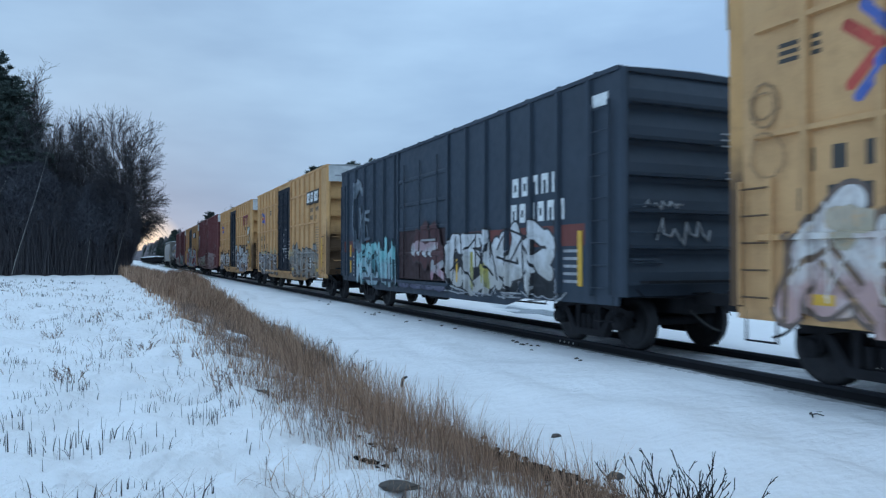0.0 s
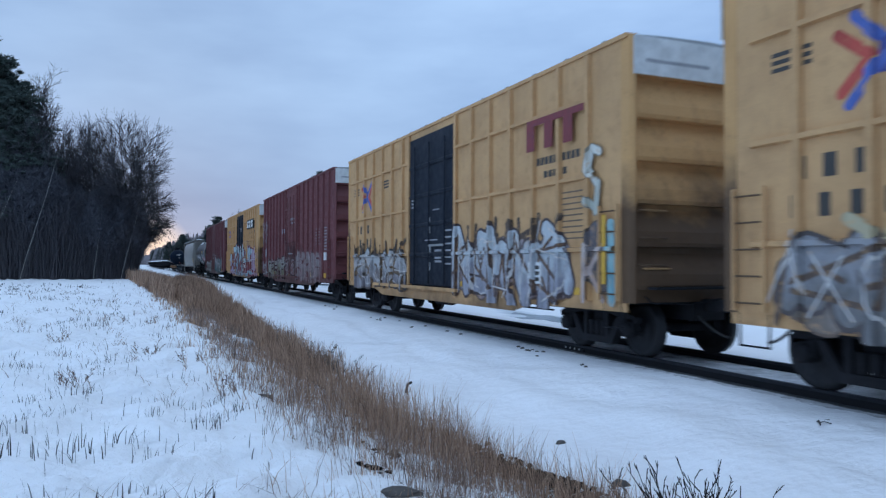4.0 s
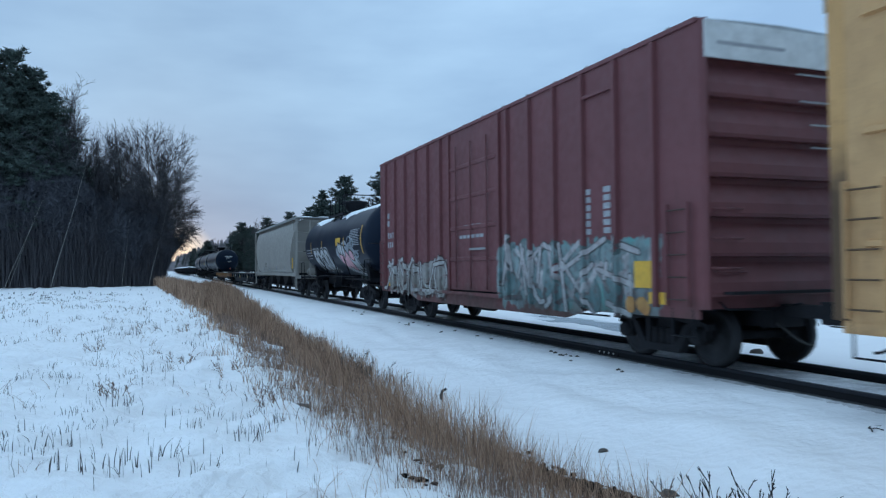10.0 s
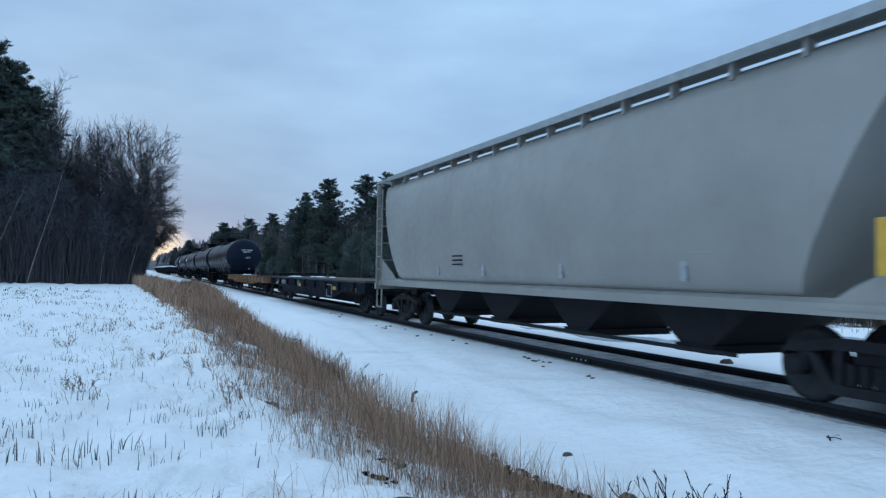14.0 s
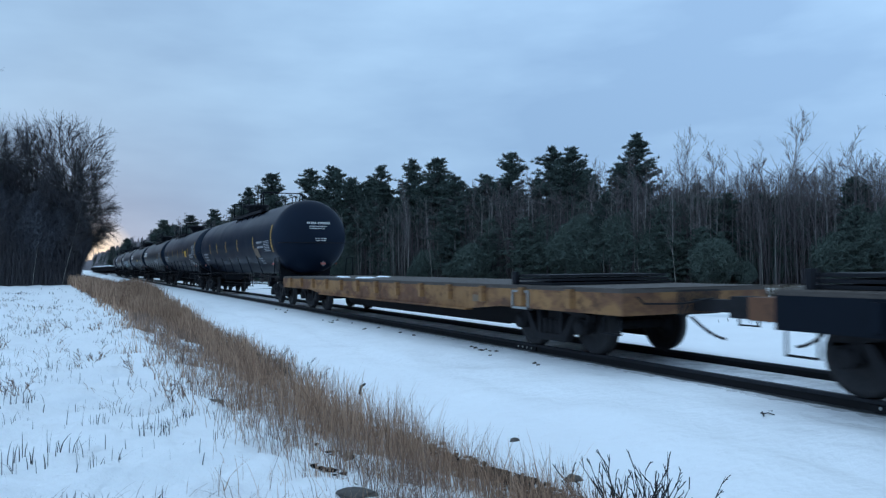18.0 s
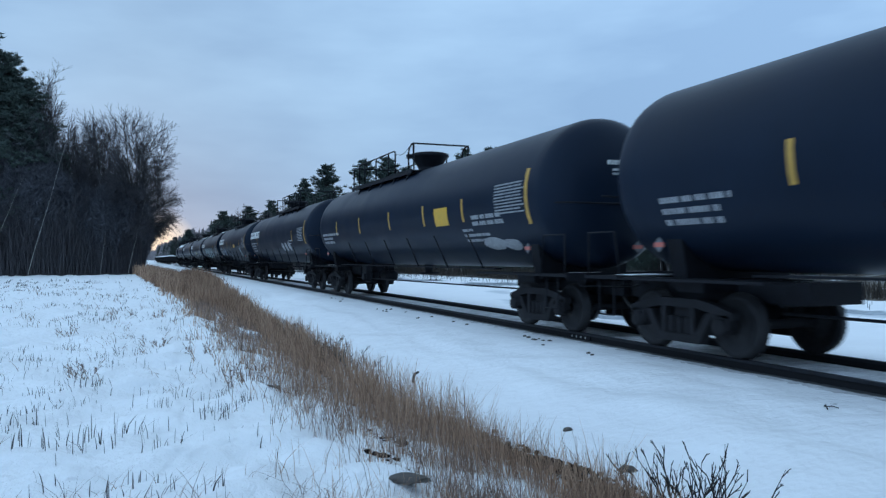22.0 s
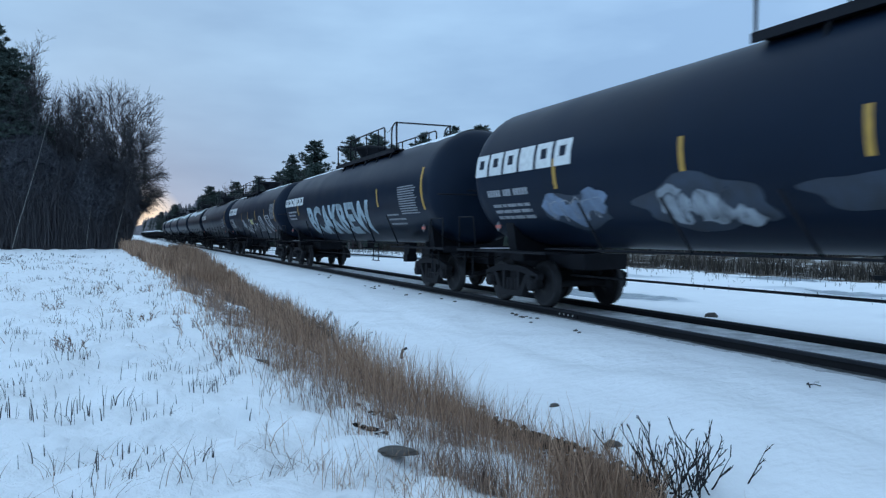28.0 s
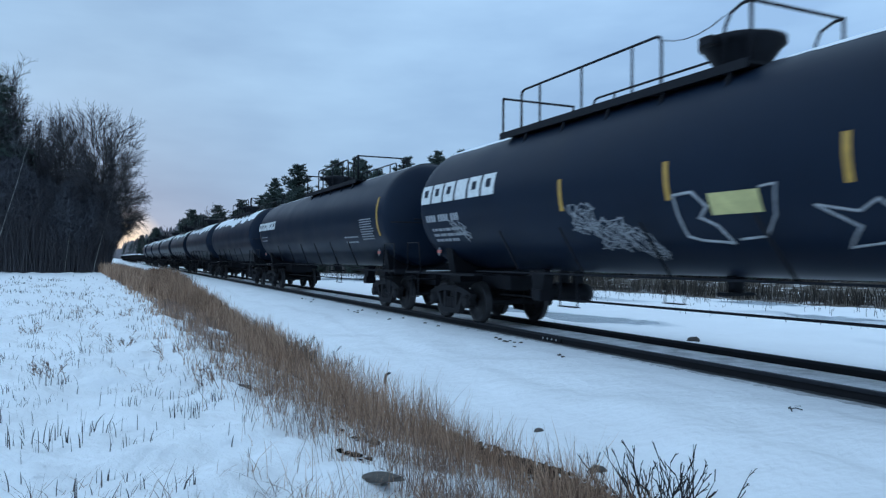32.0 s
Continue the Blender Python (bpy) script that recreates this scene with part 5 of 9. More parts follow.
def bars(name, car, x, rows, material, label="", proud=0.006):
    """Lines of lettering too small to read, as plain bars: rows (y0, y1, z0, z1) on the side at x."""
    g = Geo()
    s = -1 if x < 0 else 1
    for y0, y1, z0, z1 in rows:
        g.box(min(x, x + s * proud), max(x, x + s * proud), y0, y1, z0, z1)
    if name in ("large_lettering", "reflector") and len(rows) > 1:
        for y0, y1, z0, z1 in rows:
            p = part("letter_block" if name != "reflector" else name, Geo().box(min(x, x + s * proud), max(x, x + s * proud), y0, y1, z0, z1), material, car, label)
        return p
    return tagged(part(name, g, material, car, label), kind="stuff" if len(rows) > 1 else "")


def word(y0, y1, z0, z1, n, fill=0.72):
    """n blocks in a row from y1 (first, as read on the near side) to y0."""
    w = (y1 - y0) / n
    return [(y1 - w * (i + fill), y1 - w * i, z0, z1) for i in range(n)]


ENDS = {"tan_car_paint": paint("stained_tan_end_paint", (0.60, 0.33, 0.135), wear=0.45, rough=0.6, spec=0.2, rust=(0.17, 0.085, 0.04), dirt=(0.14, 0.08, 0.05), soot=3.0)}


def end_wall(car, L, W, z0, z1, ribs, out, material, band=None):
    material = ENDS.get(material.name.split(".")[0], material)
    y = out * L / 2
    pts = [(y - out * 0.05, z0), (y, z0)]
    for k in range(ribs):
        zc = z0 + (z1 - z0) * (k + 0.62) / (ribs + 0.25)
        h = (z1 - z0) / (ribs + 0.25) * 0.5
        pts += [(y, zc - h * 0.62), (y + out * 0.145, zc - h * 0.60), (y + out * 0.165, zc - h * 0.42), (y + out * 0.14, zc + h * 0.10), (y, zc + h * 1.10)]
    pts += [(y, z1), (y - out * 0.05, z1)]
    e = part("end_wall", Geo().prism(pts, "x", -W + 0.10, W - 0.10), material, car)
    for s in (-1, 1):
        part("corner_post", Geo().prism([(s * (W + 0.005), y + out * 0.10), (s * (W - 0.05), y + out * 0.160), (s * (W - 0.09), y + out * 0.160), (s * (W - 0.095), y - out * 0.1), (s * (W + 0.005), y - out * 0.1)], "z", z0 + 0.002, z1 - 0.002), material, car)
    if band:
        part("end_band", Geo().box(-W + 0.02, W - 0.02, y + out * 0.17 if out < 0 else y + 0.17, y + out * 0.182, band, z1 - 0.03), ENDWHITE, e, "white band across the top of the end")
        bar = Geo().box(-1.35, -0.1, *sorted((y + out * 0.182, y + out * 0.188)), band + 0.20, band + 0.25).box(0.75, 1.45, *sorted((y + out * 0.182, y + out * 0.188)), band + 0.20, band + 0.25)
        tagged(part("band_lettering", bar, FADED, e, "faint grey lettering"), kind="stuff")
    for k in range(3):
        part("end_grab", Geo().path([(-W + 0.16, y, 1.5 + 0.42 * k), (-W + 0.16, y + out * 0.2, 1.5 + 0.42 * k), (-W + 0.62, y + out * 0.2, 1.5 + 0.42 * k), (-W + 0.62, y, 1.5 + 0.42 * k)], 0.013, 5), material, e)


def box_car(label, s0, L, eave, P, DP, posts, ribs, door, end_ribs=6, band=None, W=1.6, sill_drop=0.25, roof=None, group="train"):
    """posts: distances from the front end; ribs: heights of level ribs; door: (front edge, rear edge)."""
    car = thing("box_car", label, "box car", group=group)
    TRAIN.append((car, s0 + L / 2))
    h = L / 2
    zs = 0.92
    d0, d1 = door[0] - h, door[1] - h
    RELIEF[car.name] = (eave, W, h, [q - h for q in posts if not door[0] - 0.08 < q < door[1] + 0.08], ribs, d0, d1)
    part("floor", Geo().box(-W + 0.07, W - 0.07, -h + 0.06, h - 0.06, zs - 0.02, zs + 0.12), IRON, car)
    part("centre_sill", Geo().box(-0.32, 0.32, -h - 0.05, h + 0.05, 0.62, zs - 0.02), GRIME, car)
    for s in (-1, 1):
        x0, x1 = sorted((s * W, s * (W - 0.06)))
        for a, b in ((-h, d0), (d1, h)):
            part("side_wall", Geo().box(x0, x1, a, b, zs, eave), P, car)
        part("door_header", Geo().box(x0, x1, d0, d1, eave - 0.16, eave), P, car)
        # side sill hangs deeper between the trucks
        part("side_sill", Geo().prism([(-h, zs), (h, zs), (h, zs - 0.14), (h - 2.9, zs - 0.16), (h - 3.6, zs - sill_drop - 0.08), (-h + 3.6, zs - sill_drop - 0.08), (-h + 2.9, zs - 0.16), (-h, zs - 0.14)], "x",
                                      *sorted((s * (W - 0.01), s * (W - 0.05)))), P, car)
        post = kept("side_post_%s_%.2f_%.2f" % (P.name, eave, W), lambda: Geo().prism([(-0.06, 0.0), (-0.045, 0.075), (0.045, 0.075), (0.06, 0.0)], "z", zs, eave - 0.02), P)
        for q in posts:
            if door[0] - 0.08 < q < door[1] + 0.08:
                continue
            part("side_post", post, None, car, m=pose(s * W, q - h, 0, 0, 0, 90 if s < 0 else -90))
        for z in ribs:
            for a, b in ((-h + 0.9, d0 - 0.05), (d1 + 0.05, h - 0.35)):
                part("level_rib", Geo().prism([(s * W, z - 0.045), (s * (W + 0.065), z - 0.03), (s * (W + 0.065), z + 0.03), (s * W, z + 0.045)], "y", a, b), P, car)
        for a in (d0, d1):
            part("door_post", Geo().box(*sorted((s * W, s * (W + 0.07))), a - 0.06, a + 0.06, zs - 0.05, eave - 0.02), P, car)
        dr = part("door", Geo().box(*sorted((s * (W - 0.03), s * (W + 0.025))), d0 + 0.065, d1 - 0.065, zs + 0.06, eave - 0.17), DP, car)
        for k in range(1, 5):
            z = zs + 0.06 + (eave - 0.23 - zs) * k / 5
            part("door_rib", Geo().prism([(s * (W + 0.025), z - 0.06), (s * (W + 0.06), z - 0.03), (s * (W + 0.06), z + 0.03), (s * (W + 0.025), z + 0.06)], "y", d0 + 0.1, d1 - 0.1), DP, dr)
        for yy in (d0 + 0.55, (d0 + d1) / 2, d1 - 0.55):
            part("lock_bar", Geo().tube((s * (W + 0.085), yy, zs + 0.1), (s * (W + 0.085), yy, eave - 0.4), 0.02, None, 6), DP, dr)
        part("door_handle", Geo().box(*sorted((s * (W + 0.07), s * (W + 0.11))), d0 + 0.6, d0 + 1.5, 1.95, 2.0), GALV, dr, "bright latch lever")
        part("door_track", Geo().box(*sorted((s * W, s * (W + 0.10))), d0 - 0.1, min(h - 0.2, d1 + 3.0), zs - 0.06, zs + 0.02), P, car)
        part("eave_rail", Geo().box(*sorted((s * (W - 0.08), s * (W + 0.035))), -h - 0.06, h + 0.06, eave, eave + 0.07), P, car)
        for e in (-1, 1):
            y0, y1 = sorted((e * (h - 0.12), e * (h - 0.58)))
            ladder(car, s * (W + 0.075), y0, y1, 1.05, 2.35 if eave > 4.8 else 3.9, 5 if eave > 4.8 else 9, P)
            part("sill_step", Geo().path([(s * (W - 0.02), y0, zs), (s * (W - 0.02), y0, 0.52), (s * (W - 0.02), y1, 0.52), (s * (W - 0.02), y1, zs)], 0.014, 5), IRON, car)
    top = [(-W - 0.03, eave + 0.06), (-W * 0.5, eave + 0.10), (0, eave + 0.12), (W * 0.5, eave + 0.10), (W + 0.03, eave + 0.06), (W - 0.1, eave), (-W + 0.1, eave)]
    rf = part("roof", Geo().prism(top, "y", -h - 0.05, h + 0.05), roof or GALV, car)
    for k in range(14):
        y = -h + L * (k + 0.5) / 14
        part("roof_seam", kept("roof_seam_%.2f_%.2f" % (eave, W), lambda: Geo().prism([(-W - 0.02, eave + 0.065), (0, eave + 0.125), (W + 0.02, eave + 0.065), (W + 0.02, eave + 0.10), (0, eave + 0.16), (-W - 0.02, eave + 0.10)], "y", -0.04, 0.04), roof or GALV), None, rf, m=pose(0, y, 0))
    for e in (-1, 1):
        end_wall(car, L, W, zs, eave + 0.04, end_ribs, e, P, band)
        part("crossover_step", Geo().box(-1.3, 1.3, *sorted((e * (h + 0.1), e * (h + 0.34))), 1.13, 1.17), GRIME, car)
        part("grab_iron", Geo().path([(-1.35, e * (h + 0.02), 1.45), (-1.35, e * (h + 0.12), 1.45), (-0.85, e * (h + 0.12), 1.45), (-0.85, e * (h + 0.02), 1.45)], 0.013, 5), P, car)
        coupler(car, e * h, 0.98, e)
        truck(car, e * (h - 1.52))
    part("hand_brake_wheel", Geo().lathe([(-0.02, 0.26), (0.0, 0.29), (0.02, 0.26)], "y", (0.75, 2.6), 18).tube((0.75, -0.01, 2.36), (0.75, -0.01, 2.84), 0.015).tube((0.49, -0.01, 2.6), (1.01, -0.01, 2.6), 0.015), P, car, m=pose(0, h + 0.16, 0))
    part("brake_reservoir", Geo().lathe([(-0.5, 0.1), (-0.45, 0.2), (0.45, 0.2), (0.5, 0.1)], "y", (-0.75, 0.62), 14), GRIME, car, m=pose(0, 1.2, 0))
    part("brake_rod", Geo().tube((-0.9, -h + 3.2, 0.62), (-0.9, h - 3.2, 0.58), 0.02, None, 5), GRIME, car)
    for k in range(4):
        part("cross_bearer", Geo().prism([(-W + 0.08, zs - 0.02), (W - 0.08, zs - 0.02), (0.45, 0.62), (-0.45, 0.62)], "y", -0.04, 0.04), GRIME, car, m=pose(0, (k - 1.5) * 2.3, 0))
    return car


def reflect(car, ys, L, z0=1.02, z1=1.16, W=1.6, wide=0.32):
    for y in ys:
        bars("reflector", car, -W - 0.001, [(y - L / 2 - wide / 2, y - L / 2 + wide / 2, z0, z1)], YELLOW, "yellow reflective patch", 0.012)


def cross_mark(car, y, z, size, faded=0.0):
    """A cross whose arms are blue above and below and red at the sides, painted over posts and panels alike."""
    before = set(car.children)
    blue, red, navy = [tuple(v + (t - v) * faded for v, t in zip(c, TAN)) for c in ((0.06, 0.13, 0.42), (0.52, 0.075, 0.06), (0.03, 0.06, 0.25))]
    box = (y + size / 2 + 0.06, y - size / 2 - 0.06, z - size / 2, z + size / 2)
    for k, (glyph, c) in enumerate((("<", red), ("^", blue), ("+", navy))):
        sprayed(car, ((glyph, *box, 0.062, c, c, c, 0.0, None, 0.95, 71.0 + k),), TAN)
    for ob in car.children:
        if ob not in before:
            ob.name = "cross_mark"
            tagged(ob, label="crossed blue and red stripes")


def logo_plate(car, y0, y1, z0, z1, proud=1.70):
    """A dark sign panel with three plain white blocks."""
    sl = (z1 - z0) * 0.10
    p = part("sign_panel", Geo().prism([(y0, z0), (y1, z0), (y1 - sl, z1), (y0 - sl, z1)], "x", -proud, -1.6), BLACKINK, car, "black sign panel with three white blocks")
    w = (y1 - y0) / 3.2
    zt, zb = z1 - (z1 - z0) * 0.14, z0 + (z1 - z0) * 0.14
    zm = (zt + zb) / 2
    for i in range(3):
        b = y1 - (y1 - y0) * 0.06 - w * i
        a = b - w * (0.70, 0.62, 0.86)[i]
        part("white_block", Geo().prism([(a, zb), (b, zb), (b - sl, zt), (a - sl, zt)], "x", -proud - 0.006, -proud), WHITE, p)
        for k in range(3):
            zz = zm + 0.06 - 0.06 * k
            part("dark_slot", Geo().box(-proud - 0.010, -proud - 0.004, a - w * 0.04, b - w * (0.42, 0.10, 0.36)[i], zz - 0.011, zz + 0.011), BLACKINK, p)


# letter-like spray shapes as strokes in a unit box (left to right, bottom to top)
GLYPHS = {
    "u": ((0, 1, 0.05, 0.25), (0.05, 0.25, 0.5, 0.0), (0.5, 0.0, 0.95, 0.25), (0.95, 0.25, 1, 1)),
    "s": ((1, 0.85, 0.35, 1), (0.35, 1, 0.1, 0.65), (0.1, 0.65, 0.9, 0.4), (0.9, 0.4, 0.7, 0.0), (0.7, 0.0, 0, 0.1)),
    "e": ((0.1, 0, 0, 1), (0, 1, 0.95, 0.95), (0.05, 0.5, 0.75, 0.52), (0.1, 0, 1, 0.05)),
    "o": ((0.12, 0.25, 0.12, 0.75), (0.12, 0.75, 0.5, 1), (0.5, 1, 0.88, 0.75), (0.88, 0.75, 0.88, 0.25), (0.88, 0.25, 0.5, 0), (0.5, 0, 0.12, 0.25)),
    "n": ((0, 0, 0.05, 1), (0.05, 1, 0.95, 0.05), (0.95, 0.05, 1, 1)),
    "m": ((0, 0, 0.1, 0.7), (0.1, 0.7, 0.5, 1), (0.5, 1, 0.9, 0.7), (0.9, 0.7, 1, 0), (0.5, 0.9, 0.5, 0.1)),
    "r": ((0, 0, 0, 1), (0, 1, 0.8, 0.85), (0.8, 0.85, 0.1, 0.5), (0.2, 0.5, 1, 0)),
    "i": ((0.5, 0.0, 0.45, 1),),
    "^": ((0.09, 1, 0.47, 0.60), (0.53, 0.60, 0.91, 1), (0.09, 0, 0.47, 0.40), (0.53, 0.40, 0.91, 0)),
    "<": ((0.0, 0.86, 0.35, 0.50), (0.35, 0.50, 0.0, 0.14), (1.0, 0.86, 0.65, 0.50), (0.65, 0.50, 1.0, 0.14)),
    "+": ((0.49, 0.38, 0.49, 0.62), (0.51, 0.62, 0.51, 0.38)),
    "c": ((0.95, 0.8, 0.6, 1), (0.6, 1, 0.2, 0.85), (0.2, 0.85, 0.05, 0.5), (0.05, 0.5, 0.2, 0.12), (0.2, 0.12, 0.6, 0), (0.6, 0, 0.95, 0.2)),
    "p": ((0.1, 0, 0.1, 0.95), (0.1, 0.95, 0.6, 1), (0.6, 1, 0.95, 0.75), (0.95, 0.75, 0.6, 0.48), (0.6, 0.48, 0.15, 0.45)),
    "v": ((0, 0.2, 0.25, 1), (0.25, 1, 0.45, 0.35), (0.45, 0.35, 0.7, 0.9), (0.7, 0.9, 1, 0.1)),
    "x": ((0, 0, 1, 1), (0, 1, 1, 0)),
    "k": ((0, 0, 0, 1), (0, 0.45, 0.95, 1), (0.2, 0.5, 1, 0)),
    "b": ((0.3, 0.3, 0.35, 0.75), (0.65, 0.25, 0.6, 0.7)),
    "w": ((0, 1, 0.25, 0), (0.25, 0, 0.5, 0.7), (0.5, 0.7, 0.75, 0), (0.75, 0, 1, 1)),
    "a": ((0, 0, 0.45, 1), (0.45, 1, 1, 0), (0.2, 0.35, 0.8, 0.35)),
}


ROUND = [(0.5 + 0.42 * math.cos(math.pi * k / 8), 0.5 + 0.5 * math.sin(math.pi * k / 8)) for k in range(17)]
GLYPHS["o"] = tuple((*ROUND[k], *ROUND[k + 1]) for k in range(16))
GLYPHS["c"] = tuple((*ROUND[k], *ROUND[k + 1]) for k in range(2, 14))
RELIEF = {}


def sprayed(car, letters, ground):
    """Letter-like spray shapes on the near side of a box car, following its posts and ribs.
    letters: (glyphs, first y, last y, z0, z1, stroke, low colour, high colour, outline colour, outline width, halo colour, cover, seed)."""
    eave, W, h, posts, ribs, d0, d1 = RELIEF[car.name]
    door_ribs = [0.98 + (eave - 1.15) * k / 5 for k in range(1, 5)]

    def out(y, z):
        base = 0.031 if d0 < y < d1 else 0.004
        for q in posts:
            base = max(base, 0.004 + 0.075 * max(0.0, min(1.0, (0.0605 - abs(y - q)) / 0.015)))
        for q in ribs:
            if not d0 - 0.05 < y < d1 + 0.05:
                base = max(base, 0.004 + 0.065 * max(0.0, min(1.0, (0.0455 - abs(z - q)) / 0.015)))
        if d0 < y < d1:
            for q in door_ribs:
                base = max(base, 0.031 + 0.036 * max(0.0, min(1.0, (0.0615 - abs(z - q)) / 0.03)))
        for q in (d0, d1):
            if abs(y - q) < 0.066:
                base = max(base, 0.075)
        return base

    ycuts = [q + e for q in posts for e in (-0.0605, -0.0455, 0.0455, 0.0605)] + [q + e for q in (d0, d1) for e in (-0.067, -0.065, 0.065, 0.067)]
    zcuts = [q + e for q in ribs for e in (-0.0455, -0.0305, 0.0305, 0.0455)] + [q + e for q in door_ribs for e in (-0.0615, -0.0315, 0.0315, 0.0615)]
    for order, (glyphs, hi, lo, z0, z1, r, low, high, line, edge, halo, cover, seed) in enumerate(letters):
        rng = random.Random(int(seed * 10))
        blend = [tuple(g + (v - g) * cover for g, v in zip(ground, c)) for c in (low, high, line)]
        m = Mat("spray_paint", 0.6, 0, 0.25)
        z = m.xyz()[2]
        tone = m.math("ADD", m.span(z, z0, z1), m.math("MULTIPLY", m.math("SUBTRACT", m.noise(2.6, 3), 0.5), 1.6))
        col = m.mix(m.span(tone, 0.25, 0.75), blend[0], blend[1])
        cloud = m.noise(3.4, 5, stretch=(1.0, 1.0, 0.7), rough=0.65, dist=0.6)
        col = m.mix(m.span(cloud, 0.50, 0.66, 0.0, 0.55), col, tuple(v * 0.45 for v in blend[0]))
        col = m.mix(m.span(m.noise(2.0, 4, stretch=(1.0, 1.6, 0.5)), 0.58, 0.70, 0.0, 0.6), col, tuple(min(0.8, v * 1.35 + 0.02) for v in blend[1]))
        col = m.mix(m.math("MULTIPLY", m.span(m.noise(8, 4, rough=0.7), 0.52, 0.68), 0.55 - 0.4 * (cover > 0.9)), col, ground)
        m.colour(col)
        body = m.m
        rim = plain("spray_outline", blend[2], 0.6, 0, 0.3, 7)
        mist = plain("spray_mist", halo, 0.6, 0, 0.3, 5) if halo else None
        w = (hi - lo) / len(glyphs)
        for k, gl in enumerate(glyphs):
            a0, wide, tip = hi - w * k - r * 0.7, w - r * 1.0, rng.uniform(-0.08, 0.08)
            layers = ([("graffiti_halo", r + edge + 0.09, mist)] if mist else []) + ([("graffiti_outline", r + edge, rim)] if edge else []) + [("graffiti_letter", r, body)]
            parent = car
            strokes = []
            if gl == "@":
                a, last = rng.uniform(0, 6), None
                for i in range(80):
                    a += 0.42 + 0.1 * math.sin(i * 0.7)
                    at = (0.5 + (0.30 + 0.22 * math.sin(i * 0.23 + seed)) * math.cos(a), 0.08 + 0.84 * i / 80 + (0.13 + 0.06 * math.sin(i * 0.31)) * math.sin(a))
                    if last:
                        strokes.append((*last, *at))
                    last = at
            for row in GLYPHS.get(gl, ()):
                strokes.append(tuple(v + rng.gauss(0, 0.02 if len(glyphs) < 2 or gl in "oc" else 0.11) for v in row))
            if len(glyphs) > 1 and gl != "@":
                strokes.append((rng.random(), rng.random(), rng.random(), rng.random()))
            for depth, (name, rad, mat) in enumerate(layers):
                bm = bmesh.new()
                proud = 0.0045 * order + 0.0018 * depth + 0.0008 * (k % 2)
                for i, (x0, u0, x1, u1) in enumerate(strokes):
                    pa = Vector((a0 - wide * (x0 + tip * u0), z0 + r + (z1 - z0 - 2 * r) * u0))
                    pb = Vector((a0 - wide * (x1 + tip * u1), z0 + r + (z1 - z0 - 2 * r) * u1))
                    t = math.atan2(pb.y - pa.y, pb.x - pa.x)
                    ring = [(pb, t - math.pi / 2 + math.pi * j / 8) for j in range(9)] + [(pa, t + math.pi / 2 + math.pi * j / 8) for j in range(9)]
                    vs = []
                    for c, ang in ring:
                        rough = rad * (1 + 0.22 * lump(c.x * 2 + math.cos(ang) * 0.8, c.y * 2 + math.sin(ang) * 0.8, seed))
                        y, zz = c.x + rough * math.cos(ang), c.y + rough * math.sin(ang)
                        vs.append(bm.verts.new((-proud - 0.0002 * i, y, max(0.70, zz))))
                    bm.faces.new(vs)
                ys, zs = [v.co.y for v in bm.verts], [v.co.z for v in bm.verts]
                for axis, cuts, a, b in ((1, ycuts, min(ys), max(ys)), (2, zcuts, min(zs), max(zs))):
                    for c in cuts:
                        if a < c < b:
                            bmesh.ops.bisect_plane(bm, geom=bm.verts[:] + bm.edges[:] + bm.faces[:], plane_co=(0, c, 0) if axis == 1 else (0, 0, c), plane_no=(0, 1, 0) if axis == 1 else (0, 0, 1))
                for v in bm.verts:
                    y, zz = v.co.y, v.co.z
                    v.co.x -= W + out(y, zz)
                me = bpy.data.meshes.new(name)
                bm.to_mesh(me)
                bm.free()
                me.materials.append(mat)
                ob = part(name, me, None, parent, "" if parent is not car else "sprayed letter shape")
                parent = ob if parent is car else parent


def piece(hi, lo, z0, z1, fills, dark, light, seed, glyphs, lobes=True, spikes=None):
    """A whole spray piece: misty ground, thick letter shapes, dark inner lines and thin pale highlights."""
    n = len(glyphs)
    w = (hi - lo) / n
    rows = []
    if lobes:
        rows.append(("b" * n, hi + 0.1, lo - 0.1, z0 - 0.02, z1 - 0.05, min(0.30, w * 0.30), fills[0], fills[1], dark, 0.035, None, 0.82, seed))
    if spikes:
        rows.append(("vkvwk"[:n], hi, lo, z0 + 0.35 * (z1 - z0), z1 + 0.28, 0.06, spikes, spikes, spikes, 0.0, None, 0.9, seed + 0.2))
    rows.append((glyphs, hi, lo, z0 + 0.04, z1, min(0.17, w * 0.17), fills[1], fills[2], dark, 0.058, None, 0.93, seed + 0.4))
    rows.append(("kvwnsk"[:n], hi - 0.1, lo + 0.1, z0 + 0.08, z1 - 0.12, 0.036, dark, dark, dark, 0.0, None, 0.85, seed + 0.6))
    rows.append(("vcuws@"[:n], hi - 0.05, lo + 0.05, z0 + 0.1, z1 - 0.06, 0.014, light, light, light, 0.0, None, 0.8, seed + 0.8))
    return tuple(rows)


POSTS = [0.95 + 0.895 * i for i in range(16)]
TAN = (0.60, 0.345, 0.160)


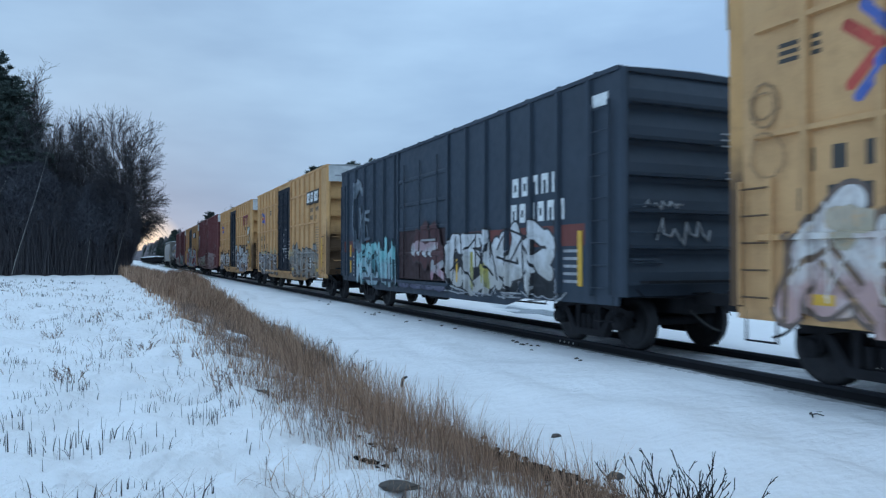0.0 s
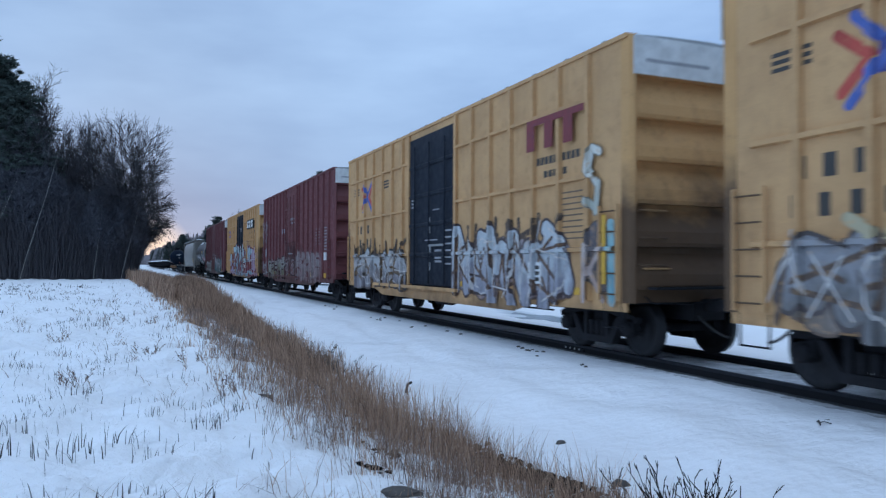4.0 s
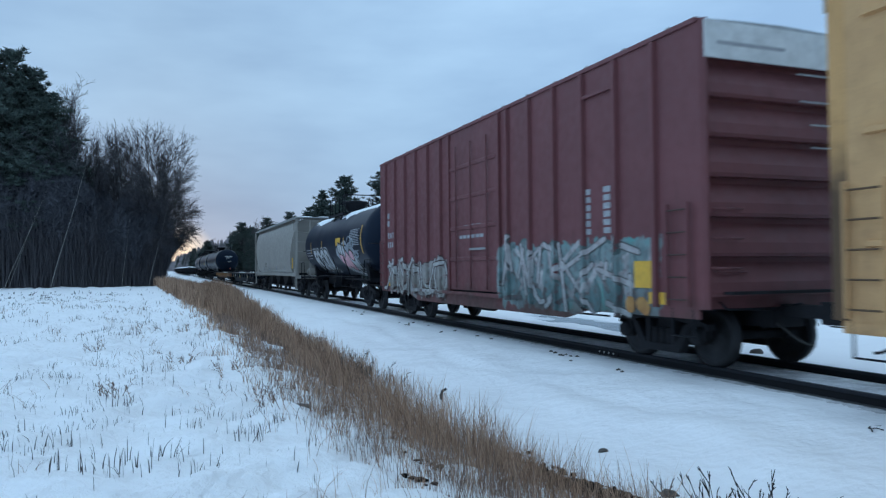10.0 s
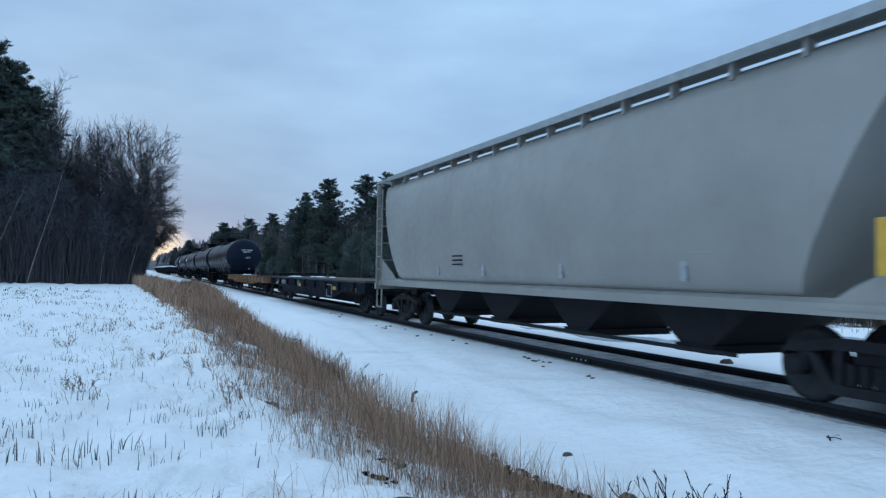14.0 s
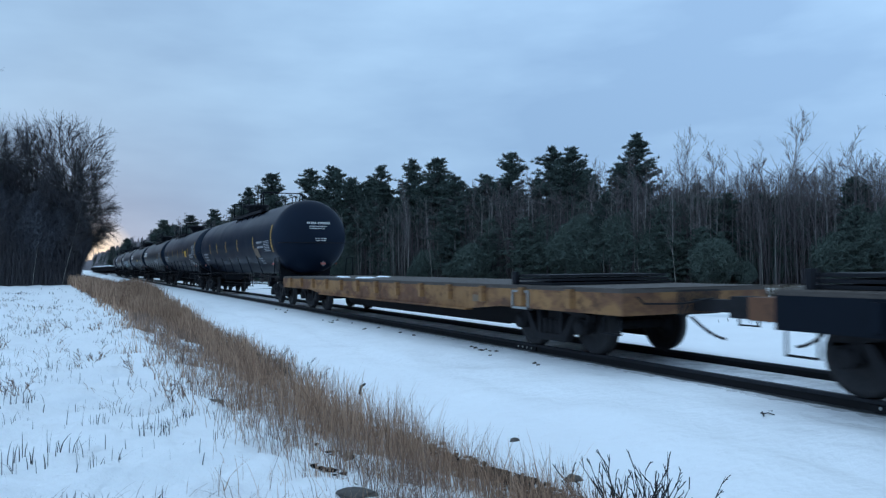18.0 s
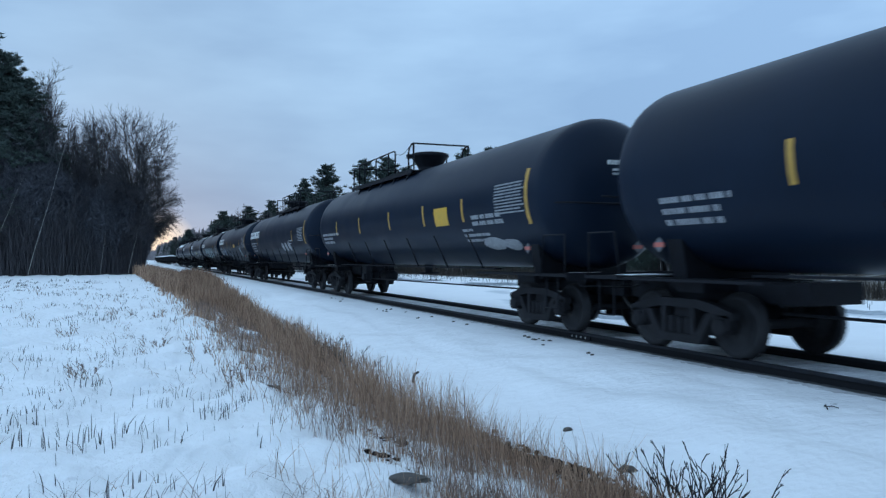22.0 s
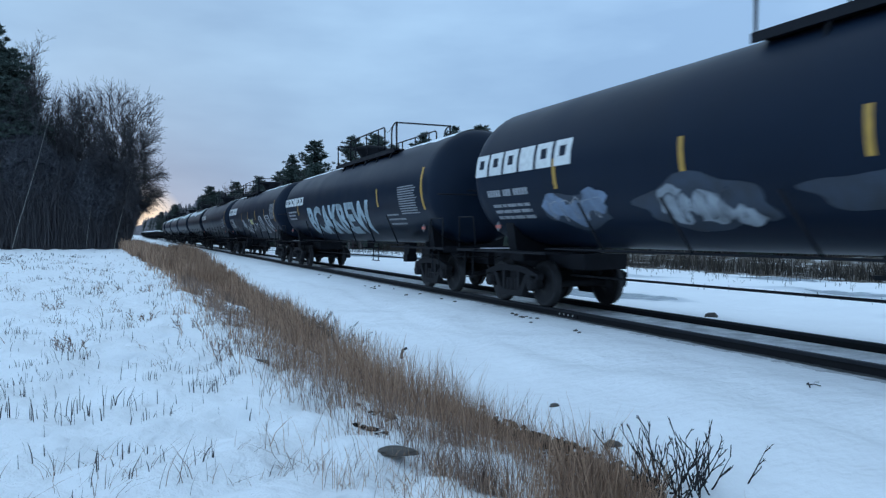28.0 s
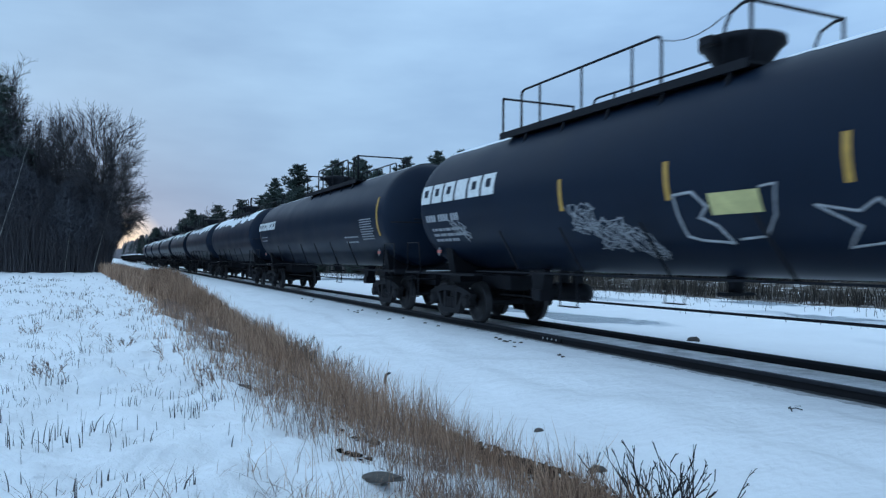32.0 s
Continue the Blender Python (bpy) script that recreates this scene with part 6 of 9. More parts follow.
def tan_box_car(label, s0, tag, mark, seed, L=15.4, letters=(), door=(6.3, 9.4)):
    h = L / 2
    P = paint("tan_car_paint", TAN, soot=1.0, wear=0.32, rough=0.55, tags=tag, spec=0.2, blotch=0.12, rust=(0.22, 0.10, 0.05), dirt=(0.16, 0.11, 0.06))
    DP = paint("navy_door_paint", (0.013, 0.018, 0.028), wear=0.12, rust=(0.03, 0.028, 0.03), dirt=(0.022, 0.026, 0.034), spec=0.14, tags=tag if seed == 5 else ())
    car = box_car(label, s0, L, 5.0, P, DP, POSTS, (1.76, 2.97, 4.24), door, 6, 4.42)
    sprayed(car, letters, TAN)
    cross_mark(car, 13.3 - h, 3.66, 1.02, 0.3 if seed == 5 else 0.0)
    if mark == "panel":
        logo_plate(car, (1.6 if seed == 5 else 0.98) - h, (4.1 if seed == 5 else 2.95) - h, 3.72, 4.24 + (0.06 if seed == 5 else 0))
        bars("stencil", car, -1.6, word(1.1 - h, 3.0 - h + (1.0 if seed == 5 else 0), 3.42, 3.58, 14, 0.62) + word(1.6 - h, 2.7 - h + (0.6 if seed == 5 else 0), 3.10, 3.27, 7, 0.62), FADEDINK, "black slogan lettering")
    elif mark == "maroon":
        bars("stencil", car, -1.68, word(1.0 - h, 2.9 - h, 3.62, 4.08, 3, 0.45) + [(1.0 - h, 2.9 - h, 4.08, 4.20)], BROWNINK, "large maroon block letters")
        bars("stencil", car, -1.6, word(1.2 - h, 2.8 - h, 3.34, 3.48, 11) + word(1.6 - h, 2.4 - h, 3.1, 3.22, 5), BLACKINK, "small dark lettering")
    bars("stencil", car, -1.6, word(12.9 - h, 14.45 - h, 2.48, 2.74, 4, 0.42), BLACKINK, "black reporting marks")
    bars("stencil", car, -1.6, word(12.2 - h, 14.5 - h, 2.05, 2.31, 6, 0.36), BLACKINK, "black car number")
    bars("stencil", car, -1.6, [(11.2 - h, 11.75 - h, 3.95 - 0.09 * k, 4.0 - 0.09 * k) for k in range(3)] + [(14.2 - h, 14.75 - h, 3.95 - 0.09 * k, 4.0 - 0.09 * k) for k in range(3)], BLACKINK)
    bars("stencil", car, -1.6, [(1.15 - h, 1.8 - h, 2.75 - 0.1 * k, 2.775 - 0.1 * k) for k in range(9)], FADEDINK)
    bars("placard_board", car, -1.6, [(2.5 - h, 2.95 - h, 1.15, 1.55)], WHITE, "white data board", 0.02)
    bars("stencil", car, -1.62, [(2.54 - h, 2.91 - h, 1.2 + 0.11 * k, 1.27 + 0.11 * k) for k in range(3)], BLACKINK)
    reflect(car, (0.45,), L, 1.2, 2.3, 1.68, 0.10)
    reflect(car, (1.4, 5.9, 9.85, 14.2), L, 1.0, 1.12)
    bars("stencil", car, -1.627, [(6.9 - h, 7.7 - h, 4.02 - 0.1 * k, 4.07 - 0.1 * k) for k in range(4)] if seed == 5 else [(7.88 - h, 7.98 - h, 2.3, 2.7), (7.4 - h, 8.2 - h, 2.1, 2.13), (7.3 - h, 7.7 - h, 2.85, 2.88), (7.82 - h, 7.98 - h, 1.75, 1.98), (7.86 - h, 8.0 - h, 1.35, 1.55)] + [(7.15 - h, 7.55 - h, 1.55 + 0.09 * k, 1.60 + 0.09 * k) for k in range(4)] + [(6.55 - h, 6.9 - h, 1.5 + 0.16 * k, 1.54 + 0.16 * k) for k in range(6)] + [(9.0 - h, 9.2 - h, 3.0 + 0.09 * k, 3.04 + 0.09 * k) for k in range(4)], FADED, "white stencil lines")
    return car


FADE = (0.20, 0.12, 0.07)
GREY1, GREY2, BLK = (0.28, 0.29, 0.29), (0.42, 0.43, 0.43), (0.03, 0.03, 0.035)
WHT, AQUA, ICE, LILAC, PLUM = (0.62, 0.64, 0.65), (0.12, 0.42, 0.46), (0.40, 0.60, 0.66), (0.42, 0.36, 0.50), (0.18, 0.03, 0.06)
ROSE, TEAL, OLIVE = (0.50, 0.22, 0.28), (0.10, 0.28, 0.27), (0.42, 0.40, 0.18)

# -- the cars, front to rear
tan_box_car("tan box car with a navy door and grey spray paint", -8.6, (), "panel", 1, letters=piece(7.0, 0.0, 0.74, 2.05, ((0.42, 0.37, 0.35), (0.46, 0.30, 0.29), (0.66, 0.64, 0.62)), (0.10, 0.075, 0.07), (0.72, 0.70, 0.68), 12.0, "mserum")
            + (("ii", 6.6, 5.2, 1.6, 2.12, 0.13, (0.30, 0.40, 0.38), (0.40, 0.46, 0.44), BLK, 0.0, None, 0.55, 12.9), ("o", 7.5, 7.0, 3.05, 3.6, 0.014, FADE, FADE, FADE, 0.0, None, 0.8, 13.1), ("o", 7.46, 7.06, 3.15, 3.5, 0.012, FADE, FADE, FADE, 0.0, None, 0.7, 13.2),
               ("o", 7.5, 6.9, 2.45, 3.0, 0.012, FADE, FADE, FADE, 0.0, None, 0.6, 13.3), ("bb", 5.6, 3.6, 0.74, 1.1, 0.12, (0.30, 0.08, 0.09), (0.34, 0.12, 0.12), BLK, 0.0, None, 0.6, 13.4)))

L1 = 15.4
h1 = L1 / 2
NAVY = paint("charcoal_car_paint", (0.045, 0.060, 0.080), wear=0.16, rough=0.45, rust=(0.04, 0.038, 0.04), dirt=(0.03, 0.036, 0.046), spec=0.15,
             bands=((0.87 - h1, 5.4 - h1, 1.73, 2.10, (0.20, 0.062, 0.050)), (12.4 - h1, 15.2 - h1, 1.73, 2.10, (0.15, 0.055, 0.048))))
NAVYDOOR = paint("charcoal_door_paint", (0.045, 0.060, 0.080), wear=0.2, spec=0.15, rust=(0.04, 0.038, 0.04), dirt=(0.03, 0.036, 0.046),
                 bands=((6.3 - h1, 9.7 - h1, 0.9, 2.25, (0.052, 0.028, 0.028)),))
MEC_SPRAY = (("bbbb", 6.45 - h1, 1.75 - h1, 0.70, 1.70, 0.30, (0.02, 0.022, 0.026), (0.03, 0.032, 0.036), (0.30, 0.31, 0.33), 0.03, None, 0.95, 1.0), ("cewap", 6.4 - h1, 1.75 - h1, 0.86, 2.08, 0.150, (0.42, 0.41, 0.39), (0.60, 0.61, 0.62), (0.02, 0.02, 0.024), 0.04, None, 0.97, 1.4),
             ("ib", 5.4 - h1, 4.2 - h1, 0.85, 1.6, 0.07, OLIVE, (0.48, 0.42, 0.10), BLK, 0.0, None, 0.8, 1.8), ("kvsn", 6.1 - h1, 1.8 - h1, 0.9, 2.1, 0.024, BLK, BLK, BLK, 0.0, None, 0.9, 2.0), ("uuuu", 6.4 - h1, 1.6 - h1, 0.70, 0.95, 0.016, (0.34, 0.35, 0.37), GREY2, BLK, 0.0, None, 0.9, 2.3),
                    ("bbbb", 13.6 - h1, 9.8 - h1, 0.70, 1.9, 0.28, (0.08, 0.22, 0.25), (0.20, 0.44, 0.48), (0.05, 0.09, 0.10), 0.03, None, 0.9, 2.6), ("vkns", 13.5 - h1, 9.8 - h1, 0.75, 2.0, 0.03, (0.03, 0.07, 0.08), (0.05, 0.10, 0.11), BLK, 0.0, None, 0.8, 3.3), ("@@@@", 9.6 - h1, 6.4 - h1, 0.72, 0.92, 0.02, (0.12, 0.12, 0.20), (0.22, 0.22, 0.30), BLK, 0.0, None, 0.6, 3.6),
                    ("nscwm", 13.6 - h1, 9.8 - h1, 0.74, 2.0, 0.10, (0.30, 0.40, 0.44), (0.22, 0.50, 0.52), (0.03, 0.07, 0.08), 0.035, None, 0.95, 3.0),
                    ("c", 14.1 - h1, 12.7 - h1, 1.75, 4.0, 0.13, (0.13, 0.17, 0.21), (0.24, 0.29, 0.33), BLK, 0.0, None, 0.55, 5.0), ("c", 14.15 - h1, 12.6 - h1, 1.7, 4.05, 0.05, (0.22, 0.27, 0.31), (0.34, 0.39, 0.43), BLK, 0.0, None, 0.55, 5.5), ("ve", 13.3 - h1, 12.2 - h1, 2.1, 3.0, 0.05, (0.12, 0.16, 0.20), (0.24, 0.29, 0.33), BLK, 0.0, None, 0.6, 6.0))
MEC_DOOR_SPRAY = (("bb", 8.6 - h1, 6.5 - h1, 1.2, 2.5, 0.22, (0.10, 0.038, 0.038), (0.075, 0.028, 0.03), (0.04, 0.02, 0.022), 0.04, None, 0.9, 8.0), ("mi", 8.5 - h1, 6.9 - h1, 1.55, 1.95, 0.10, WHT, (0.45, 0.30, 0.32), BLK, 0.0, None, 0.75, 9.0), ("k", 7.2 - h1, 6.4 - h1, 1.0, 1.5, 0.09, (0.5, 0.25, 0.3), GREY2, BLK, 0.0, None, 0.7, 9.5))
mec = box_car("charcoal box car with ribbed sides and white spray paint", 9.19, L1, 4.43, NAVY, NAVYDOOR, [0.7 + 0.93 * i for i in range(16)], (), (6.35, 9.7), 6, None, roof=NAVYDOOR)
sprayed(mec, MEC_SPRAY + MEC_DOOR_SPRAY, (0.032, 0.042, 0.056))
bars("large_lettering", mec, -1.6, word(1.5 - h1, 3.3 - h1, 2.70, 3.06, 5, 0.62), WHITE, "large white block lettering, first line")
bars("large_lettering", mec, -1.6, word(1.35 - h1, 3.35 - h1, 2.20, 2.56, 6, 0.62), WHITE, "large white block lettering, second line")
for y0, y1, z0, z1 in word(1.5 - h1, 3.3 - h1, 2.70, 3.06, 5, 0.62) + word(1.35 - h1, 3.35 - h1, 2.20, 2.56, 6, 0.62):
    bars("letter_slot", mec, -1.606, [(y0 + 0.07, y1 - 0.07, z0 + (0.0 if (y0 * 7) % 2 < 1 else 0.1), z1 - 0.12)], NAVY, "", 0.004)
bars("placard_board", mec, -1.6, [(0.22 - h1, 0.62 - h1, 3.95, 4.15)], WHITE, "white patch near the roof", 0.02)
bars("stencil", mec, -1.6, [(0.95 - h1, 1.5 - h1, 1.62 - 0.13 * k, 1.67 - 0.13 * k) for k in range(5)], FADED)
reflect(mec, (1.0,), L1, 1.05, 1.98, 1.60, 0.13)
reflect(mec, (14.4,), L1, 1.05, 1.46, 1.60, 0.12)
reflect(mec, (14.4,), L1, 1.58, 1.98, 1.60, 0.12)
bars("stencil", mec, -1.6, [(13.3 - h1, 14.1 - h1, 1.55 - 0.12 * k, 1.60 - 0.12 * k) for k in range(6)], FADED)
reflect(mec, (5.9, 10.2), L1, 0.98, 1.5, 1.60, 0.08)
g = Geo()
for x0, x1, z in ((0.35, 0.95, 3.55), (0.35, 0.95, 3.45), (0.35, 0.95, 3.35), (0.45, 0.8, 2.92), (0.45, 0.8, 2.82)):
    g.box(x0, x1, -h1 - 0.172, -h1 - 0.160, z - 0.012, z + 0.012)
tagged(part("end_lettering", g, FADED, mec, "small white lettering on the end"), kind="stuff")
g = Geo()
for x0, z0, step, high, n in ((-1.22, 2.36, 0.052, 0.075, 15), (-0.98, 1.92, 0.085, 0.24, 14)):
    g.path([(x0 + step * k + 0.03 * math.sin(k * 2.3), -h1 - 0.172, z0 + high * math.sin(k * 2.1 + x0) * (0.6 + 0.4 * math.sin(k * 1.3))) for k in range(n)], 0.016, 5)
tagged(part("end_scrawl", g, FADED, mec, "white scrawl sprayed on the ribbed end"), kind="stuff")

tan_box_car("tan box car with a navy door and silver spray paint", 26.75, (), "panel", 2,
            letters=piece(6.3 - 7.7, 1.4 - 7.7, 0.74, 1.95, ((0.12, 0.125, 0.125), (0.17, 0.18, 0.18), (0.25, 0.265, 0.265)), (0.045, 0.045, 0.05), (0.36, 0.37, 0.38), 11.0, "suoem")
            + piece(14.7 - 7.7, 9.5 - 7.7, 0.74, 1.80, ((0.10, 0.11, 0.12), (0.15, 0.165, 0.18), (0.27, 0.29, 0.32)), (0.045, 0.045, 0.055), WHT, 13.0, "mwnsk")
            + (("iiii", 14.2 - 7.7, 9.4 - 7.7, 1.72, 2.10, 0.07, (0.16, 0.46, 0.42), (0.22, 0.52, 0.46), BLK, 0.0, None, 0.35, 12.0), ("ii", 6.6 - 7.7, 5.4 - 7.7, 1.5, 1.95, 0.10, (0.22, 0.42, 0.36), (0.25, 0.48, 0.42), BLK, 0.0, None, 0.35, 15.5), ("ib", 2.0 - 7.7, 0.9 - 7.7, 0.9, 1.7, 0.05, (0.10, 0.10, 0.10), (0.20, 0.34, 0.34), BLK, 0.0, None, 0.5, 15.8)))
tan_box_car("tan box car with navy door, maroon letters and icy graffiti", 44.28, (), "maroon", 3,
            letters=piece(6.4 - 7.7, 1.6 - 7.7, 0.76, 2.15, ((0.14, 0.13, 0.18), (0.28, 0.30, 0.36), (0.46, 0.52, 0.55)), (0.03, 0.025, 0.04), WHT, 17.0, "nsrum", True, BLK)
            + piece(14.6 - 7.7, 9.6 - 7.7, 0.76, 1.85, ((0.07, 0.07, 0.085), (0.18, 0.18, 0.21), (0.42, 0.44, 0.45)), (0.03, 0.03, 0.035), WHT, 19.0, "wsenm", True, BLK)
            + (("s", 0.98 - 7.7, 0.6 - 7.7, 2.35, 3.5, 0.06, (0.40, 0.46, 0.42), (0.58, 0.62, 0.58), (0.16, 0.18, 0.16), 0.02, None, 0.85, 23.0), ("b", 1.1 - 7.7, 0.2 - 7.7, 0.8, 2.45, 0.22, (0.05, 0.06, 0.08), (0.09, 0.10, 0.13), BLK, 0.03, None, 0.9, 24.0), ("i", 0.5 - 7.7, 0.1 - 7.7, 0.85, 2.3, 0.09, (0.14, 0.36, 0.42), (0.24, 0.48, 0.52), BLK, 0.0, None, 0.9, 24.5),
               ("k", 1.0 - 7.7, 0.5 - 7.7, 0.9, 1.9, 0.05, (0.30, 0.26, 0.30), (0.46, 0.44, 0.46), BLK, 0.0, None, 0.7, 24.8)))

MAROON = (0.165, 0.050, 0.052)
L4 = 15.7
h4 = L4 / 2
P4 = paint("maroon_car_paint", MAROON, soot=1.2, wear=0.4, rough=0.5, dirt=(0.07, 0.05, 0.045), rust=(0.07, 0.03, 0.025))
C4_SPRAY = piece(6.5 - h4, 1.9 - h4, 0.74, 2.0, ((0.20, 0.13, 0.125), (0.25, 0.19, 0.185), (0.31, 0.26, 0.255)), (0.15, 0.070, 0.070), (0.36, 0.32, 0.31), 29.0, "mommb") + piece(14.0 - h4, 9.1 - h4, 0.74, 1.75, ((0.15, 0.12, 0.085), (0.21, 0.20, 0.14), (0.30, 0.29, 0.26)), (0.06, 0.035, 0.035), (0.42, 0.42, 0.40), 31.0, "mbirm") + (
                    ("@@", 15.75 - h4, 14.15 - h4, 2.4, 3.9, 0.022, (0.34, 0.30, 0.31), (0.42, 0.40, 0.42), MAROON, 0.0, None, 0.8, 37.0), ("@@", 15.7 - h4, 14.15 - h4, 0.9, 1.7, 0.024, GREY1, GREY2, MAROON, 0.0, None, 0.8, 38.0))
D4 = paint("maroon_door_paint", MAROON, wear=0.45)
C4_DOOR_SPRAY = (("bb", 8.9 - h4, 6.5 - h4, 1.5, 2.55, 0.20, (0.035, 0.02, 0.02), (0.05, 0.022, 0.022), BLK, 0.0, None, 0.62, 41.0), ("kv", 8.8 - h4, 6.6 - h4, 0.9, 2.5, 0.07, (0.02, 0.014, 0.014), (0.03, 0.02, 0.02), BLK, 0.0, None, 0.7, 41.5),
                 ("@i@", 8.8 - h4, 6.6 - h4, 0.85, 1.75, 0.02, (0.32, 0.30, 0.29), (0.42, 0.40, 0.40), BLK, 0.0, None, 0.7, 42.0), ("i", 8.0 - h4, 7.6 - h4, 1.5, 2.35, 0.06, (0.36, 0.33, 0.33), (0.44, 0.42, 0.41), BLK, 0.0, None, 0.6, 42.5))
c4 = box_car("dark maroon box car with ribbed sides and pale spray paint", 61.87, L4, 5.08, P4, D4, [0.55 + 0.91 * i for i in range(17)], (), (6.45, 9.06), 6, 4.55)
sprayed(c4, C4_SPRAY + C4_DOOR_SPRAY, MAROON)
bars("placard_board", c4, -1.6, [(9.5 - h4, 10.1 - h4, 3.0, 3.22)], LIGHTBLUE, "pale blue sticker", 0.02)
bars("stencil", c4, -1.627, word(7.0 - h4, 8.0 - h4, 3.55, 3.66, 5) + word(7.0 - h4, 7.8 - h4, 3.38, 3.46, 5), FADED)
bars("stencil", c4, -1.6, word(14.0 - h4, 15.2 - h4, 2.6, 2.85, 4, 0.5) + [(14.2 - h4, 15.3 - h4, 1.9, 2.3)], FADED, "white reporting marks")
bars("placard_board", c4, -1.6, [(1.0 - h4, 1.6 - h4, 1.65, 1.95)], WHITE, "white data board", 0.02)
reflect(c4, (1.3, 3.6, 8.2, 12.0, 14.6), L4, 0.96, 1.14, 1.6, 0.4)
bars("stencil", c4, -1.6, [(1.0 - h4, 1.5 - h4, 2.9 - 0.12 * k, 2.94 - 0.12 * k) for k in range(8)] + [(2.2 - h4, 2.8 - h4, 2.9 - 0.12 * k, 2.94 - 0.12 * k) for k in range(6)], FADED)

SKYBLUE = (0.24, 0.37, 0.42)
tan_box_car("tan box car with navy door and large pale blue graffiti", 79.5,
            ((0.4 - 7.7, 5.2 - 7.7, 0.62, 2.35, (PLUM, (0.30, 0.12, 0.17), LILAC, (0.22, 0.05, 0.08)), PLUM, 1.6, 43.0), (4.8 - 7.7, 10.0 - 7.7, 0.62, 2.25, (SKYBLUE, PLUM, SKYBLUE, (0.16, 0.04, 0.05)), SKYBLUE, 2.0, 47.0), (9.6 - 7.7, 13.2 - 7.7, 0.75, 1.9, (LILAC, (0.40, 0.25, 0.32), SKYBLUE), PLUM, 0.9, 44.0)), "panel", 5,
            letters=(("sumn", 13.3 - 7.7, 9.3 - 7.7, 0.72, 2.45, 0.17, LILAC, ICE, PLUM, 0.05, None, 0.95, 48.0), ("ear", 9.75 - 7.7, 5.3 - 7.7, 0.72, 2.6, 0.26, SKYBLUE, (0.40, 0.52, 0.56), PLUM, 0.09, None, 0.97, 50.0), ("us", 5.7 - 7.7, 2.2 - 7.7, 0.70, 2.65, 0.28, SKYBLUE, (0.38, 0.50, 0.54), PLUM, 0.10, None, 0.97, 51.0),
                     ("mk", 2.6 - 7.7, 0.5 - 7.7, 0.7, 2.4, 0.20, (0.34, 0.20, 0.30), LILAC, PLUM, 0.06, None, 0.9, 52.0),
                     ("aknka", 12.5 - 7.7, 3.0 - 7.7, 0.9, 2.2, 0.09, PLUM, (0.22, 0.06, 0.07), WHT, 0.0, None, 0.9, 55.0), ("kia", 9.0 - 7.7, 2.2 - 7.7, 0.85, 1.7, 0.16, PLUM, (0.20, 0.05, 0.06), ICE, 0.03, None, 0.95, 56.0), ("wii", 6.5 - 7.7, 1.2 - 7.7, 1.0, 2.5, 0.05, WHT, WHT, WHT, 0.0, None, 0.8, 57.0)), door=(5.95, 9.5))

L6 = 15.5
h6 = L6 / 2
P6 = paint("dull_maroon_car_paint", (0.160, 0.054, 0.058), soot=1.2, wear=0.3, rough=0.5, dirt=(0.08, 0.055, 0.05), rust=(0.07, 0.03, 0.025),
           tags=((0.8 - h6, 6.3 - h6, 0.70, 2.0, (TEAL, (0.18, 0.26, 0.26), (0.10, 0.15, 0.16), (0.24, 0.36, 0.38)), (0.20, 0.26, 0.26), 1.5, 53.0), (9.5 - h6, 14.6 - h6, 0.72, 1.7, (GREY1, GREY2, (0.36, 0.34, 0.28)), (0.20, 0.16, 0.15), 1.2, 59.0)))
C6_SPRAY = (("bkab", 6.4 - h6, 1.2 - h6, 0.72, 2.0, 0.20, (0.08, 0.16, 0.165), (0.20, 0.28, 0.28), (0.06, 0.12, 0.12), 0.05, None, 0.9, 54.0), ("sakbw", 6.2 - h6, 1.0 - h6, 0.8, 1.9, 0.05, (0.05, 0.08, 0.08), GREY2, BLK, 0.0, None, 0.85, 55.0), ("vcks", 6.3 - h6, 1.2 - h6, 0.8, 2.0, 0.045, (0.30, 0.36, 0.36), (0.46, 0.48, 0.48), (0.04, 0.08, 0.08), 0.02, None, 0.75, 55.4), ("b", 2.0 - h6, 0.7 - h6, 0.75, 1.1, 0.12, (0.40, 0.20, 0.06), (0.46, 0.26, 0.08), BLK, 0.0, None, 0.8, 55.7), ("bbbbb", 14.7 - h6, 9.4 - h6, 0.72, 1.75, 0.28, (0.20, 0.21, 0.19), (0.32, 0.33, 0.31), (0.06, 0.04, 0.04), 0.03, None, 0.85, 59.5), ("momuo", 14.8 - h6, 9.4 - h6, 0.74, 1.85, 0.045, (0.34, 0.36, 0.34), (0.46, 0.47, 0.46), (0.05, 0.03, 0.03), 0.035, None, 0.9, 60.0))
c6 = box_car("dull maroon box car with ribbed sides and teal graffiti", 97.2, L6, 4.98, P6, P6, [0.9 + 1.0 * i for i in range(15)], (), (6.32, 9.26), 7, 4.46)
sprayed(c6, C6_SPRAY, MAROON)
part("plug_door_frame", Geo().box(-1.66, -1.6, 1.87 - h6, 1.93 - h6, 1.2, 4.5).box(-1.66, -1.6, 2.92 - h6, 2.98 - h6, 1.2, 4.5).box(-1.66, -1.6, 1.87 - h6, 2.98 - h6, 4.5, 4.56), P6, c6)
bars("placard_board", c6, -1.6, [(1.0 - h6, 1.45 - h6, 1.2, 1.62)], YELLOW, "yellow square placard", 0.02)
bars("stencil", c6, -1.627, word(7.2 - h6, 8.3 - h6, 2.52, 2.58, 3) + word(7.1 - h6, 8.6 - h6, 2.25, 2.33, 6), FADED)
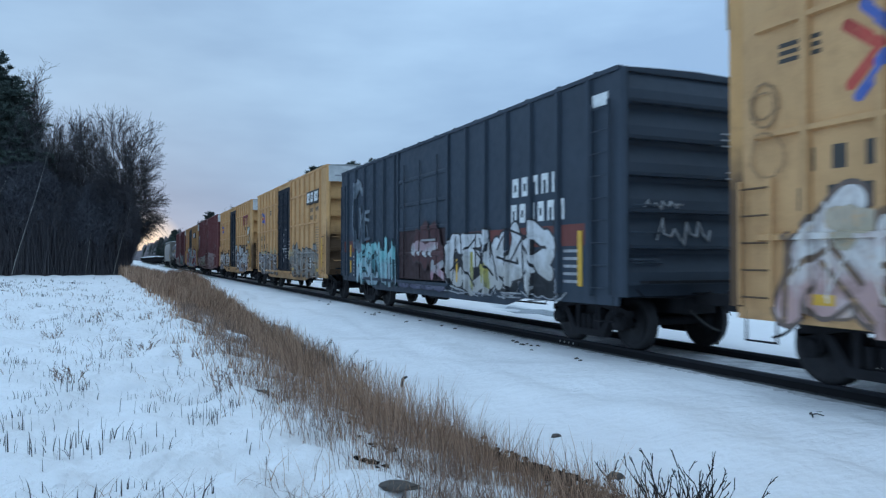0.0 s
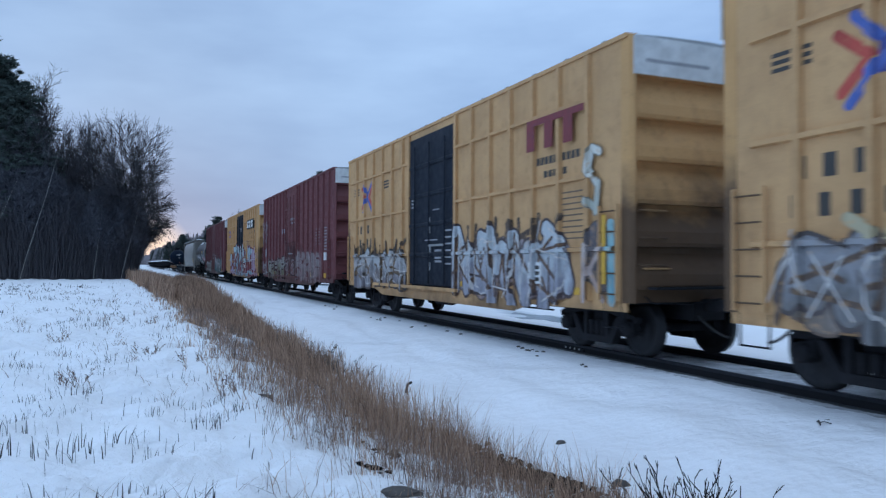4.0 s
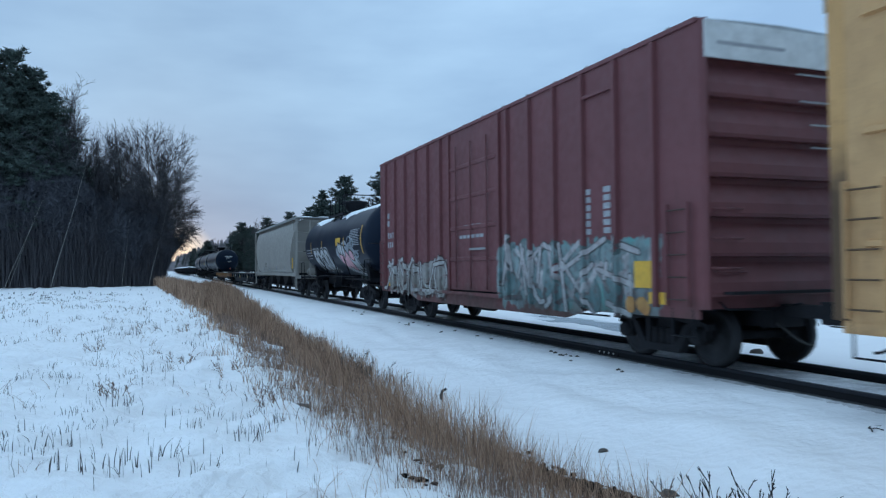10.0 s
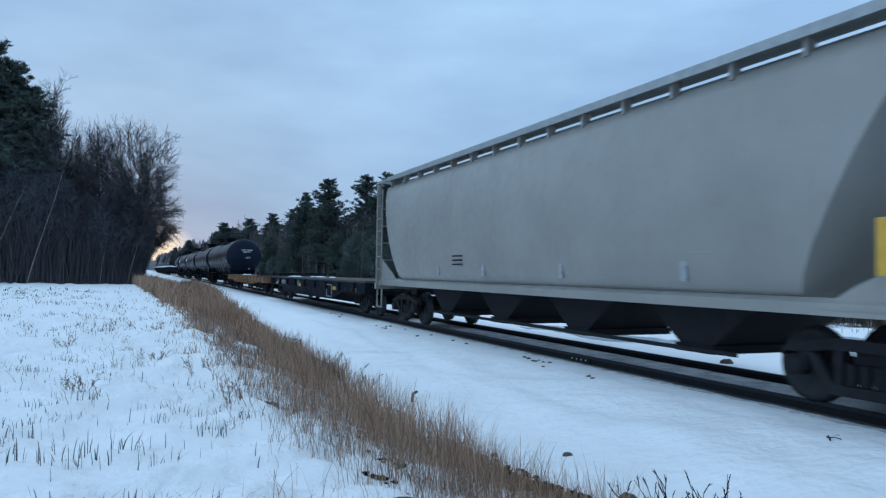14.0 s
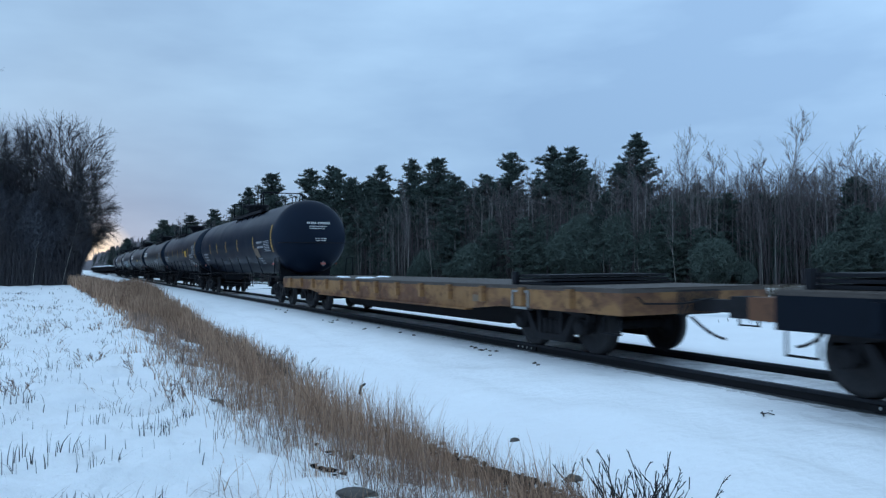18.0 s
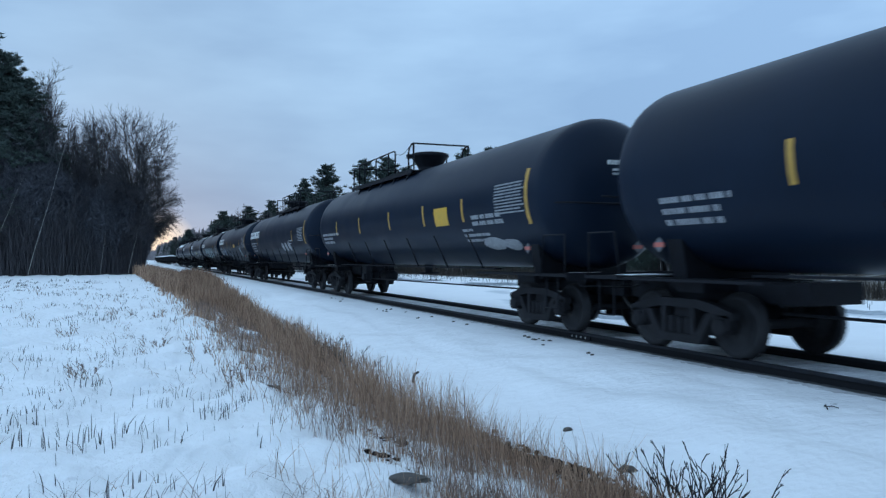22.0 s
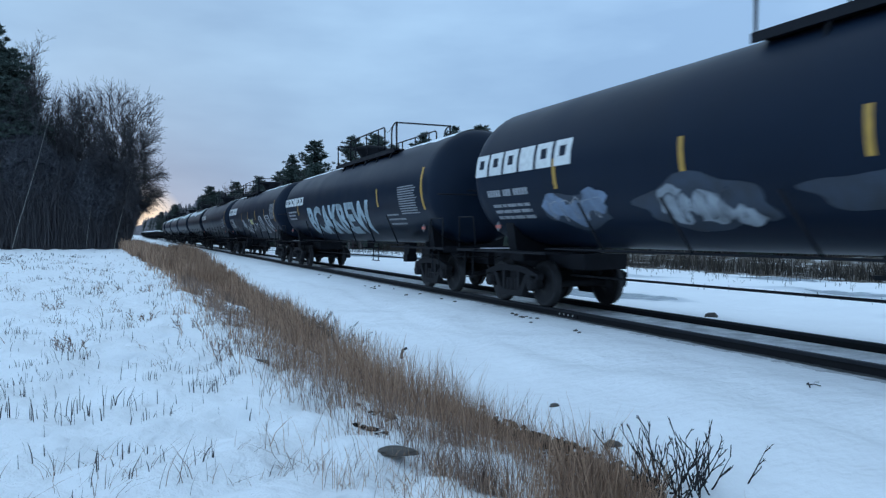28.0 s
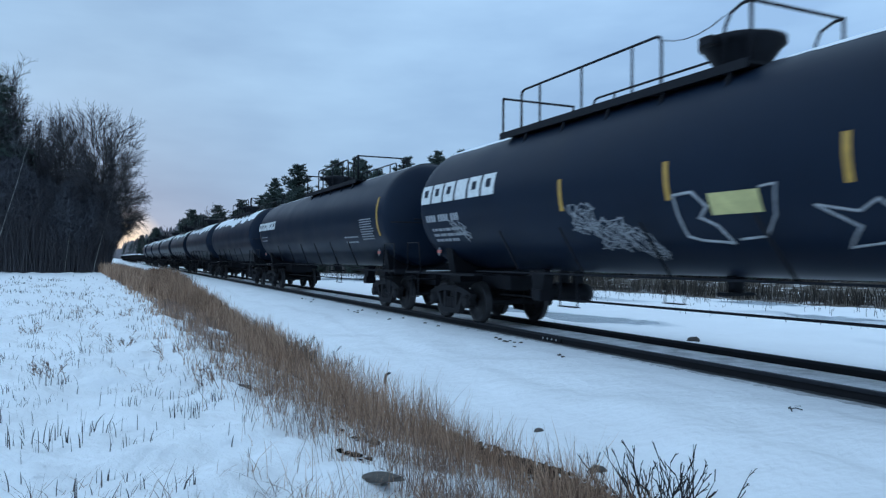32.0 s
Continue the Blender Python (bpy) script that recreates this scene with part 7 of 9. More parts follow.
bars("stencil", c6, -1.6, word(14.0 - h6, 15.0 - h6, 2.5, 2.68, 4, 0.5) + word(13.9 - h6, 15.0 - h6, 2.2, 2.38, 5, 0.5), FADED, "white reporting marks")
bars("stencil", c6, -1.6, [(14.6 - h6, 14.8 - h6, 2.9 + 0.25 * k, 3.08 + 0.25 * k) for k in range(2)], FADED)
bars("stencil", c6, -1.6, [(2.1 - h6, 2.3 - h6, 2.1 + 0.14 * k, 2.2 + 0.14 * k) for k in range(6)] + [(2.7 - h6, 2.85 - h6, 2.1 + 0.14 * k, 2.2 + 0.14 * k) for k in range(6)], FADED)
reflect(c6, (0.9, 14.6), L6, 0.96, 1.14, 1.6, 0.4)
g = Geo()
for x0, x1, z in ((0.15, 0.95, 4.36), (0.2, 1.0, 3.96), (0.4, 0.95, 3.62), (0.4, 0.9, 3.28)):
    g.box(x0, x1, -h6 - 0.172, -h6 - 0.160, z - 0.012, z + 0.012)
tagged(part("end_lettering", g, FADED, c6, "small white lettering on the end"), kind="stuff")


# ---------------------------------------------------------------- tank cars
def tank_shell(L, R, zc, depth, n=44):
    rings = [(-L / 2, 0.03)]
    for k in range(1, 9):
        a = math.pi / 2 * k / 8
        rings.append((-L / 2 + depth * (1 - math.cos(a)), R * math.sin(a)))
    body = L / 2 - depth
    for f in (-0.97, -0.34, -0.335, -0.33, 0.0, 0.33, 0.335, 0.34, 0.97):
        rings.append((body * f, R))
    rings += [(-y, r) for y, r in reversed(rings[:9])]
    return Geo().lathe(rings, "y", (0, zc), n)


def on_tank(R, zc, y, z):
    """Where the near side of the shell lies at that place and height."""
    return -math.sqrt(max(0.0001, R * R - (z - zc) ** 2))


def wrap(car, name, R, zc, rows, material, label="", proud=0.005):
    """Plain patches (y0, y1, z0, z1) laid on the near side of the shell, following its curve."""
    g = Geo()
    for y0, y1, z0, z1 in rows:
        n = max(1, int((z1 - z0) / 0.12))
        vs, fs = [], []
        for i in range(n + 1):
            z = z0 + (z1 - z0) * i / n
            a = math.asin(max(-0.999, min(0.999, (z - zc) / R)))
            for rr in (R - 0.01, R + proud):
                vs += [(-rr * math.cos(a), y0, zc + rr * math.sin(a)), (-rr * math.cos(a), y1, zc + rr * math.sin(a))]
        for i in range(n):
            a = 4 * i
            fs += [(a + 2, a + 3, a + 7, a + 6), (a, a + 4, a + 5, a + 1), (a, a + 2, a + 6, a + 4), (a + 1, a + 5, a + 7, a + 3)]
        fs += [(0, 1, 3, 2), (4 * n, 4 * n + 2, 4 * n + 3, 4 * n + 1)]
        g.add(vs, fs)
    return part(name, g, material, car, label)


def wrap_shape(car, name, R, zc, outlines, material, label="", proud=0.006):
    """Closed outlines (y, z) laid as thin sheets on the near side of the shell, each a part."""
    if len(outlines) > 1:
        return [wrap_shape(car, name, R, zc, [pts], material, label, proud + 0.001 * k) for k, pts in enumerate(outlines)][0]
    g = Geo()
    for pts in outlines:
        n = len(pts)
        cy, cz = sum(p[0] for p in pts) / n, sum(p[1] for p in pts) / n
        vs = []
        for t in (1.0, 0.66, 0.33):
            for y, z in pts:
                yy, zz = cy + (y - cy) * t, cz + (z - cz) * t
                vs.append((on_tank(R + proud, zc, yy, zz), yy, zz))
        vs.append((on_tank(R + proud, zc, cy, cz), cy, cz))
        back = [(on_tank(R - 0.01, zc, y, z), y, z) for y, z in pts]
        fs = []
        for i in range(n):
            j = (i + 1) % n
            fs += [(i, j, n + j, n + i), (n + i, n + j, 2 * n + j, 2 * n + i), (2 * n + i, 2 * n + j, 3 * n), (j, i, 3 * n + 1 + i, 3 * n + 1 + j)]
        g.add(vs + back, fs)
    return part(name, g, material, car, label)


def wrap_text(car, name, R, zc, text, y_left, y_right, z0, z1, material, label, grow_by=0.0, proud=0.008, shear=0.0):
    cu = bpy.data.curves.new(name, "FONT")
    cu.body, cu.size, cu.offset, cu.resolution_u, cu.shear = text, 1.0, grow_by, 4, shear
    tmp = new(name, cu)
    me = bpy.data.meshes.new_from_object(tmp.evaluated_get(bpy.context.evaluated_depsgraph_get()))
    bpy.data.objects.remove(tmp)
    bpy.data.curves.remove(cu)
    bm = bmesh.new()
    bm.from_mesh(me)
    for k in range(6):
        cut = 0.72 * (k + 0.5) / 6
        bmesh.ops.bisect_plane(bm, geom=bm.verts[:] + bm.edges[:] + bm.faces[:], plane_co=(0, cut, 0), plane_no=(0, 1, 0))
    xs, ys = [v.co.x for v in bm.verts], [v.co.y for v in bm.verts]
    x0, x1, b0, b1 = min(xs), max(xs), min(ys), max(ys)
    for v in bm.verts:
        y = y_left + (y_right - y_left) * (v.co.x - x0) / (x1 - x0)
        z = z0 + (z1 - z0) * (v.co.y - b0) / (b1 - b0)
        v.co = (on_tank(R + proud, zc, y, z), y, z)
    bm.to_mesh(me)
    bm.free()
    me.materials.clear()
    me.materials.append(material)
    return part(name, me, None, car, label)


def platform(car, zc, R, low, r0, r1, hoop, dome):
    """Top walkway: low cross rail at one end, side rails, a cross hoop at the other end, and the valve housing.
    low, r0, r1, hoop, dome: places along the tank."""
    zt = zc + R
    a, b = sorted((low, hoop))
    sg = 1 if hoop > low else -1
    up = 0.68
    for s in (-1, 1):
        e = s * 0.9
        part("walkway", Geo().box(*sorted((s * 0.5, s * 0.95)), a, b, zt - 0.16, zt - 0.12), IRON, car)
        part("walkway_edge", Geo().box(*sorted((s * 0.95, s * 0.99)), a, b, zt - 0.22, zt - 0.09), IRON, car)
        k = a + 0.3
        while k < b:
            part("walkway_bracket", kept("walkway_bracket%d_%.2f" % (s, zt), lambda: Geo().tube((s * 0.93, 0, zt - 0.16), (s * 1.05, 0, zt - 0.5), 0.025, None, 5), IRON), None, car, m=pose(0, k, 0))
            k += 1.3
        base = zt - 0.12
        q0, q1 = sorted((r0, r1))
        pts = [(e, q0, base), (e, q0, zt + up - 0.1), (e, q0 + 0.03, zt + up - 0.03), (e, q0 + 0.12, zt + up), (e, q1 - 0.12, zt + up), (e, q1 - 0.03, zt + up - 0.03), (e, q1, zt + up - 0.1), (e, q1, base)]
        hr = part("handrail", Geo().path(pts, 0.024, 6), IRON, car)
        n = max(1, round((q1 - q0) / 1.35))
        for i in range(n):
            y = q0 + (q1 - q0) * (i + 0.5) / n
            part("rail_post", Geo().tube((e, y, base), (e, y, zt + up), 0.022, None, 6), IRON, hr)
        part("corner_rail", Geo().path([(e, hoop - sg * 0.45, base), (e, hoop - sg * 0.45, zt + up - 0.25), (e, hoop - sg * 0.36, zt + up - 0.08), (e, hoop - sg * 0.15, zt + up), (e, hoop, zt + up), (e, hoop, base)], 0.024, 6), IRON, car)
    part("cross_rail", Geo().tube((-0.9, hoop, zt + up), (0.9, hoop, zt + up), 0.024, None, 6), IRON, car)
    part("cross_rail", Geo().path([(-0.9, low, zt - 0.12), (-0.9, low, zt + up - 0.02), (0.9, low, zt + up - 0.02), (0.9, low, zt - 0.12)], 0.024, 6), IRON, car)
    pts = [(-0.9, r1 + (hoop - sg * 0.45 - r1) * t, zt + up - 0.08 - 0.5 * t * (1 - t)) for t in (0, 0.2, 0.4, 0.6, 0.8, 1.0)]
    part("safety_chain", Geo().path(pts, 0.008, 4), IRON, car)
    d = part("valve_housing", Geo().lathe([(zt - 0.25, 0.50), (zt - 0.02, 0.50), (zt, 0.34), (zt + 0.12, 0.38), (zt + 0.38, 0.56), (zt + 0.42, 0.62), (zt + 0.50, 0.62), (zt + 0.54, 0.50), (zt + 0.55, 0.1)], "z", (0, dome), 24), IRON, car)
    part("lid_hinge", Geo().box(-0.74, -0.58, dome - 0.12, dome + 0.12, zt + 0.36, zt + 0.48), IRON, d)


def tank_car(label, centre, L, paint_mat, flip, stripes=(), snow=0.0, short=False, R=1.5, zc=2.70, rolls=True, placard=True):
    car = thing("tank_car", label, "tank car", group="train")
    TRAIN.append((car, centre))
    part("tank", kept("tank_%.1f_%s" % (L, paint_mat.name), lambda: tank_shell(L, R, zc, 0.70), paint_mat), None, car)
    h = L / 2 + 0.25
    tc = h - 1.70
    for s in (-1, 1):
        part("stub_sill", kept("stub_sill", lambda: Geo().box(-0.33, 0.33, -0.9, 2.2, 0.72, 1.10).box(-1.1, 1.1, -0.28, 0.28, 0.92, 1.06), IRON), None, car, m=pose(0, s * (h - 2.0), 0, 0, 0, 0 if s > 0 else 180))
        part("saddle", kept("saddle_%.1f" % R, lambda: Geo().prism([(-1.0, 1.0), (1.0, 1.0), (1.12, 1.72), (0.9, 1.47), (0.5, 1.27), (0, 1.2), (-0.5, 1.27), (-0.9, 1.47), (-1.12, 1.72)], "y", -0.16, 0.16), IRON), None, car, m=pose(0, s * tc, 0))
        part("end_platform", kept("end_platform", lambda: Geo().box(-1.5, 1.5, -0.45, 0.45, 1.08, 1.13).box(-1.5, 1.5, -0.47, -0.45, 1.02, 1.16).box(-1.48, -0.95, 0.45, 3.35, 1.08, 1.12).box(0.95, 1.48, 0.45, 3.35, 1.08, 1.12).box(-0.5, 0.5, 0.45, 3.2, 0.78, 1.08), IRON), None, car, "dusted with snow", m=pose(0, s * (h - 0.35), 0, 0, 0, 0 if s < 0 else 180))
        part("platform_snow", kept("platform_snow", lambda: Geo().box(-1.0, -0.3, -0.2, 0.26, 1.131, 1.143), SNOWCAP), None, car, m=pose(0, s * (h - 0.35), 0))
        for e in (-1, 1):
            part("end_handrail", kept("end_handrail", lambda: Geo().path([(0, -0.42, 1.1), (0, -0.42, 1.85), (0, 0.3, 1.85), (0, 0.45, 1.1)], 0.014, 6), IRON), None, car, m=pose(e * 1.48, s * (h - 0.4), 0, 0, 0, 0 if s < 0 else 180))
            part("sill_step", kept("tank_step", lambda: Geo().path([(0, -0.2, 1.08), (0, -0.2, 0.50), (0, 0.2, 0.50), (0, 0.2, 1.08)], 0.014, 5), IRON), None, car, m=pose(e * 1.46, s * (h - 0.45), 0))
        coupler(car, s * h, 0.42, s)
        truck(car, s * tc, rolls)
        part("end_rail", kept("tank_end_rail", lambda: Geo().path([(-1.45, 0, 2.45), (-1.2, -0.1, 2.45), (1.2, -0.1, 2.45), (1.45, 0, 2.45)], 0.018, 6), IRON), None, car, m=pose(0, s * (L / 2 - 0.1), 0, 0, 0, 0 if s < 0 else 180))
        if placard:
            for e in (-1, 1):
                p = part("placard", kept("placard", lambda: Geo().prism([(0, -0.11), (0.11, 0), (0, 0.11), (-0.11, 0)], "x", -0.01, 0.01), PLACARD), None, car, "white and red diamond placard", m=pose(e * 1.32, s * (L / 2 - 1.35), 1.62))
                part("placard_band", kept("placard_band", lambda: Geo().box(-0.014, 0.014, -0.10, 0.10, -0.035, 0.035), REDINK), None, p)
            p = part("placard", kept("placard_end", lambda: Geo().prism([(0, -0.11), (0.11, 0), (0, 0.11), (-0.11, 0)], "y", -0.01, 0.01), PLACARD), None, car, "white and red diamond placard", m=pose(0.35, s * (L / 2 - 0.02), 1.62))
            part("placard_band", kept("placard_end_band", lambda: Geo().box(-0.10, 0.10, -0.014, 0.014, -0.035, 0.035), REDINK), None, p)
        if placard or short:
            rng, g = random.Random(int(centre)), Geo()
            for k, (x0, x1, zz, high) in enumerate(((-0.30, 0.62, 3.24, 0.085), (-0.20, 0.50, 3.10, 0.04), (-0.20, 0.42, 3.02, 0.04), (0.02, 0.50, 2.62, 0.035), (0.05, 0.46, 2.54, 0.035))):
                a = x0
                while a < x1:
                    rr = math.sqrt((zz - zc) ** 2 + a * a)
                    yy = L / 2 - 0.70 + 0.70 * math.sqrt(max(0, 1 - (rr / R) ** 2))
                    g.box(a, a + high * 0.6, s * yy - 0.012, s * yy + 0.008, zz - high / 2, zz + high / 2)
                    a += high * (0.9 if rng.random() < 0.8 else 1.6)
            tagged(part("end_lettering", g, WHITE, car, "white lettering on the tank head"), kind="stuff")
    for s in (-1, 1):
        part("side_walk", Geo().box(*sorted((s * 1.02, s * 1.22)), -tc + 1.6, tc - 1.6, 1.17, 1.20), IRON, car)
        k = -tc + 2.2
        while k < tc - 2:
            part("side_brace", kept("side_brace%d" % s, lambda: Geo().tube((s * 1.2, 0, 1.19), (s * 1.40, 0.45, 2.0), 0.022, None, 5), IRON), None, car, m=pose(0, k, 0))
            k += 2.1
    part("brake_pipe", Geo().tube((-0.5, -tc + 1.4, 0.72), (-0.5, tc - 1.4, 0.66), 0.022, None, 5), IRON, car)
    gear, sg = (-tc + 1.9, -1) if flip else (tc - 3.0, 1)
    part("brake_cylinder", kept("tank_brake_cylinder", lambda: Geo().lathe([(-0.36, 0.02), (-0.34, 0.15), (0.22, 0.15), (0.30, 0.09), (0.52, 0.03)], "y", (-0.35, 0.80), 16).box(-0.42, -0.28, -0.1, 0.1, 0.94, 1.24), IRON), None, car, m=pose(0, gear, 0))
    part("air_reservoir", kept("tank_air_reservoir", lambda: Geo().lathe([(-0.62, 0.03), (-0.56, 0.17), (-0.50, 0.20), (0.50, 0.20), (0.56, 0.17), (0.62, 0.03)], "y", (0.28, 0.76), 16).box(0.18, 0.38, -0.3, -0.2, 0.92, 1.24).box(0.18, 0.38, 0.2, 0.3, 0.92, 1.24), IRON), None, car, m=pose(0, gear, 0))
    part("valve_bracket", kept("tank_valve_bracket", lambda: Geo().prism([(-0.25, 1.2), (0.25, 1.2), (0.16, 0.70), (-0.10, 0.66)], "x", -0.85, -0.62).box(-0.9, -0.58, -0.16, 0.14, 0.64, 0.86), IRON), None, car, m=pose(0, gear - sg * 0.5, 0))
    for e in (-1, 1):
        part("hanging_step", kept("hanging_step", lambda: Geo().path([(0, -0.24, 1.18), (0, -0.26, 0.62), (0, 0.26, 0.62), (0, 0.24, 1.18)], 0.012, 5).box(-0.05, 0.05, -0.26, 0.26, 0.61, 0.63), IRON), None, car, m=pose(e * 1.2, -3.8 if flip else 3.0, 0))
    part("bottom_outlet", Geo().lathe([(0.95, 0.12), (1.25, 0.16)], "z", (0, 0.4), 12).box(-0.3, 0.3, 0.3, 0.5, 0.92, 0.97), IRON, car)
    platform(car, zc, R, *((2.2, 1.9, 0.4, -0.7, 1.0) if short else (1.75, 0.04, -3.8, -4.9, 0.35) if flip else (5.85, 5.1, 1.0, -0.7, 0.28)))
    if stripes:
        for y in stripes:
            wrap(car, "reflector", R, zc, [(y - 0.05, y + 0.05, 2.28, 2.82)], AMBER, "yellow reflective stripe")
        wrap(car, "reflector", R, zc, [(-L / 2 + 1.05, -L / 2 + 1.17, 2.1, 3.2)], AMBER, "long yellow reflective stripe")
    if snow:
        snow_on(car, L, R, zc, snow, label)
    return car


def snow_on(car, L, R, zc, spread, seed):
    """Thin uneven snow along the top of the shell."""
    rng = random.Random(len(TRAIN))
    o = rng.uniform(0, 50)
    ny, na = 90, 14
    y0, y1 = -L / 2 + 0.7, L / 2 - 0.7
    vs, fs = [], []
    for j in range(ny + 1):
        y = y0 + (y1 - y0) * j / ny
        reach = spread * (0.58 + 0.30 * abs(lump(y * 0.35 + o, 2.2)) + 0.12 * lump(y * 1.1 + o, 5.0) + 0.07 * lump(y * 4.0 + o, 8.0))
        if abs(y) < 0.9 and spread < 1:
            reach *= 0.5
        reach = max(0.03, reach)
        for i in range(na + 1):
            f = 2 * i / na - 1
            a = math.pi / 2 + f * reach
            t = R + 0.002 + 0.02 * (1 - f * f)
            vs.append((t * math.cos(a), y, zc + t * math.sin(a)))
    for j in range(ny):
        for i in range(na):
            a = j * (na + 1) + i
            fs.append((a, a + 1, a + na + 2, a + na + 1))
    part("snow_cover", Geo().add(vs, fs, True), SNOWCAP, car, "patchy snow along the tank top")


BLACKTANK = paint("black_tank_paint", (0.0092, 0.0168, 0.0320), wear=0.10, rough=0.38, dirt=(0.016, 0.021, 0.030), rust=(0.018, 0.021, 0.027), spec=0.08, dents=0.012)
NAVYTANK = paint("blue_black_tank_paint", (0.0096, 0.0172, 0.0325), wear=0.09, rough=0.38, dirt=(0.016, 0.023, 0.034), rust=(0.018, 0.021, 0.028), spec=0.08, dents=0.012)


def text_block(car, R, zc, y, z, widths, step=0.13, high=0.045, material=None):
    """Lines of lettering too small to read: short marks in groups."""
    rng = random.Random(int(1000 * (abs(y) + z)))
    rows = []
    if len(widths) >= 5:
        widths, step, high = tuple(widths) + tuple(widths[:len(widths) // 2]), step * 0.66, high * 0.72
    for k, w in enumerate(widths):
        a, zz = y, z - step * k
        end = y - w * rng.uniform(0.85, 1.0)
        while a > end:
            n = rng.randint(2, 7)
            for i in range(n):
                if a < end:
                    break
                rows.append((a - high * 0.62, a, zz, zz + high))
                a -= high * 0.88
            a -= high * 0.7
    wrap(car, "stencil", R, zc, rows, material or FADED, "lines of small white lettering")["kind"] = "stuff"


def blob(cy, cz, ry, rz, seed, n=26, wob=0.18):
    return [(cy + ry * math.cos(t) * (1 + wob * lump(math.cos(t) * 1.5 + seed, math.sin(t) * 1.5)), cz + rz * math.sin(t) * (1 + wob * lump(math.cos(t) * 1.5, math.sin(t) * 1.5 + seed)))
            for t in (2 * math.pi * i / n for i in range(n))]


def white_blocks(car, R, zc, y_left, y_right, z0, z1, n):
    """A company name as plain white blocks with dark slots."""
    rows, slots = [], []
    w = (y_left - y_right) / n
    for i in range(n):
        b = y_left - w * i
        a = b - w * 0.84
        rows.append((a, b, z0, z1))
        if i not in (3,):
            slots.append((a + w * 0.26, b - w * 0.26, z0 + (z1 - z0) * 0.36, z1 - (z1 - z0) * 0.24))
    for row in rows:
        wrap(car, "letter_block", R, zc, [row], WHITE, "white block of the company mark", 0.006)
    for row in slots:
        wrap(car, "mark_slot", R, zc, [row], BLACKTANK, "", 0.010)


# short tank car with spray-painted shapes
c7 = tank_car("short blue-black tank car dusted with snow and pink graffiti", 121.4, 13.0, NAVYTANK, False, (1.75, -2.6, 4.3), 1.08, True, 1.46, 2.68, placard=False)
R7, Z7 = 1.46, 2.68
wrap_text(c7, "graffiti", R7, Z7, "FOOD", 3.82, 0.42, 1.32, 2.54, FADED, "thin white edge round the letters", 0.125, 0.006)
wrap_text(c7, "graffiti", R7, Z7, "FOOD", 3.76, 0.48, 1.37, 2.49, BLACKINK, "dark outline of bubble letters", 0.100, 0.010)
wrap_text(c7, "graffiti", R7, Z7, "FOOD", 3.69, 0.55, 1.44, 2.42, SILVER, "silver bubble letters", 0.05, 0.016)
MISTED = plain("grey_spray_cloud", (0.25, 0.28, 0.31), 0.6, 0, 0.6, 3)


def bubble(cy, cz, ry, rz, seed, material, label, layer):
    """A filled spray bubble in a dark outline."""
    wrap_shape(c7, "graffiti_outline", R7, Z7, [blob(cy, cz, ry + 0.07, rz + 0.07, seed)], BLACKINK, "", layer)
    wrap_shape(c7, "graffiti_shape", R7, Z7, [blob(cy, cz, ry, rz, seed)], material, label, layer + 0.003)


wrap_shape(c7, "graffiti_halo", R7, Z7, [blob(-2.25, 1.95, 1.12, 0.80, 5.0, 40, 0.35)], MISTED, "misted white edge of spray paint", 0.004)
wrap_shape(c7, "graffiti_halo", R7, Z7, [blob(-3.55, 1.95, 0.66, 0.60, 6.0, 34, 0.3)], MISTED, "misted white edge of spray paint", 0.005)
bubble(-2.35, 1.55, 0.80, 0.26, 9.0, SILVER, "pale spray bubble", 0.007)
bubble(-1.90, 1.95, 0.42, 0.40, 7.0, PINK, "pink spray bubble", 0.012)
bubble(-2.62, 1.85, 0.40, 0.42, 8.0, PINK, "pink spray bubble", 0.017)
for k in range(3):
    bubble(-1.72 - 0.36 * k, 2.38 - 0.05 * k, 0.15, 0.22, 11.0 + k, SILVER, "pale spray bubble", 0.022 + 0.005 * (k % 2))
bubble(-3.52, 1.86, 0.42, 0.38, 10.0, SILVER, "pale spray bubble", 0.012)
bubble(-3.50, 2.06, 0.27, 0.19, 12.0, PINK, "pink spray disc", 0.018)
for cy, cz, rr in ((-3.5, 2.62, 0.24), (-4.0, 2.55, 0.16), (-4.35, 2.1, 0.14)):
    pts = [(cy + rr * math.cos(a * 0.7) * (1 + 0.1 * a), cz + rr * 0.9 * math.sin(a * 0.7)) for a in range(9)]
    part("graffiti_line", Geo().path([(on_tank(R7 + 0.004, Z7, p, q), p, q) for p, q in pts], 0.035, 5), MISTED, c7, "pale sprayed curl")
wrap(c7, "warning_panel", R7, Z7, [(-2.0, -1.15, 2.52, 2.84)], YELLOW, "yellow warning panel")
text_block(c7, R7, Z7, 5.5, 2.44, (1.5, 1.3, 1.3, 1.0), 0.14)
text_block(c7, R7, Z7, -3.6, 3.05, (1.5,) * 7, 0.10)
text_block(c7, R7, Z7, -3.7, 2.2, (1.2, 1.0), 0.10)

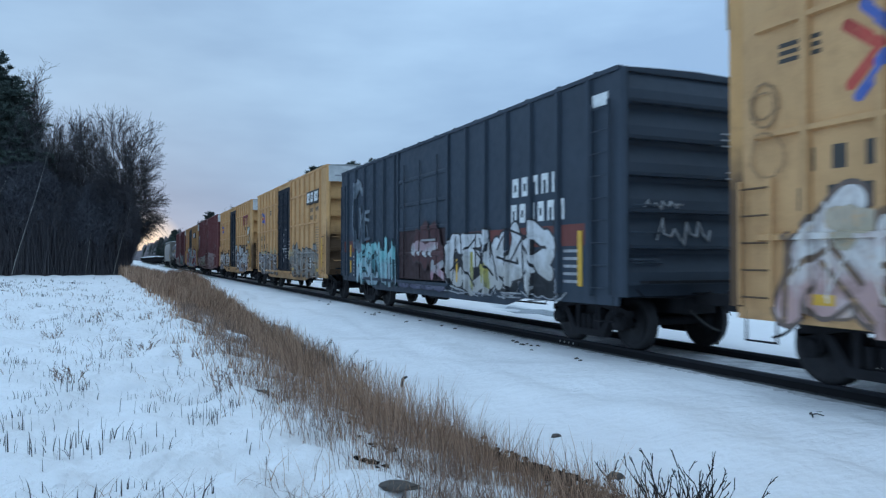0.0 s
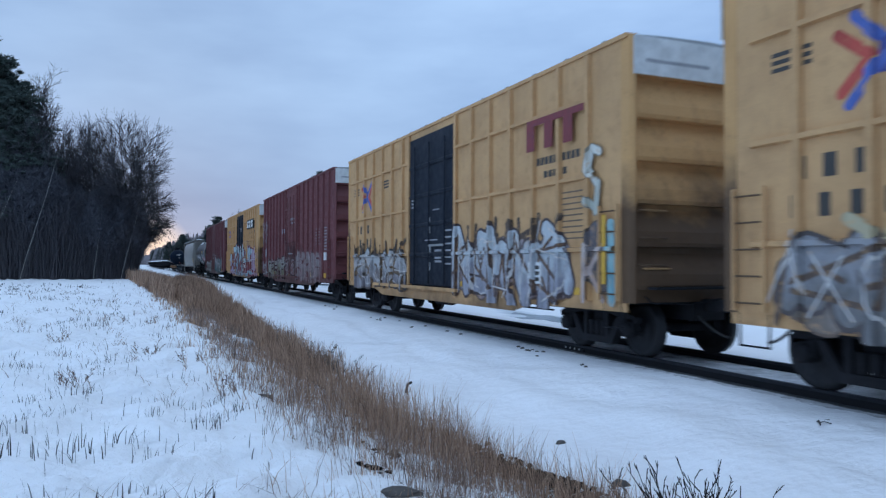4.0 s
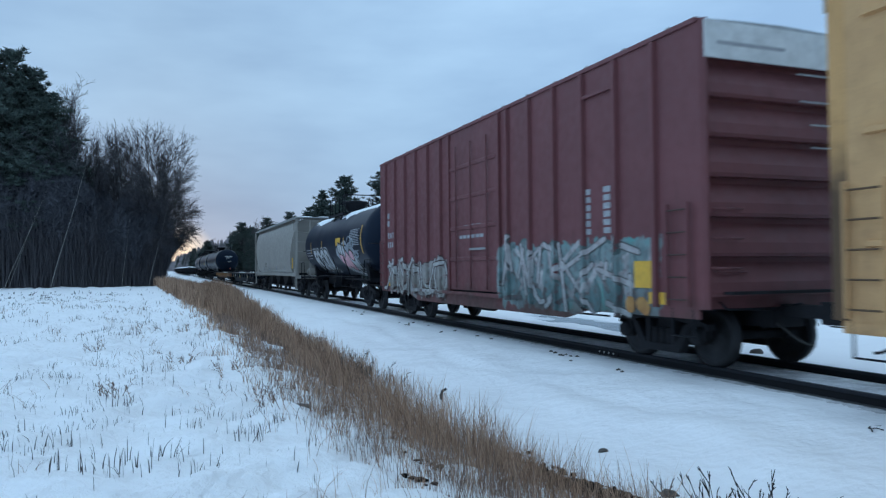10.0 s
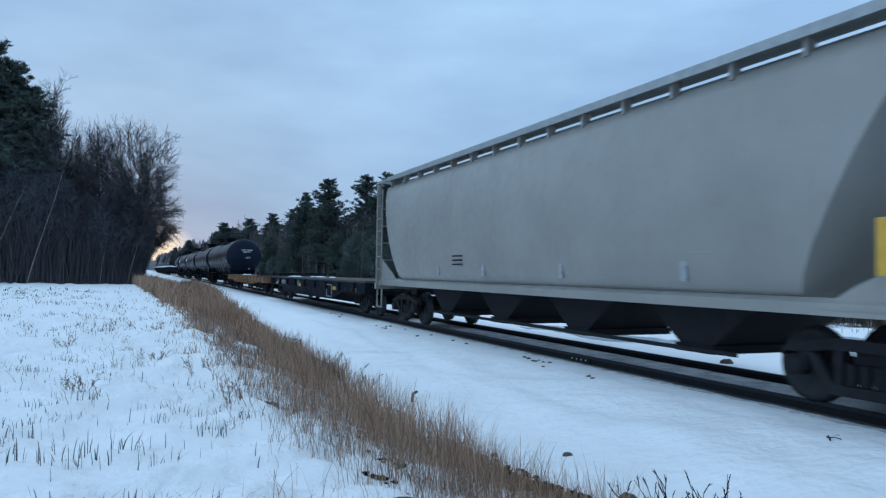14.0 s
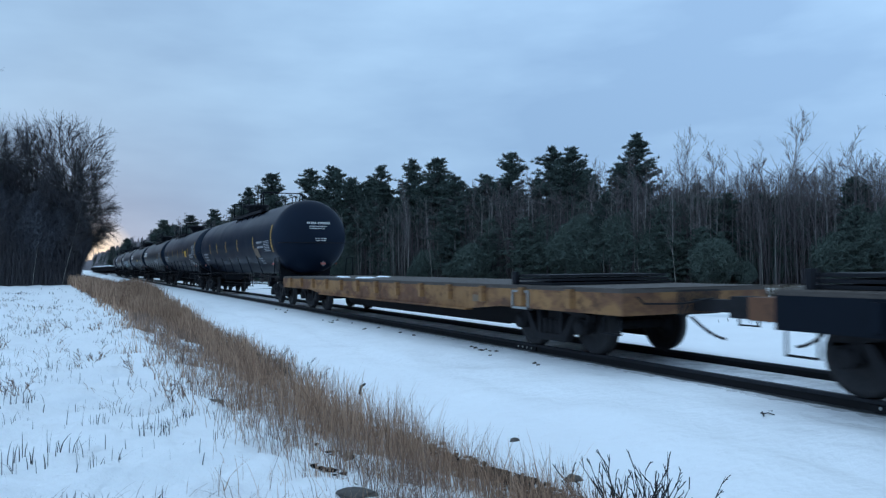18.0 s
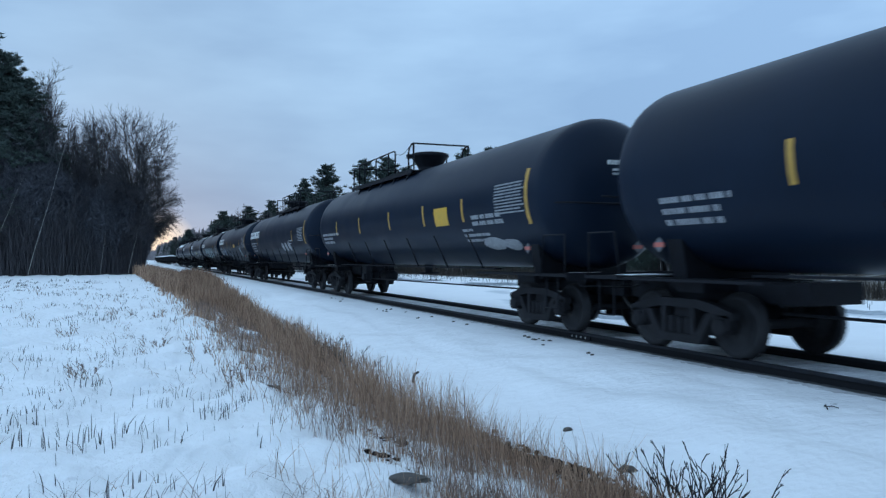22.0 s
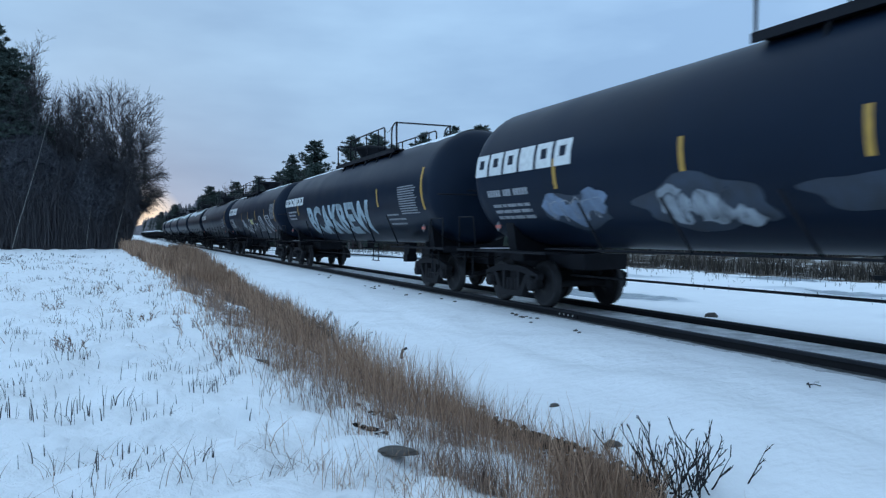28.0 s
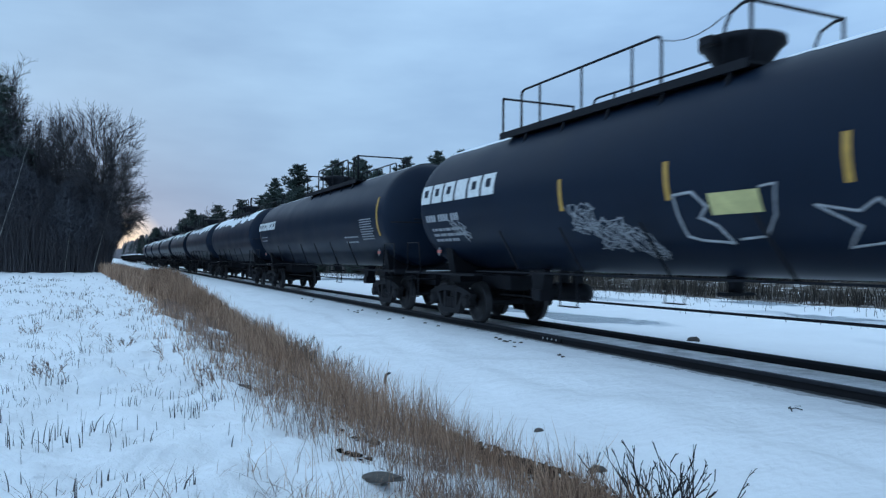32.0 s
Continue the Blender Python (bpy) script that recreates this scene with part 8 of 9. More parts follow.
# ---------------------------------------------------------------- covered hopper
def hopper_car(label, centre, L):
    car = thing("hopper_car", label, "hopper car", group="train")
    TRAIN.append((car, centre))
    P = paint("pale_grey_hopper_paint", (0.300, 0.285, 0.262), wear=0.22, rough=0.42, dirt=(0.22, 0.195, 0.16), rust=(0.22, 0.17, 0.12), spec=0.45)
    h = L / 2
    prof = []
    for z, x in ((1.28, 1.33), (1.36, 1.43), (1.55, 1.53), (1.9, 1.60), (2.4, 1.63), (2.9, 1.62), (3.3, 1.58), (3.7, 1.50), (4.0, 1.41), (4.18, 1.30), (4.30, 1.10), (4.40, 0.8), (4.46, 0.3)):
        prof.append((x, z))
    full = [(-x, z) for x, z in prof] + [(x, z) for x, z in reversed(prof)]
    n = len(full)

    def end_at(z):
        return h - 0.35 - 1.75 * max(0.0, min(1.0, (4.2 - z) / 2.9)) ** 0.85

    stations = (-1.0, -0.93, -0.6, -0.2, 0.2, 0.6, 0.93, 1.0)
    vs = [(x * (1.0 if abs(k) < 0.99 else 0.985), k * end_at(z), z) for k in stations for x, z in full]
    fs = [(j * n + i, j * n + (i + 1) % n, (j + 1) * n + (i + 1) % n, (j + 1) * n + i) for j in range(len(stations) - 1) for i in range(n)]
    part("body", Geo().add(vs, fs, True), P, car)
    for e in (-1, 1):
        k = n // 2
        vs = [(x * 0.985, e * end_at(z), z) for x, z in full]
        fs = [(i, i + 1, n - 2 - i, n - 1 - i) for i in range(k - 1)]
        part("slope_sheet", Geo().add(vs, fs), P, car)
        # shear plates: the outer end walls that rise beside the slope sheet
        for s in (-1, 1):
            part("end_post", Geo().box(*sorted((s * 1.44, s * 1.54)), *sorted((e * (h - 0.02), e * (h - 0.14))), 1.0, 4.3), P, car)
            part("inner_post", Geo().box(*sorted((s * 0.70, s * 0.78)), *sorted((e * (h - 0.02), e * (h - 0.10))), 1.15, 4.25), P, car)
            ladder(car, s * 1.55, *sorted((e * (h - 0.15), e * (h - 0.62))), 1.2, 4.0, 8, P)
            part("shear_plate", Geo().prism([(e * (h - 0.14), 1.95), (e * (h - 0.14), 1.25), (e * (h - 1.7), 1.25), (e * (h - 1.35), 1.45)], "x", s * 1.40 - 0.02, s * 1.40 + 0.02), P, car)
            part("sill_step", Geo().path([(s * 1.5, e * (h - 0.1), 1.0), (s * 1.5, e * (h - 0.1), 0.42), (s * 1.5, e * (h - 0.55), 0.42), (s * 1.5, e * (h - 0.55), 1.0)], 0.022, 5), P, car)
        part("end_beam", Geo().box(-1.56, 1.56, *sorted((e * (h + 0.02), e * (h - 0.16))), 0.98, 1.16), P, car)
        part("end_platform", Geo().box(-1.5, 1.5, *sorted((e * (h - 0.16), e * (h - 1.9))), 1.10, 1.15), P, car)
        part("roof_platform", Geo().box(-1.5, 1.5, *sorted((e * (h + 0.05), e * (h - 0.75))), 4.36, 4.42), GALV, car, "grated roof platform")
        for k in range(3):
            px, py = (-0.9, 0.1, 0.9)[k], e * (h - 0.30 - 0.1 * k)
            pts = blob(px, py, 0.42, 0.24, k + 3 * e, 18, 0.4)
            cap = Geo().add([(a, b, 4.421) for a, b in pts] + [(px + (a - px) * 0.55, py + (b - py) * 0.55, 4.47) for a, b in pts], [(q, (q + 1) % 18, 18 + (q + 1) % 18, 18 + q) for q in range(18)] + [tuple(range(18, 36))], True)
            part("snow_patch", cap, SNOWCAP, car, "snow lying on the roof platform")
        for k in range(4):
            part("end_rung", Geo().path([(-1.48, e * (h + 0.0), 1.9 + 0.55 * k), (-1.48, e * (h + 0.06), 1.9 + 0.55 * k), (-0.76, e * (h + 0.06), 1.9 + 0.55 * k), (-0.76, e * (h + 0.0), 1.9 + 0.55 * k)], 0.014, 5), P, car)
        coupler(car, e * h, 0.75, e)
        truck(car, e * (h - 1.55))
        part("brake_reservoir", Geo().lathe([(-0.4, 0.1), (-0.36, 0.2), (0.36, 0.2), (0.4, 0.1)], "y", (0.5 * e, 1.36), 14), P, car, m=pose(0, e * (h - 1.0), 0))
    for s in (-1, 1):
        part("side_sill", Geo().prism([(s * 1.36, 1.10), (s * 1.47, 1.10), (s * 1.47, 1.24), (s * 1.36, 1.30)], "y", -h + 0.1, h - 0.1), P, car)
        walkway = part("roof_walk", Geo().box(*sorted((s * 0.95, s * 1.42)), -h + 0.75, h - 0.75, 4.40, 4.44), GALV, car, "grated running board")
        part("walk_edge", Geo().box(*sorted((s * 1.42, s * 1.46)), -h + 0.75, h - 0.75, 4.34, 4.47), GALV, walkway)
        for k in range(15):
            y = -h + 0.9 + (L - 1.8) * k / 14
            part("walk_bracket", kept("walk_bracket%d" % s, lambda: Geo().box(*sorted((s * 1.2, s * 1.36)), -0.03, 0.03, 4.14, 4.39), P), None, car, m=pose(0, y, 0))
    for k in range(8):
        part("roof_hatch", Geo().lathe([(4.40, 0.40), (4.47, 0.40), (4.52, 0.30), (4.53, 0.05)], "z", (0, -h + 2.2 + (L - 4.4) * k / 7), 18), P, car)
    for k in range(4):
        y = (k - 1.5) * 3.15
        part("outlet_hopper", Geo().prism([(y - 1.4, 1.3), (y + 1.4, 1.3), (y + 0.35, 0.52), (y - 0.35, 0.52)], "x", -0.9, 0.9).box(-0.95, 0.95, y - 0.4, y + 0.4, 0.40, 0.52), GRIME, car)
    part("gate_rail", Geo().box(-1.02, -0.96, -5.6, 5.6, 0.42, 0.48), GRIME, car)
    for k, y in enumerate((-5.2, -2.0, 1.2, 3.8)):
        bars("reflector", car, -1.535, [(y - 0.06, y + 0.06, 1.45, 1.8)], FADED, "worn pale reflector", 0.03)
    bars("reflector", car, -1.58, [(-h + 0.8, -h + 1.0, 1.55, 2.15)], YELLOW, "yellow reflective patch", 0.02)
    bars("stencil", car, -1.585, [(-5.9, -5.2, 1.95, 2.2), (-5.8, -5.3, 1.85, 1.88)], FADED, "framed stencil")
    bars("stencil", car, -1.6, [(2.2, 2.8, 2.1 - 0.1 * k, 2.14 - 0.1 * k) for k in range(5)], GRIME)
    return car


hopper_car("pale grey covered hopper with curved sides and roof walk", 138.6, 18.2)


# ---------------------------------------------------------------- flat cars
def flat_car(label, centre, L, P, deep, panel_at, pockets, zt=1.13, reach=(0.6, 0.6), axle=(2.1, 2.1), marks=(), group="train"):
    car = thing("flat_car", label, "flat car", group=group)
    TRAIN.append((car, centre))
    h = L / 2
    W = 1.45
    zb = 0.74
    for s in (-1, 1):
        part("side_sill", Geo().prism([(-h, zt), (h, zt), (h, zb), (h - 3.4, zb), (h - 4.6, deep), (-h + 4.6, deep), (-h + 3.4, zb), (-h, zb)], "x", s * W - 0.05, s * W + 0.05), P, car)
        part("sill_flange", Geo().box(*sorted((s * (W - 0.05), s * (W + 0.12))), -h + 4.6, h - 4.6, deep - 0.03, deep), P, car)
        for k in range(pockets):
            y = -h + 1.2 + (L - 2.4) * k / (pockets - 1)
            part("stake_pocket", kept("stake_pocket_" + P.name, lambda: Geo().prism([(0, -0.07), (0.09, -0.06), (0.09, 0.06), (0, 0.07)], "z", 0.80, 1.10), P), None, car, m=pose(s * (W + 0.05), y, 0, 0, 0, 0 if s > 0 else 180))
        bars("reflector", car, s * (W + 0.051), [(q, q + 0.5, 0.79, 0.92) for q in (marks or (-h + 3.9,))], YELLOW if deep < 0.6 else FADEDINK, "reflective patch", 0.006)
        for e in (-1, 1):
            part("sill_step", Geo().path([(s * W, e * (h - 0.1), zb), (s * W, e * (h - 0.1), 0.46), (s * W, e * (h - 0.5), 0.46), (s * W, e * (h - 0.5), zb)], 0.016, 5), IRON, car)
    dk = part("deck", Geo().box(-W - 0.04, W + 0.04, -h, h, zt, zt + 0.045), DECK, car)
    plank = kept("deck_plank_%.2f" % zt, lambda: Geo().box(-W - 0.05, W + 0.05, -0.105, 0.105, zt + 0.045, zt + 0.07), DECK)
    k = -h + 0.15
    while k < h - 0.1:
        part("plank", plank, None, dk, m=pose(0, k, 0))
        k += 0.222
    part("centre_sill", Geo().prism([(-h, 1.1), (h, 1.1), (h, 0.72), (h - 3.4, 0.72), (h - 4.8, 0.27), (-h + 4.8, 0.27), (-h + 3.4, 0.72), (-h, 0.72)], "x", -0.45, 0.45), GRIME, car)
    for e in (-1, 1):
        part("end_sill", Geo().box(-W, W, *sorted((e * h, e * (h - 0.12))), zb, zt), P, car)
        coupler(car, e * h, reach[0] if e < 0 else reach[1], e)
        truck(car, e * (h - (axle[0] if e < 0 else axle[1])))
    for y0, y1 in panel_at:
        for k in range(3):
            part("bridge_plate", Geo().box(-1.35, 1.30, y0 + 0.06 * k, y1 - 0.04 * k, zt + 0.08 + 0.065 * k, zt + 0.12 + 0.065 * k), IRON, car, "stacked steel plate")
        part("plate_lug", Geo().box(-1.43, -1.35, y1 - 0.16, y1 - 0.04, zt + 0.04, zt + 0.30), IRON, car)
    rng = random.Random(int(centre))
    for k in range(5):
        y = rng.uniform(h - 8.0, h - 2.4)
        w, l = rng.uniform(0.12, 0.35), rng.uniform(0.3, 1.0)
        x = rng.uniform(-1.0, 0.8)
        pts = blob(x, y + l / 2, w, l / 2, k + centre, 22, 0.35)
        n = len(pts)
        vs = [(px, py, zt + 0.071) for px, py in pts] + [(x + (px - x) * 0.6, y + l / 2 + (py - y - l / 2) * 0.6, zt + 0.11) for px, py in pts]
        fs = [(i, (i + 1) % n, n + (i + 1) % n, n + i) for i in range(n)] + [tuple(n + i for i in range(n))]
        part("snow_patch", Geo().add(vs, fs, True), SNOWCAP, car, "thin snow left on the deck")
    return car


P9 = paint("black_flat_car_paint", (0.008, 0.0115, 0.018), wear=0.10, spec=0.05, dirt=(0.009, 0.012, 0.017), rust=(0.014, 0.014, 0.015), tags=((1.15, 1.75, 0.76, 1.05, (TEAL, (0.12, 0.36, 0.34)), BLK, 0.4, 61.0),))
c9 = flat_car("long black flat car with a wooden deck and snow patches", 158.47, 18.95, P9, 0.46, ((7.6, 9.2),), 9, 1.13, (0.6, 0.95), (1.45, 1.45), (-8.4, -5.6, 1.0, 4.2, 7.0))
bars("stencil", c9, -1.501, word(6.15, 6.9, 0.82, 1.04, 4, 0.5) + word(4.85, 5.85, 0.82, 1.04, 6, 0.5), FADED, "white reporting marks")
bars("stencil", c9, -1.501, [(2.0, 2.5, 0.84 + 0.08 * k, 0.88 + 0.08 * k) for k in range(3)], FADED)
part("placard_holder", Geo().box(-1.53, -1.505, -5.0, -4.96, 0.5, 1.0).box(-1.53, -1.505, -4.2, -4.16, 0.5, 1.0).box(-1.53, -1.505, -5.0, -4.16, 0.96, 1.0).box(-1.53, -1.505, -5.0, -4.16, 0.5, 0.54), GALV, c9, "bright steel frame")
P10 = paint("rusty_tan_flat_car_paint", (0.29, 0.150, 0.062), wear=0.8, rust=(0.12, 0.052, 0.032), dirt=(0.10, 0.055, 0.035), rough=0.7, blotch=0.85)
c10 = flat_car("long rusty tan flat car with a wooden deck and stake pockets", 180.0, 19.0, P10, 0.64, ((-7.6, -6.4),), 13, 1.07, (0.95, 0.6), (2.40, 2.1))
part("end_box", Geo().box(-1.25, -0.45, 9.56, 10.05, 0.80, 1.08), P10, c9, "rusty tan box on the end sill")
part("placard_holder", Geo().box(-1.53, -1.505, -7.1, -7.06, 0.72, 1.05).box(-1.53, -1.505, -6.6, -6.56, 0.72, 1.05).box(-1.53, -1.505, -7.1, -6.56, 1.01, 1.05).box(-1.53, -1.505, -7.1, -6.56, 0.72, 0.76), GALV, c10, "bright steel frame")

# ---------------------------------------------------------------- the long tank cars
RT, ZT = 1.5, 2.70
spots = [200.2, 221.0, 241.75, 262.55, 283.05, 303.55, 324.05]
c11 = tank_car("long black tank car with yellow stripes and a railed walkway", spots[0], 19.6, BLACKTANK, True, (5.9, 3.7, 1.1, -1.9, -5.4))
wrap(c11, "warning_panel", RT, ZT, [(-6.1, -5.35, 1.92, 2.32)], FADEDINK, "dull ochre warning panel")
text_block(c11, RT, ZT, -6.1, 2.50, (1.1, 1.1), 0.2, 0.09)
text_block(c11, RT, ZT, -7.35, 2.55, (1.0,) * 5, 0.10)
text_block(c11, RT, ZT, 8.3, 2.22, (1.6, 1.2, 1.2), 0.16, 0.08)
text_block(c11, RT, ZT, -5.7, 1.84, (0.6, 0.6, 0.6), 0.1, 0.05)
c12 = tank_car("long black tank car with a yellow panel and white lettering", spots[1], 19.4, BLACKTANK, False, (6.3, 3.2, -0.05, -2.95, -5.5))
wrap(c12, "warning_panel", RT, ZT, [(-4.6, -3.75, 2.24, 2.69)], YELLOW, "yellow warning panel")
text_block(c12, RT, ZT, 8.6, 2.32, (2.7, 1.6, 1.6), 0.15, 0.09)
text_block(c12, RT, ZT, -5.3, 2.05, (0.6, 1.5, 1.5), 0.12, 0.06)
text_block(c12, RT, ZT, -5.95, 2.31, (1.5, 1.7), 0.14, 0.09)
text_block(c12, RT, ZT, -7.2, 2.95, (1.3,) * 7, 0.10)
wrap_shape(c12, "graffiti_shape", RT, ZT, [blob(-6.6, 1.75, 0.5, 0.14, 2.0), blob(-7.4, 1.72, 0.4, 0.12, 3.0)], FADED, "faint white scrawl")
c13 = tank_car("long black tank car with a white block company mark", spots[2], 19.0, BLACKTANK, True, (6.0, -5.4), 0.2)
white_blocks(c13, RT, ZT, 8.8, 5.1, 2.72, 3.14, 6)
text_block(c13, RT, ZT, 8.3, 2.36, (2.2, 1.6, 1.6, 1.3), 0.16, 0.08)
text_block(c13, RT, ZT, -6.8, 2.85, (1.3,) * 6, 0.11)
text_block(c13, RT, ZT, -4.2, 2.3, (1.2, 1.0), 0.14)
wrap_shape(c13, "graffiti_shape", RT, ZT, [blob(-2.5 - 0.9 * k, 2.05, 0.28, 0.22, 2.0 + k) for k in range(3)], FADED, "faint white scrawl")
c14 = tank_car("long black tank car with white mark and blue-grey spray", spots[3], 19.0, BLACKTANK, True, (5.74, 2.48, -0.3, -5.4))
white_blocks(c14, RT, ZT, 8.87, 5.1, 2.68, 3.14, 6)
text_block(c14, RT, ZT, 8.4, 2.24, (1.75,), 0.15, 0.13)
text_block(c14, RT, ZT, 8.3, 2.02, (1.6, 1.6, 1.5), 0.12, 0.06)
wrap(c14, "warning_panel", RT, ZT, [(-2.6, -1.6, 2.30, 2.56)], YELLOW, "yellow warning panel")
BLUESPRAY = plain("blue_grey_spray", (0.14, 0.19, 0.27), 0.6, 0, 0.5, 4)


def scribble(car, y, z, wide, high, turns, material, label, thick, seed):
    """A looping line of spray paint on the shell."""
    rng = random.Random(seed)
    a, pts = rng.uniform(0, 6), []
    for k in range(turns * 6):
        a += rng.uniform(0.6, 1.3)
        f = k / (turns * 6 - 1)
        p, q = y - wide * (f - 0.5) + 0.22 * wide / turns * 2 * math.cos(a), z + high * math.sin(a) * rng.uniform(0.6, 1.0)
        pts.append((on_tank(RT + 0.004, ZT, p, q), p, q))
    part("graffiti_line", Geo().path(pts, thick, 5), material, car, label)


HAZE = plain("thin_blue_haze", (0.024, 0.036, 0.056), 0.6, 0, 0.6, 3)
wrap_shape(c14, "graffiti_haze", RT, ZT, [blob(5.35, 1.92, 1.25, 0.30, 3.0, 40, 0.5), blob(2.35, 1.88, 1.15, 0.36, 4.0, 40, 0.5), blob(-0.3, 1.95, 0.9, 0.22, 5.0, 34, 0.4)], HAZE, "thin cloud of blue spray paint")
wrap_shape(c14, "graffiti_shape", RT, ZT, [blob(5.95, 1.95, 0.42, 0.22, 6.0, 24, 0.6), blob(5.35, 1.85, 0.34, 0.20, 7.0, 24, 0.6), blob(4.75, 2.02, 0.36, 0.24, 8.0, 24, 0.6)], BLUESPRAY, "blue-grey sprayed letter", 0.010)
wrap_shape(c14, "graffiti_shape", RT, ZT, [blob(2.85, 1.92, 0.32, 0.26, 9.0, 24, 0.6), blob(2.2, 1.82, 0.34, 0.24, 10.0, 24, 0.6), blob(1.6, 1.70, 0.22, 0.14, 11.0, 24, 0.6)], MISTED, "pale sprayed letter", 0.010)
scribble(c14, 5.4, 1.92, 1.7, 0.22, 6, FADED, "thin white looping spray line", 0.010, 1)
scribble(c14, 2.4, 1.86, 1.5, 0.24, 6, HAZE, "thin dark looping spray line", 0.014, 3)
scribble(c14, -5.3, 1.95, 0.5, 0.35, 2, MISTED, "pale sprayed stroke", 0.035, 4)
text_block(c14, RT, ZT, -7.0, 2.9, (1.4,) * 7, 0.11)
text_block(c14, RT, ZT, -4.6, 2.35, (1.6, 1.3), 0.14)
c15 = tank_car("long black tank car with tall pale graffiti letters", spots[4], 19.0, BLACKTANK, True, (6.3, -4.75), 0.75)
white_blocks(c15, RT, ZT, 8.9, 5.2, 2.70, 3.05, 6)
text_block(c15, RT, ZT, 8.3, 2.4, (1.9, 1.5, 1.5), 0.15, 0.08)
wrap_text(c15, "graffiti", RT, ZT, "BCAKREW", 4.65, -3.85, 1.46, 2.56, CHALKY, "tall pale blue-white painted letters", 0.042, 0.008, 0.1)
text_block(c15, RT, ZT, -6.6, 2.75, (1.4,) * 8, 0.10)
text_block(c15, RT, ZT, -5.3, 2.0, (1.0, 1.4, 1.4), 0.13)
c16 = tank_car("long black tank car with a white mark and scrawled white graffiti", spots[5], 19.0, BLACKTANK, False, (2.85, 0.25, -2.48, -5.55), 0.75)
white_blocks(c16, RT, ZT, 8.85, 5.1, 2.76, 3.20, 6)
text_block(c16, RT, ZT, 8.6, 2.32, (2.0,), 0.15, 0.16)
text_block(c16, RT, ZT, 8.4, 2.1, (1.8, 1.8, 1.4), 0.12, 0.06)
wrap(c16, "warning_panel", RT, ZT, [(-1.29, -0.47, 2.04, 2.32)], plain("faded_yellow_panel", (0.52, 0.47, 0.20), 0.6), "faded yellow warning panel")
THIN = plain("thin_white_spray", (0.13, 0.145, 0.165), 0.6, 0, 0.7, 6)


def chalk(car, points, thick, label, closed=False, material=None):
    """A drawn line of paint through the points (along, up) on the shell."""
    pts = list(points) + ([points[0]] if closed else [])
    fine = []
    for (a, b), (c, d) in zip(pts, pts[1:]):
        fine += [(a + (c - a) * k / 4, b + (d - b) * k / 4) for k in range(4)]
    fine.append(pts[-1])
    part("graffiti_line", Geo().path([(on_tank(RT + 0.003, ZT, y, z), y, z) for y, z in fine], thick, 5), material or FADED, car, label)


rng16 = random.Random(16)
for y, w, zz, n in ((2.35, 0.42, 2.10, 26), (1.75, 0.5, 1.85, 28), (1.1, 0.4, 1.72, 16), (6.9, 0.5, 2.1, 12)):
    a, pts = rng16.uniform(0, 6), []
    for k in range(n * 3):
        a += rng16.uniform(0.35, 0.9)
        pts.append((y + w * math.cos(a) * rng16.uniform(0.3, 1.0), zz + 0.30 * math.sin(a * 1.1) * rng16.uniform(0.4, 1.0)))
    part("graffiti_line", Geo().path([(on_tank(RT + 0.003, ZT, p, q), p, q) for p, q in pts], 0.008, 4), FADED, c16, "dense fine white scrawl")
chalk(c16, [(0.15, 2.34), (-0.2, 2.36), (-0.42, 2.16), (-0.25, 2.02), (-0.5, 1.9), (-0.62, 1.68), (-0.1, 1.72), (0.12, 1.78)], 0.024, "white outlined letter", True)
chalk(c16, [(-1.3, 2.34), (-1.55, 2.36), (-1.45, 2.0), (-1.2, 1.75), (-0.75, 1.72)], 0.018, "white sprayed stroke")
chalk(c16, [(-2.0, 2.08), (-2.5, 1.98), (-2.75, 2.1), (-2.9, 1.95), (-3.4, 2.0), (-3.1, 1.82), (-3.45, 1.62), (-2.8, 1.66), (-2.2, 1.6), (-2.45, 1.82)], 0.018, "white star-shaped scrawl", True)
slab = [(-3.6, 2.34), (-3.9, 2.46), (-4.35, 2.44), (-4.6, 2.25), (-5.05, 1.72), (-5.1, 1.56), (-4.7, 1.52), (-4.3, 1.56), (-4.05, 1.75)]
wrap_shape(c16, "graffiti_shape", RT, ZT, [slab], THIN, "thin pale sprayed slab")
chalk(c16, slab, 0.026, "white edge of a sprayed slab", True)
for k in range(7):
    chalk(c16, [(-3.85 - 0.16 * k, 2.30 - 0.09 * k), (-4.25 - 0.13 * k, 2.36 - 0.10 * k), (-4.1 - 0.15 * k, 2.18 - 0.09 * k)], 0.012, "white hatched stroke")
gate = [(-5.75, 2.42), (-6.75, 2.46), (-7.25, 1.66), (-6.35, 1.60)]
chalk(c16, gate, 0.036, "white outline of a slanting letter", True)
chalk(c16, [(-6.15, 2.3), (-6.55, 2.3), (-6.6, 2.05), (-6.45, 1.92)], 0.024, "white inner stroke")
chalk(c16, [(-6.5, 1.75), (-6.7, 1.95), (-6.95, 1.78)], 0.03, "white inner stroke")
text_block(c16, RT, ZT, -7.2, 3.0, (1.3,) * 8, 0.10)
c17 = tank_car("long black tank car with white mark and snowy top", spots[6], 19.0, BLACKTANK, True, (-8.4,), 0.55)
white_blocks(c17, RT, ZT, 9.0, 5.3, 2.76, 3.12, 6)
text_block(c17, RT, ZT, 8.4, 2.4, (1.3, 1.2), 0.16)
text_block(c17, RT, ZT, -6.8, 2.6, (1.2,) * 6, 0.11)
text_block(c17, RT, ZT, -5.0, 2.1, (1.5, 1.2), 0.16)
